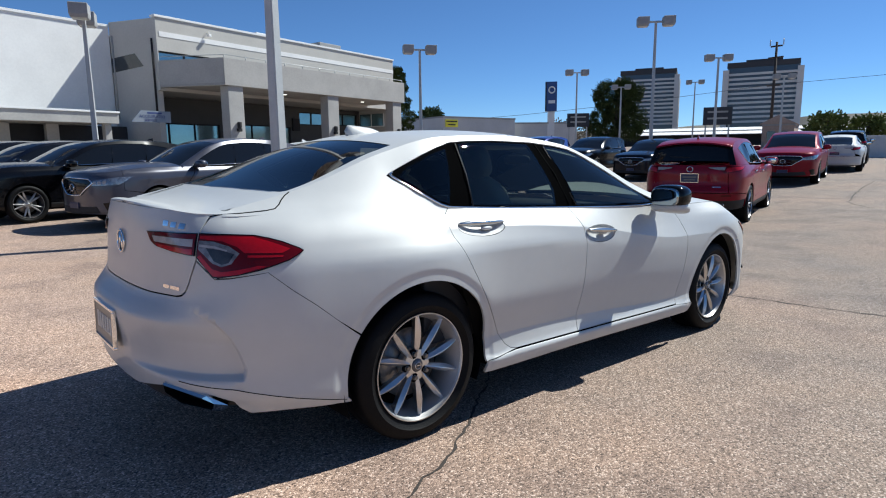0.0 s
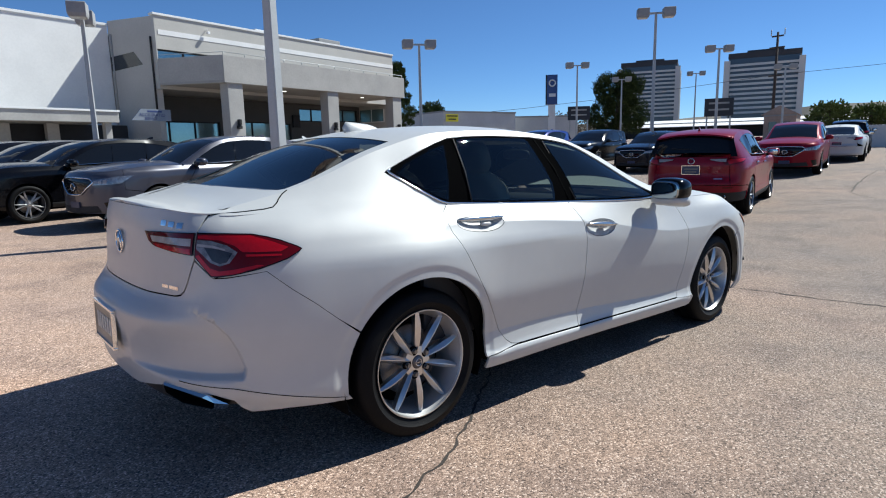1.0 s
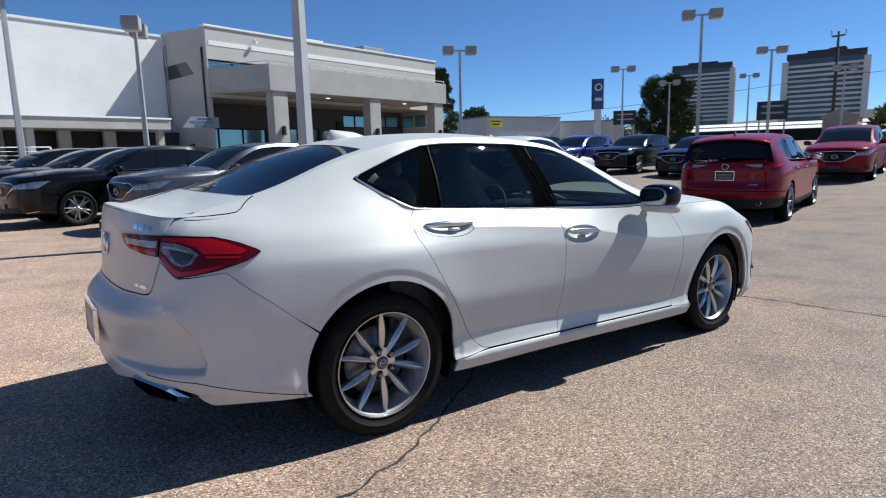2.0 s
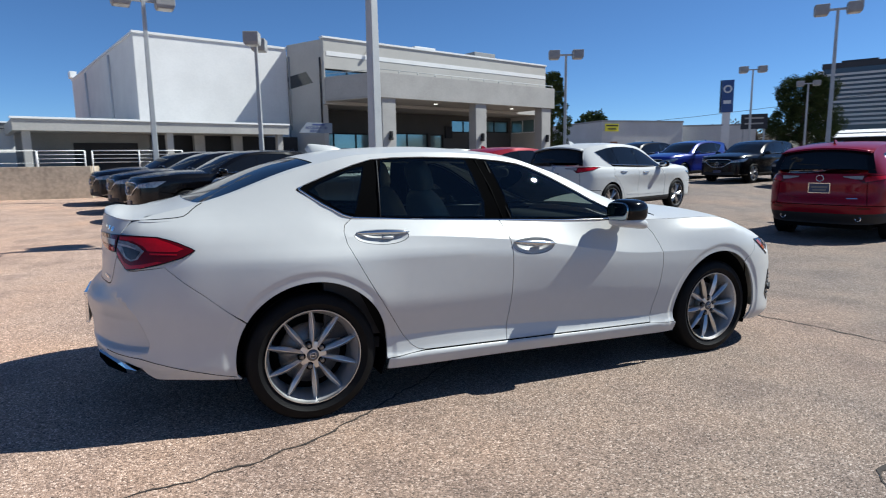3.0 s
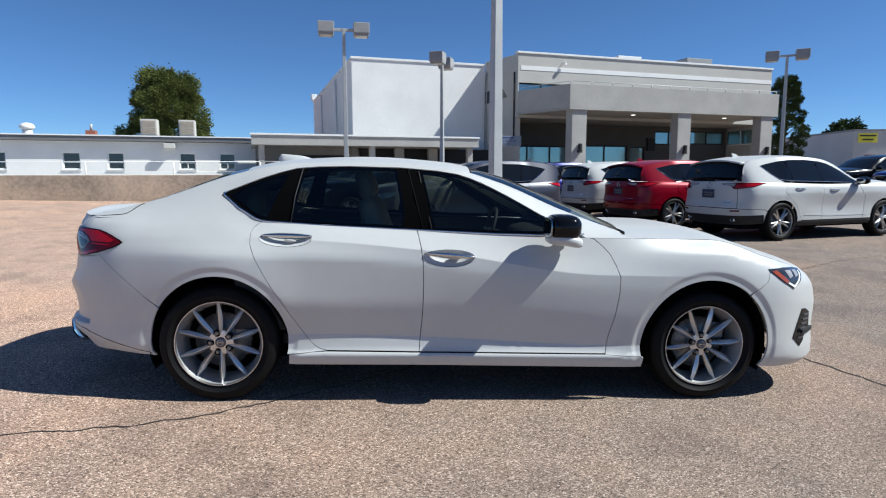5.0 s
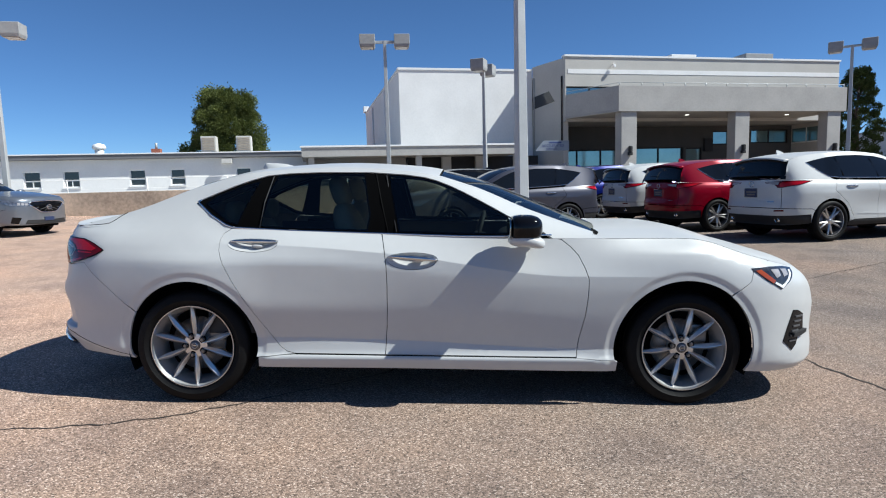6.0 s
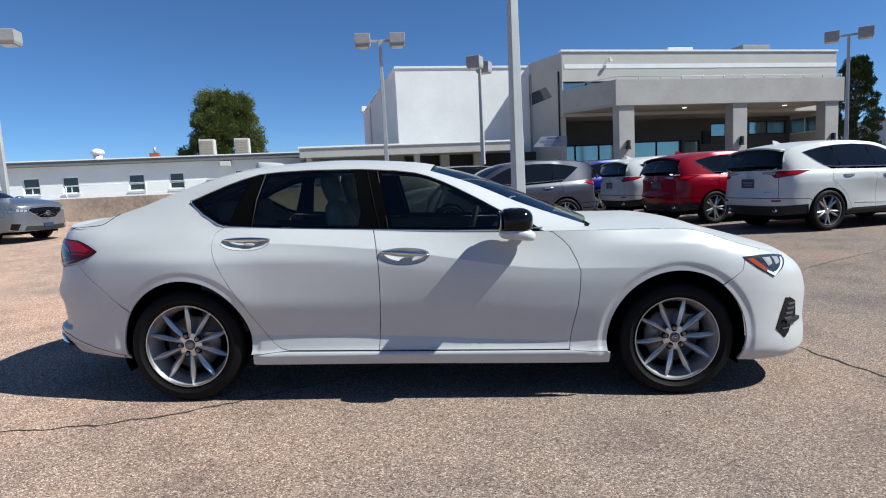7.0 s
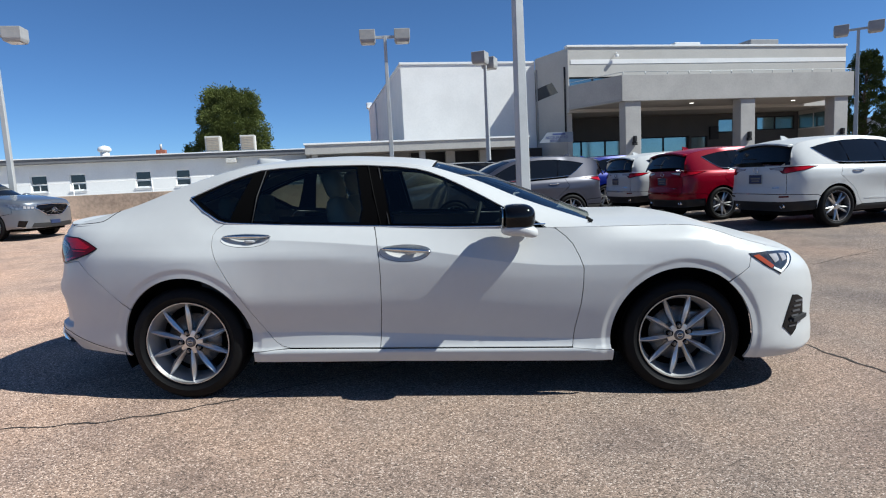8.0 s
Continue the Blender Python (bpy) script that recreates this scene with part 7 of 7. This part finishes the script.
def build_service_sign():
    s = thing("service_sign", SITE @ pose(-2.40, -1.58, 2.84), "slanted pale sign board with blue lettering over the service entrance", "sign")
    part("board", prism_xz([(0.0, 0.0), (1.88, 0.0), (1.88, 0.52), (0.46, 0.52)], 0.08), material("sign board", (0.20, 0.225, 0.27), 0.5, vary=0.08), s)
    ink = material("sign ink", (0.03, 0.05, 0.16), 0.5)
    part("brand_bar", box(0.75, 1.45, -0.008, -0.002, 0.38, 0.46), ink, s)
    for text, x, z, size in (("ACCELERATED", 0.36, 0.20, 0.185), ("SERVICE", 0.60, 0.04, 0.165)):
        cu = bpy.data.curves.new("lettering", "FONT")
        cu.body, cu.size, cu.extrude = text, size, 0.004
        cu.materials.append(ink)
        o = new("lettering", cu)
        o.parent = s
        o.matrix_basis = pose(x, -0.006, z, 90, 0, 0)


def prism_xz(outline, depth):
    bm = bmesh.new()
    a = [bm.verts.new((x, 0, z)) for x, z in outline]
    b = [bm.verts.new((x, depth, z)) for x, z in outline]
    n = len(a)
    bm.faces.new(a), bm.faces.new(list(reversed(b)))
    for i in range(n):
        bm.faces.new((a[i], a[(i + 1) % n], b[(i + 1) % n], b[i]))
    bmesh.ops.recalc_face_normals(bm, faces=bm.faces)
    return bm


build_retaining()
build_low_building()
build_service_sign()


# lamp posts
def lamp_post(x, y, top, turn, heads=2, width=0.085, size=1.0, label="grey steel lamp post with two boxy floodlights"):
    g = ground_z(x, y)
    p = thing("lamp_post", pose(x, y, g, 0, 0, turn), label, "lamp post", "lamp posts")
    h = top - g
    part("base", tube([(0, 0, -0.1), (0, 0, 0.55)], 0.27 * size, 20), CONCRETE, p)
    pole = bmesh.new()
    rings = []
    for z, w in ((0.55, width), (h - 0.05, width * 0.62)):
        rings.append([pole.verts.new((sx_ * w, sy_ * w, z)) for sx_, sy_ in ((-1, -0.8), (-0.8, -1), (0.8, -1), (1, -0.8), (1, 0.8), (0.8, 1), (-0.8, 1), (-1, 0.8))])
    for k in range(8):
        pole.faces.new((rings[0][k], rings[0][(k + 1) % 8], rings[1][(k + 1) % 8], rings[1][k]))
    pole.faces.new(rings[1])
    part("pole", pole, POLE_GREY, p)
    part("flange", box(-0.17, 0.17, -0.17, 0.17, 0.55, 0.58, 0.005), POLE_GREY, p)
    part("cross_arm", box(-0.36 * size, 0.36 * size, -0.04, 0.04, h - 0.14, h - 0.05, 0.01), POLE_GREY, p)
    for sgn in ((-1, 1) if heads == 2 else (1,)):
        cx = sgn * 0.60 * size
        head = bmesh.new()
        w, d, t = 0.27 * size, 0.26 * size, 0.20 * size
        lo = [head.verts.new((cx + a * w * 0.86, c * d * 0.9, h - 0.1 - t)) for a, c in ((-1, -1), (1, -1), (1, 1), (-1, 1))]
        mid = [head.verts.new((cx + a * w, c * d, h - 0.1 - t * 0.5)) for a, c in ((-1, -1), (1, -1), (1, 1), (-1, 1))]
        hi = [head.verts.new((cx + a * w, c * d, h - 0.1 + t * 1.15)) for a, c in ((-1, -1), (1, -1), (1, 1), (-1, 1))]
        for a, c in ((lo, mid), (mid, hi)):
            for k in range(4):
                head.faces.new((a[k], a[(k + 1) % 4], c[(k + 1) % 4], c[k]))
        head.faces.new(list(reversed(lo))), head.faces.new(hi)
        bmesh.ops.recalc_face_normals(head, faces=head.faces)
        bmesh.ops.bevel(head, geom=head.edges[:], offset=0.012, segments=1, affect="EDGES")
        f = part("floodlight", head, LAMP_GREY, p)
        part("lens", box(cx - w * 0.72, cx + w * 0.72, -d * 0.75, d * 0.75, h - 0.1 - t - 0.012, h - 0.1 - t - 0.002), LENS, f)
    return p


lamp_post(2.774, 5.966, 6.1, 20, width=0.10, label="tall tapering grey steel lamp post beside the parked sedan")
lamp_post(-0.62, 17.06, 6.35, 6)
lamp_post(2.95, 19.2, 5.75, 70)
lamp_post(18.78, 21.8, 6.7, -30)
lamp_post(26.02, 12.62, 7.55, -50)
lamp_post(43.19, 29.55, 8.3, -40, size=1.15)
lamp_post(39.5, 15.5, 7.5, -45)
lamp_post(65.97, 29.8, 9.1, -55, size=1.1)
lamp_post(55.1, 16.75, 7.6, -55)
lamp_post(49.3, 28.9, 7.4, -50)
lamp_post(-11.99, 13.73, 6.25, 12, heads=2)



# pylon sign, banners, power pole
def build_pylon():
    p = thing("pylon_sign", pose(61.4, 46.6, ground_z(61.4, 46.6), 0, 0, -50), "tall blue pylon sign with a white emblem on a white mast", "sign")
    z = 9.45 - ground_z(61.4, 46.6)
    part("mast", box(-0.5, 0.4, -0.25, 0.25, 0, z - 2.9, 0.05), TRIM_WHITE, p)
    part("sign_box", box(-0.66, 0.66, -0.4, 0.4, z - 2.9, z + 0.85, 0.06), material("navy sign face", (0.03, 0.07, 0.22), 0.3), p)
    part("sign_edge", box(-0.84, -0.67, -0.42, 0.42, z - 2.9, z + 0.85, 0.03), material("black sign edge", (0.01, 0.012, 0.02), 0.3), p)
    part("emblem", tube([(0.0 + 0.38 * math.cos(a), -0.44, z - 0.2 + 0.38 * math.sin(a)) for a in np.linspace(0, math.tau, 24, endpoint=False)], 0.09, 6, closed=True), TRIM_WHITE, p)
    part("name_bar", box(-0.42, 0.42, -0.44, -0.402, z - 1.9, z - 1.5), TRIM_WHITE, p)


def build_banner(x, y, w, z0, z1, turn):
    b = thing("notice_board", pose(x, y, ground_z(x, y), 0, 0, turn), "dark notice board on two posts beside the lot", "sign", "notice boards")
    g = ground_z(x, y)
    part("board", box(-w / 2, w / 2, -0.06, 0.06, z0 - g, z1 - g, 0.02), material("dark board", (0.012, 0.012, 0.018), 0.4), b)
    for s in (-1, 1):
        part("post", box(s * w * 0.4 - 0.06, s * w * 0.4 + 0.06, 0.065, 0.18, -0.2, z0 - g + 0.5), POLE_GREY, b)
    for k in range(2):
        zz = z0 - g + (z1 - z0) * (0.32 + 0.36 * k)
        part("print_bar", box(-w * 0.35, w * 0.35, -0.075, -0.062, zz, zz + (z1 - z0) * 0.1), SOFFIT, b)


def build_power_pole():
    p = thing("power_pole", pose(83.1, 27.6, ground_z(83, 27)), "dark wooden power pole with crossarms and cables", "utility pole")
    wood = material("dark pole wood", (0.06, 0.045, 0.035), 0.9, vary=0.2, scale=5)
    h = 15.0 - ground_z(83, 27)
    part("pole", tube([(0, 0, -0.2), (0, 0, h)], [0.22, 0.14], 10), wood, p)
    for z, w in ((h - 0.6, 0.7), (h - 2.0, 0.9), (h - 5.5, 0.8)):
        part("crossarm", box(-0.09, 0.09, -w, w, z, z + 0.18), wood, p)
    for dz, dy in ((0.9, -0.8), (0.9, 0.8), (-0.3, 0.0)):
        part("insulator", tube([(0, dy, h - 0.42), (0, dy, h + 0.1 + 0.3 * dz)], 0.06, 6), POLE_GREY, p)
    for y0, z0 in ((0.0, h - 5.3),):
        line = [(4 * k * k * 0.0 + 0.0, y0 - 2.2 * k * 8, z0 + 0.004 * (k * 8) ** 2 - 0.02 * k * 8 - 0.06 * k) for k in range(0, 9)]
        part("cable", tube(line, 0.03, 4), wood, p)
        line = [(-6.5 * k, 8.5 * k, z0 - 1.6 * math.sin(math.pi * k / 8) - 0.55 * k) for k in range(0, 9)]
        part("cable", tube(line, 0.03, 4), wood, p)


build_pylon()
build_banner(47.2, 32.2, 2.1, 3.7, 5.0, -50)
build_banner(48.7, 19.4, 2.2, 3.4, 4.85, -65)
build_power_pole()


# far buildings
def office_tower(x, y, turn, wx, wy, z0, z1, floors, label):
    t = thing("office_tower", pose(x, y, 0, 0, 0, turn), label, "office tower", "office towers")
    conc = material("pale tower concrete", (0.66, 0.64, 0.60), 0.85, vary=0.05, scale=0.2)
    glass = material("dark tower glass", (0.05, 0.065, 0.085), 0.15, spec=0.6)
    crown = material("dark tower crown", (0.05, 0.05, 0.055), 0.7)
    part("core", box(-wx + 0.5, wx - 0.5, -wy + 0.5, wy - 0.5, z0 - 8, z1 - 0.5), glass, t)
    step = (z1 - z0 - 2.5) / floors
    for i in range(floors):
        z = z0 + step * i
        part("spandrel", box(-wx, wx, -wy, wy, z, z + step * 0.46), conc, t)
    for sx_ in (-1, 1):
        for sy_ in (-1, 1):
            part("corner_pier", box(sx_ * wx - 0.9, sx_ * wx + 0.9, sy_ * wy - 0.9, sy_ * wy + 0.9, z0 - 8, z1 - 2.2), conc, t)
    part("crown", box(-wx + 0.2, wx - 0.2, -wy + 0.2, wy - 0.2, z1 - 1.5, z1 + 0.2), crown, t)
    part("plant_room", box(-wx * 0.35, wx * 0.5, -wy * 0.5, wy * 0.5, z1 + 0.2, z1 + 1.5), crown, t)


office_tower(222.0, 124.0, 26.0, 9.0, 10.5, 11.5, 32.2, 12, "distant pale office tower with dark window bands")
office_tower(218.0, 79.5, 18.0, 9.0, 10.8, 10.5, 30.0, 11, "distant grey office tower with dark window bands and rooftop plant")


def far_block(name, outline, z0, z1, mat, label, category="building"):
    b = thing(name, Matrix(), label, category)
    part("wall", prism(outline, z0, z1), mat, b)
    cx, cy = sum(p[0] for p in outline) / len(outline), sum(p[1] for p in outline) / len(outline)
    part("roof_edge", prism([(cx + (x - cx) * 1.01, cy + (y - cy) * 1.01) for x, y in outline], z1, z1 + 0.18), ROOF_GREY, b)
    return b


GREY_BLOCK = material("pale grey block wall", (0.58, 0.58, 0.57), 0.9, vary=0.07, scale=0.5)
TAN_BRICK = material("tan brick building", (0.36, 0.27, 0.22), 0.9, vary=0.12)
w = far_block("storage_building", [(44.9, 49.4), (55.8, 47.97), (57.9, 63.8), (47.0, 65.2)], 0.5, 5.4, GREY_BLOCK, "pale grey flat-roofed block building with a yellow sign")
d = Vector((10.9, -1.43, 0)).normalized()
ang = math.degrees(math.atan2(d.y, d.x))
sg = part("yellow_sign", box(0.35, 2.1, -0.08, -0.004, 4.35, 5.2), material("yellow sign", (0.86, 0.78, 0.06), 0.6), w)
sg.matrix_basis = pose(44.9, 49.4, 0, 0, 0, ang)
for x0, x1, z0, z1 in ((0.45, 2.0, 4.92, 5.06), (0.7, 1.75, 4.55, 4.68)):
    o = part("sign_bar", box(x0, x1, -0.10, -0.082, z0, z1), material("sign ink black", (0.02, 0.02, 0.02), 0.6), sg)
o = part("door", box(1.1, 2.0, -0.06, -0.004, 1.2, 3.2), material("brown door", (0.20, 0.09, 0.05), 0.6), w)
o.matrix_basis = pose(44.9, 49.4, 0, 0, 0, ang)
o = part("door", box(4.4, 5.2, -0.06, -0.004, 1.2, 3.3), TRIM_WHITE, w)
o.matrix_basis = pose(44.9, 49.4, 0, 0, 0, ang)
far_block("workshop_building", [(57.5, 49.5), (64.0, 44.5), (76, 58), (66, 64)], 0.5, 5.0, GREY_BLOCK, "grey flat-roofed workshop behind the storage building")
house = far_block("brown_building", [(68.2, 23.1), (69.1, 20.2), (76, 22), (75, 25.2)], 1.0, 3.9, TAN_BRICK, "small tan brick house with a low gable beyond the lot")
ridge = bmesh.new()
lower_l, lower_r, back_r, back_l = (Vector((x, y, 4.085)) for x, y in ((68.0, 23.35), (68.95, 19.95), (76.2, 21.9), (75.2, 25.5)))
top_f, top_b = (lower_l + lower_r) / 2 + Vector((0, 0, 0.95)), (back_l + back_r) / 2 + Vector((0, 0, 0.95))
vs_ = [ridge.verts.new(v) for v in (lower_l, lower_r, back_r, back_l, top_f, top_b)]
for f in ((0, 1, 4), (1, 2, 5, 4), (2, 3, 5), (3, 0, 4, 5), (3, 2, 1, 0)):
    ridge.faces.new([vs_[k] for k in f])
bmesh.ops.recalc_face_normals(ridge, faces=ridge.faces)
part("gable_roof", ridge, TAN_BRICK, house)
way_ = Vector((0.9, -2.9, 0)).normalized()
for at in (0.5, 1.75):
    o = part("window", box(at, at + 0.75, -0.06, -0.004, 2.3, 3.3), GLASS_DARK, house)
    o.matrix_basis = pose(68.2, 23.1, 0, 0, 0, math.degrees(math.atan2(way_.y, way_.x)))
b = thing("carport", Matrix(), "long low carports with bright white sloping roofs", "building")
deck_dir = Vector((110.3 - 100.5, 38.0 - 59.5, 0)).normalized()
deck_turn = math.degrees(math.atan2(deck_dir.y, deck_dir.x))
for z, back_ in ((4.45, 0.0), (5.2, 3.0)):
    o = part("canopy_roof", box(0, 46, -1.1, 1.1, -0.05, 0.05), TRIM_WHITE, b)
    o.matrix_basis = pose(99.5, 60.5, 0, 0, 0, deck_turn) @ pose(0, back_, z, 14, 0, 0)
# a near-black slab and block give the shade beneath the roofs by colour
o = part("under_roof_shade", box(0, 46, 1.2, 1.7, 2.0, 4.6), DARK, b)
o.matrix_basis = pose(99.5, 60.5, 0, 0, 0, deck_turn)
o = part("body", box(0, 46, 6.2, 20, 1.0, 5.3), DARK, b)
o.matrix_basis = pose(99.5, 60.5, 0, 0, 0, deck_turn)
bw = part("boundary_wall", box(0, 26, -0.15, 0.15, -0.5, 1.35, 0.02), GREY_BLOCK)
bw.matrix_world = pose(42.4, 9.5, ground_z(42, 6), 0, 0, -88)
tagged(bw, "pale block boundary wall at the end of the lot", "wall", kind="structure")


# trees
LEAF = material("dark conifer needles", (0.068, 0.090, 0.032), 0.8, vary=0.45, scale=1.2, spec=0.1)
LEAF_OLIVE = material("olive foliage", (0.15, 0.175, 0.055), 0.8, vary=0.4, scale=1.2, spec=0.1)
TWIG = material("bare brown twigs", (0.13, 0.10, 0.075), 0.9, vary=0.25, scale=3)
BARK = material("rough grey brown bark", (0.10, 0.075, 0.055), 0.95, vary=0.3, scale=4, bump=0.6, bump_scale=20)


def build_tree(x, y, z0, z1, r, seed, mat=LEAF, clumps=70, leaves=46, leaf=0.20, low=0.12, shape=1.0, label="dense dark green pine tree with a rounded uneven crown", base=None):
    rng = random.Random(seed)
    g = ground_z(x, y) if base is None else base
    t = thing("tree", pose(x, y, g), label, "tree", "trees")
    h = z1 - g
    crown0 = z0 - g
    trunk = tube([(0.0, 0.0, -0.3), (0.03 * r, 0.02 * r, h * 0.3), (-0.02 * r, 0.04 * r, h * 0.6), (0.0, 0.0, h * 0.92)], [0.10 * r + 0.1, 0.08 * r + 0.06, 0.05 * r + 0.03, 0.02], 10)
    limbs = bmesh.new()
    centres = []
    for i in range(clumps):
        u = (i + rng.random()) / clumps
        a = i * 2.399963 + rng.uniform(-0.5, 0.5)
        v = low + (1 - low) * u
        z = crown0 + (h - crown0) * (0.02 + 0.93 * u)
        uneven = 1 + 0.30 * noise.noise((2.1 * math.cos(a) + seed, 2.1 * math.sin(a), 3.0 * u)) + 0.16 * noise.noise((6 * math.cos(a), 6 * math.sin(a) + seed, 9 * u))
        dome = min(1.0, (0.12 + v) / 0.42) ** 0.5 if v < 0.30 else max(0.02, 1 - ((v - 0.30) / 0.72) ** 2) ** (0.40 * shape)
        ring = r * dome * uneven * (rng.uniform(0.78, 1.02) if i % 4 else rng.uniform(0.25, 0.7))
        centres.append((ring * math.cos(a) * 0.88, ring * math.sin(a) * 0.88, z, a))
        if i % 2 == 0:
            tube([(0, 0, max(0.4, z - 0.35 * ring - 0.2)), (ring * 0.4 * math.cos(a), ring * 0.4 * math.sin(a), z - 0.12 * ring), (ring * 0.86 * math.cos(a), ring * 0.86 * math.sin(a), z)], [0.05 + 0.012 * r, 0.03, 0.010], 5, bm=limbs)
    part("trunk", trunk, BARK, t)
    part("limbs", limbs, BARK, t)
    verts, faces = [], []
    for cx, cy, cz, a0 in centres:
        size = r * rng.uniform(0.16, 0.27)
        out_ = Vector((math.cos(a0), math.sin(a0), 0.35))
        for k in range(leaves):
            d = Vector((rng.gauss(0, 1), rng.gauss(0, 1), rng.gauss(0, 0.6)))
            d = d.normalized() * size * rng.uniform(0.1, 1.0) ** 0.5
            if rng.random() < 0.05:
                d = d * 1.12 + out_ * size * 0.25
            p = Vector((cx, cy, cz)) + d
            # a tuft of needles pointing outwards and up
            way = (d.normalized() * 0.7 + out_ * 0.5 + Vector((rng.gauss(0, 0.45), rng.gauss(0, 0.45), 0.3 + rng.gauss(0, 0.35)))).normalized()
            a = way.orthogonal().normalized()
            a = Matrix.Rotation(rng.uniform(0, 6.28), 3, way) @ a
            b = way.cross(a)
            s = leaf * rng.uniform(0.7, 1.6)
            q = len(verts)
            verts += [p, p + way * s * 0.9 + a * s * 0.34, p + way * s * 0.75 + b * s * 0.34, p + way * s * 1.15, p + way * s * 0.8 - a * s * 0.30, p + way * s * 0.7 - b * s * 0.30]
            faces += [(q, q + 1, q + 2), (q, q + 2, q + 3), (q, q + 3, q + 4), (q, q + 4, q + 5)]
    me = bpy.data.meshes.new("crown")
    me.from_pydata(verts, [], faces)
    me.materials.append(mat)
    o = new("crown", me)
    o.parent = t
    return t


build_tree(-14.2, 38.0, 2.0, 8.35, 2.75, 1, clumps=110, leaves=620, leaf=0.095, mat=LEAF_OLIVE, label="tall rounded pine tree standing behind the low office")
build_tree(57.8, 34.5, 2.6, 9.1, 3.2, 2, clumps=85, leaves=420, leaf=0.12, shape=0.8)
build_tree(35.2, 45.6, 2.0, 10.0, 1.7, 3, clumps=80, leaves=340, leaf=0.10, label="dark pine tree beside the showroom")
build_tree(59.3, 68.2, 5.0, 8.1, 2.6, 4, clumps=50, leaves=40, leaf=0.3, label="far evergreen tree behind the storage building")
build_tree(104.0, 27.0, 2.5, 6.6, 3.4, 5, clumps=50, leaves=36, leaf=0.4, mat=LEAF_OLIVE, label="far olive green tree beyond the lot")
build_tree(110.0, 23.0, 2.5, 6.2, 3.4, 6, clumps=50, leaves=36, leaf=0.4, mat=LEAF_OLIVE, label="far olive green tree beyond the lot")
build_tree(75.0, 8.5, 1.8, 6.8, 3.2, 7, clumps=60, leaves=40, leaf=0.36, label="dark evergreen tree beyond the boundary wall")
build_tree(78.0, 5.0, 1.8, 6.2, 3.0, 8, clumps=60, leaves=40, leaf=0.36, label="dark evergreen tree beyond the boundary wall")
for i in range(4):
    u = i / 8
    build_tree(66 + 14 * u, 52 - 14 * u, 2.4, 5.2 + 1.3 * ((i * 37) % 5) / 5, 2.2, 20 + i, clumps=26, leaves=14, leaf=0.26, mat=TWIG, low=0.1, label="leafless brown tree with fine twigs")


# distance: low hills and tree line
def build_hills():
    rng = random.Random(5)
    bm = bmesh.new()
    n = 160
    low, top = [], []
    for i in range(n + 1):
        a = radians(-40 + 150 * i / n)
        d = 900 + 60 * math.sin(i * 0.3)
        z = 44 + 10 * noise.noise((i * 0.06, 0, 0)) + 5 * noise.noise((i * 0.27, 3, 0)) + 1.6 * noise.noise((i * 1.3, 7, 0))
        if i > 70:
            z *= max(0.25, 1 - (i - 70) / 60)
        low.append(bm.verts.new((d * math.cos(a), d * math.sin(a), -5)))
        top.append(bm.verts.new(((d + 120) * math.cos(a), (d + 120) * math.sin(a), z)))
    for i in range(n):
        bm.faces.new((low[i], low[i + 1], top[i + 1], top[i]))
    ob = part("hills_backdrop", bm, material("far brown green hills", (0.13, 0.12, 0.10), 0.95, vary=0.35, scale=0.02))
    tagged(ob, "distant low brown hills with scattered trees", "hills", kind="structure")


build_hills()


# cracks in the asphalt
def crack(points, width, seed, name="pavement_crack"):
    """A jagged open crack along a rough line of points."""
    rng = random.Random(seed)
    line = []
    for (x0, y0), (x1, y1) in zip(points, points[1:]):
        d = math.hypot(x1 - x0, y1 - y0)
        n = max(2, int(d / 0.045))
        for i in range(n):
            u = i / n
            line.append(Vector((x0 + (x1 - x0) * u, y0 + (y1 - y0) * u, 0)))
    line.append(Vector((*points[-1], 0)))
    bm = bmesh.new()
    prev = None
    drift = 0.0
    for i, p in enumerate(line):
        q = line[min(i + 1, len(line) - 1)] - line[max(i - 1, 0)]
        side = Vector((-q.y, q.x, 0)).normalized()
        drift = drift * 0.8 + rng.gauss(0, 0.010)
        c = p + side * drift
        w = width * max(0.2, rng.uniform(0.4, 1.5)) * min(1, (i + 1) / 6, (len(line) - i) / 6)
        a, b = c + side * w / 2, c - side * w / 2
        pair = [bm.verts.new((v.x, v.y, ground_z(v.x, v.y) + 0.0035)) for v in (a, b)]
        if prev:
            bm.faces.new((prev[0], prev[1], pair[1], pair[0]))
        prev = pair
    bmesh.ops.recalc_face_normals(bm, faces=bm.faces)
    ob = part(name, bm, CRACK)
    tagged(ob, "dark jagged crack across the worn asphalt", "crack", kind="structure")


crack([(1.4, 0.0), (0.75, -0.55), (0.43, -0.80), (0.05, -1.04), (-0.28, -1.22), (-0.99, -1.33), (-2.2, -1.5)], 0.011, 1)
crack([(3.2, 2.5), (3.8, 1.0), (4.10, 0.04), (4.27, -0.61), (4.44, -1.66), (4.7, -3.2)], 0.02, 2)
crack([(2.0, -2.52), (2.12, -2.42), (2.44, -2.41), (2.9, -2.6), (3.5, -2.7)], 0.026, 3)
crack([(2.06, -2.43), (2.0, -2.9), (2.2, -3.6)], 0.022, 4)
crack([(13.2, 0.4), (14.5, 1.15), (16.28, 1.49), (18.99, 1.92), (21.3, 2.17), (22.6, 1.6)], 0.03, 5)
crack([(6.0, 3.2), (9.0, 4.6), (13.0, 5.2), (17.0, 6.6)], 0.012, 6)
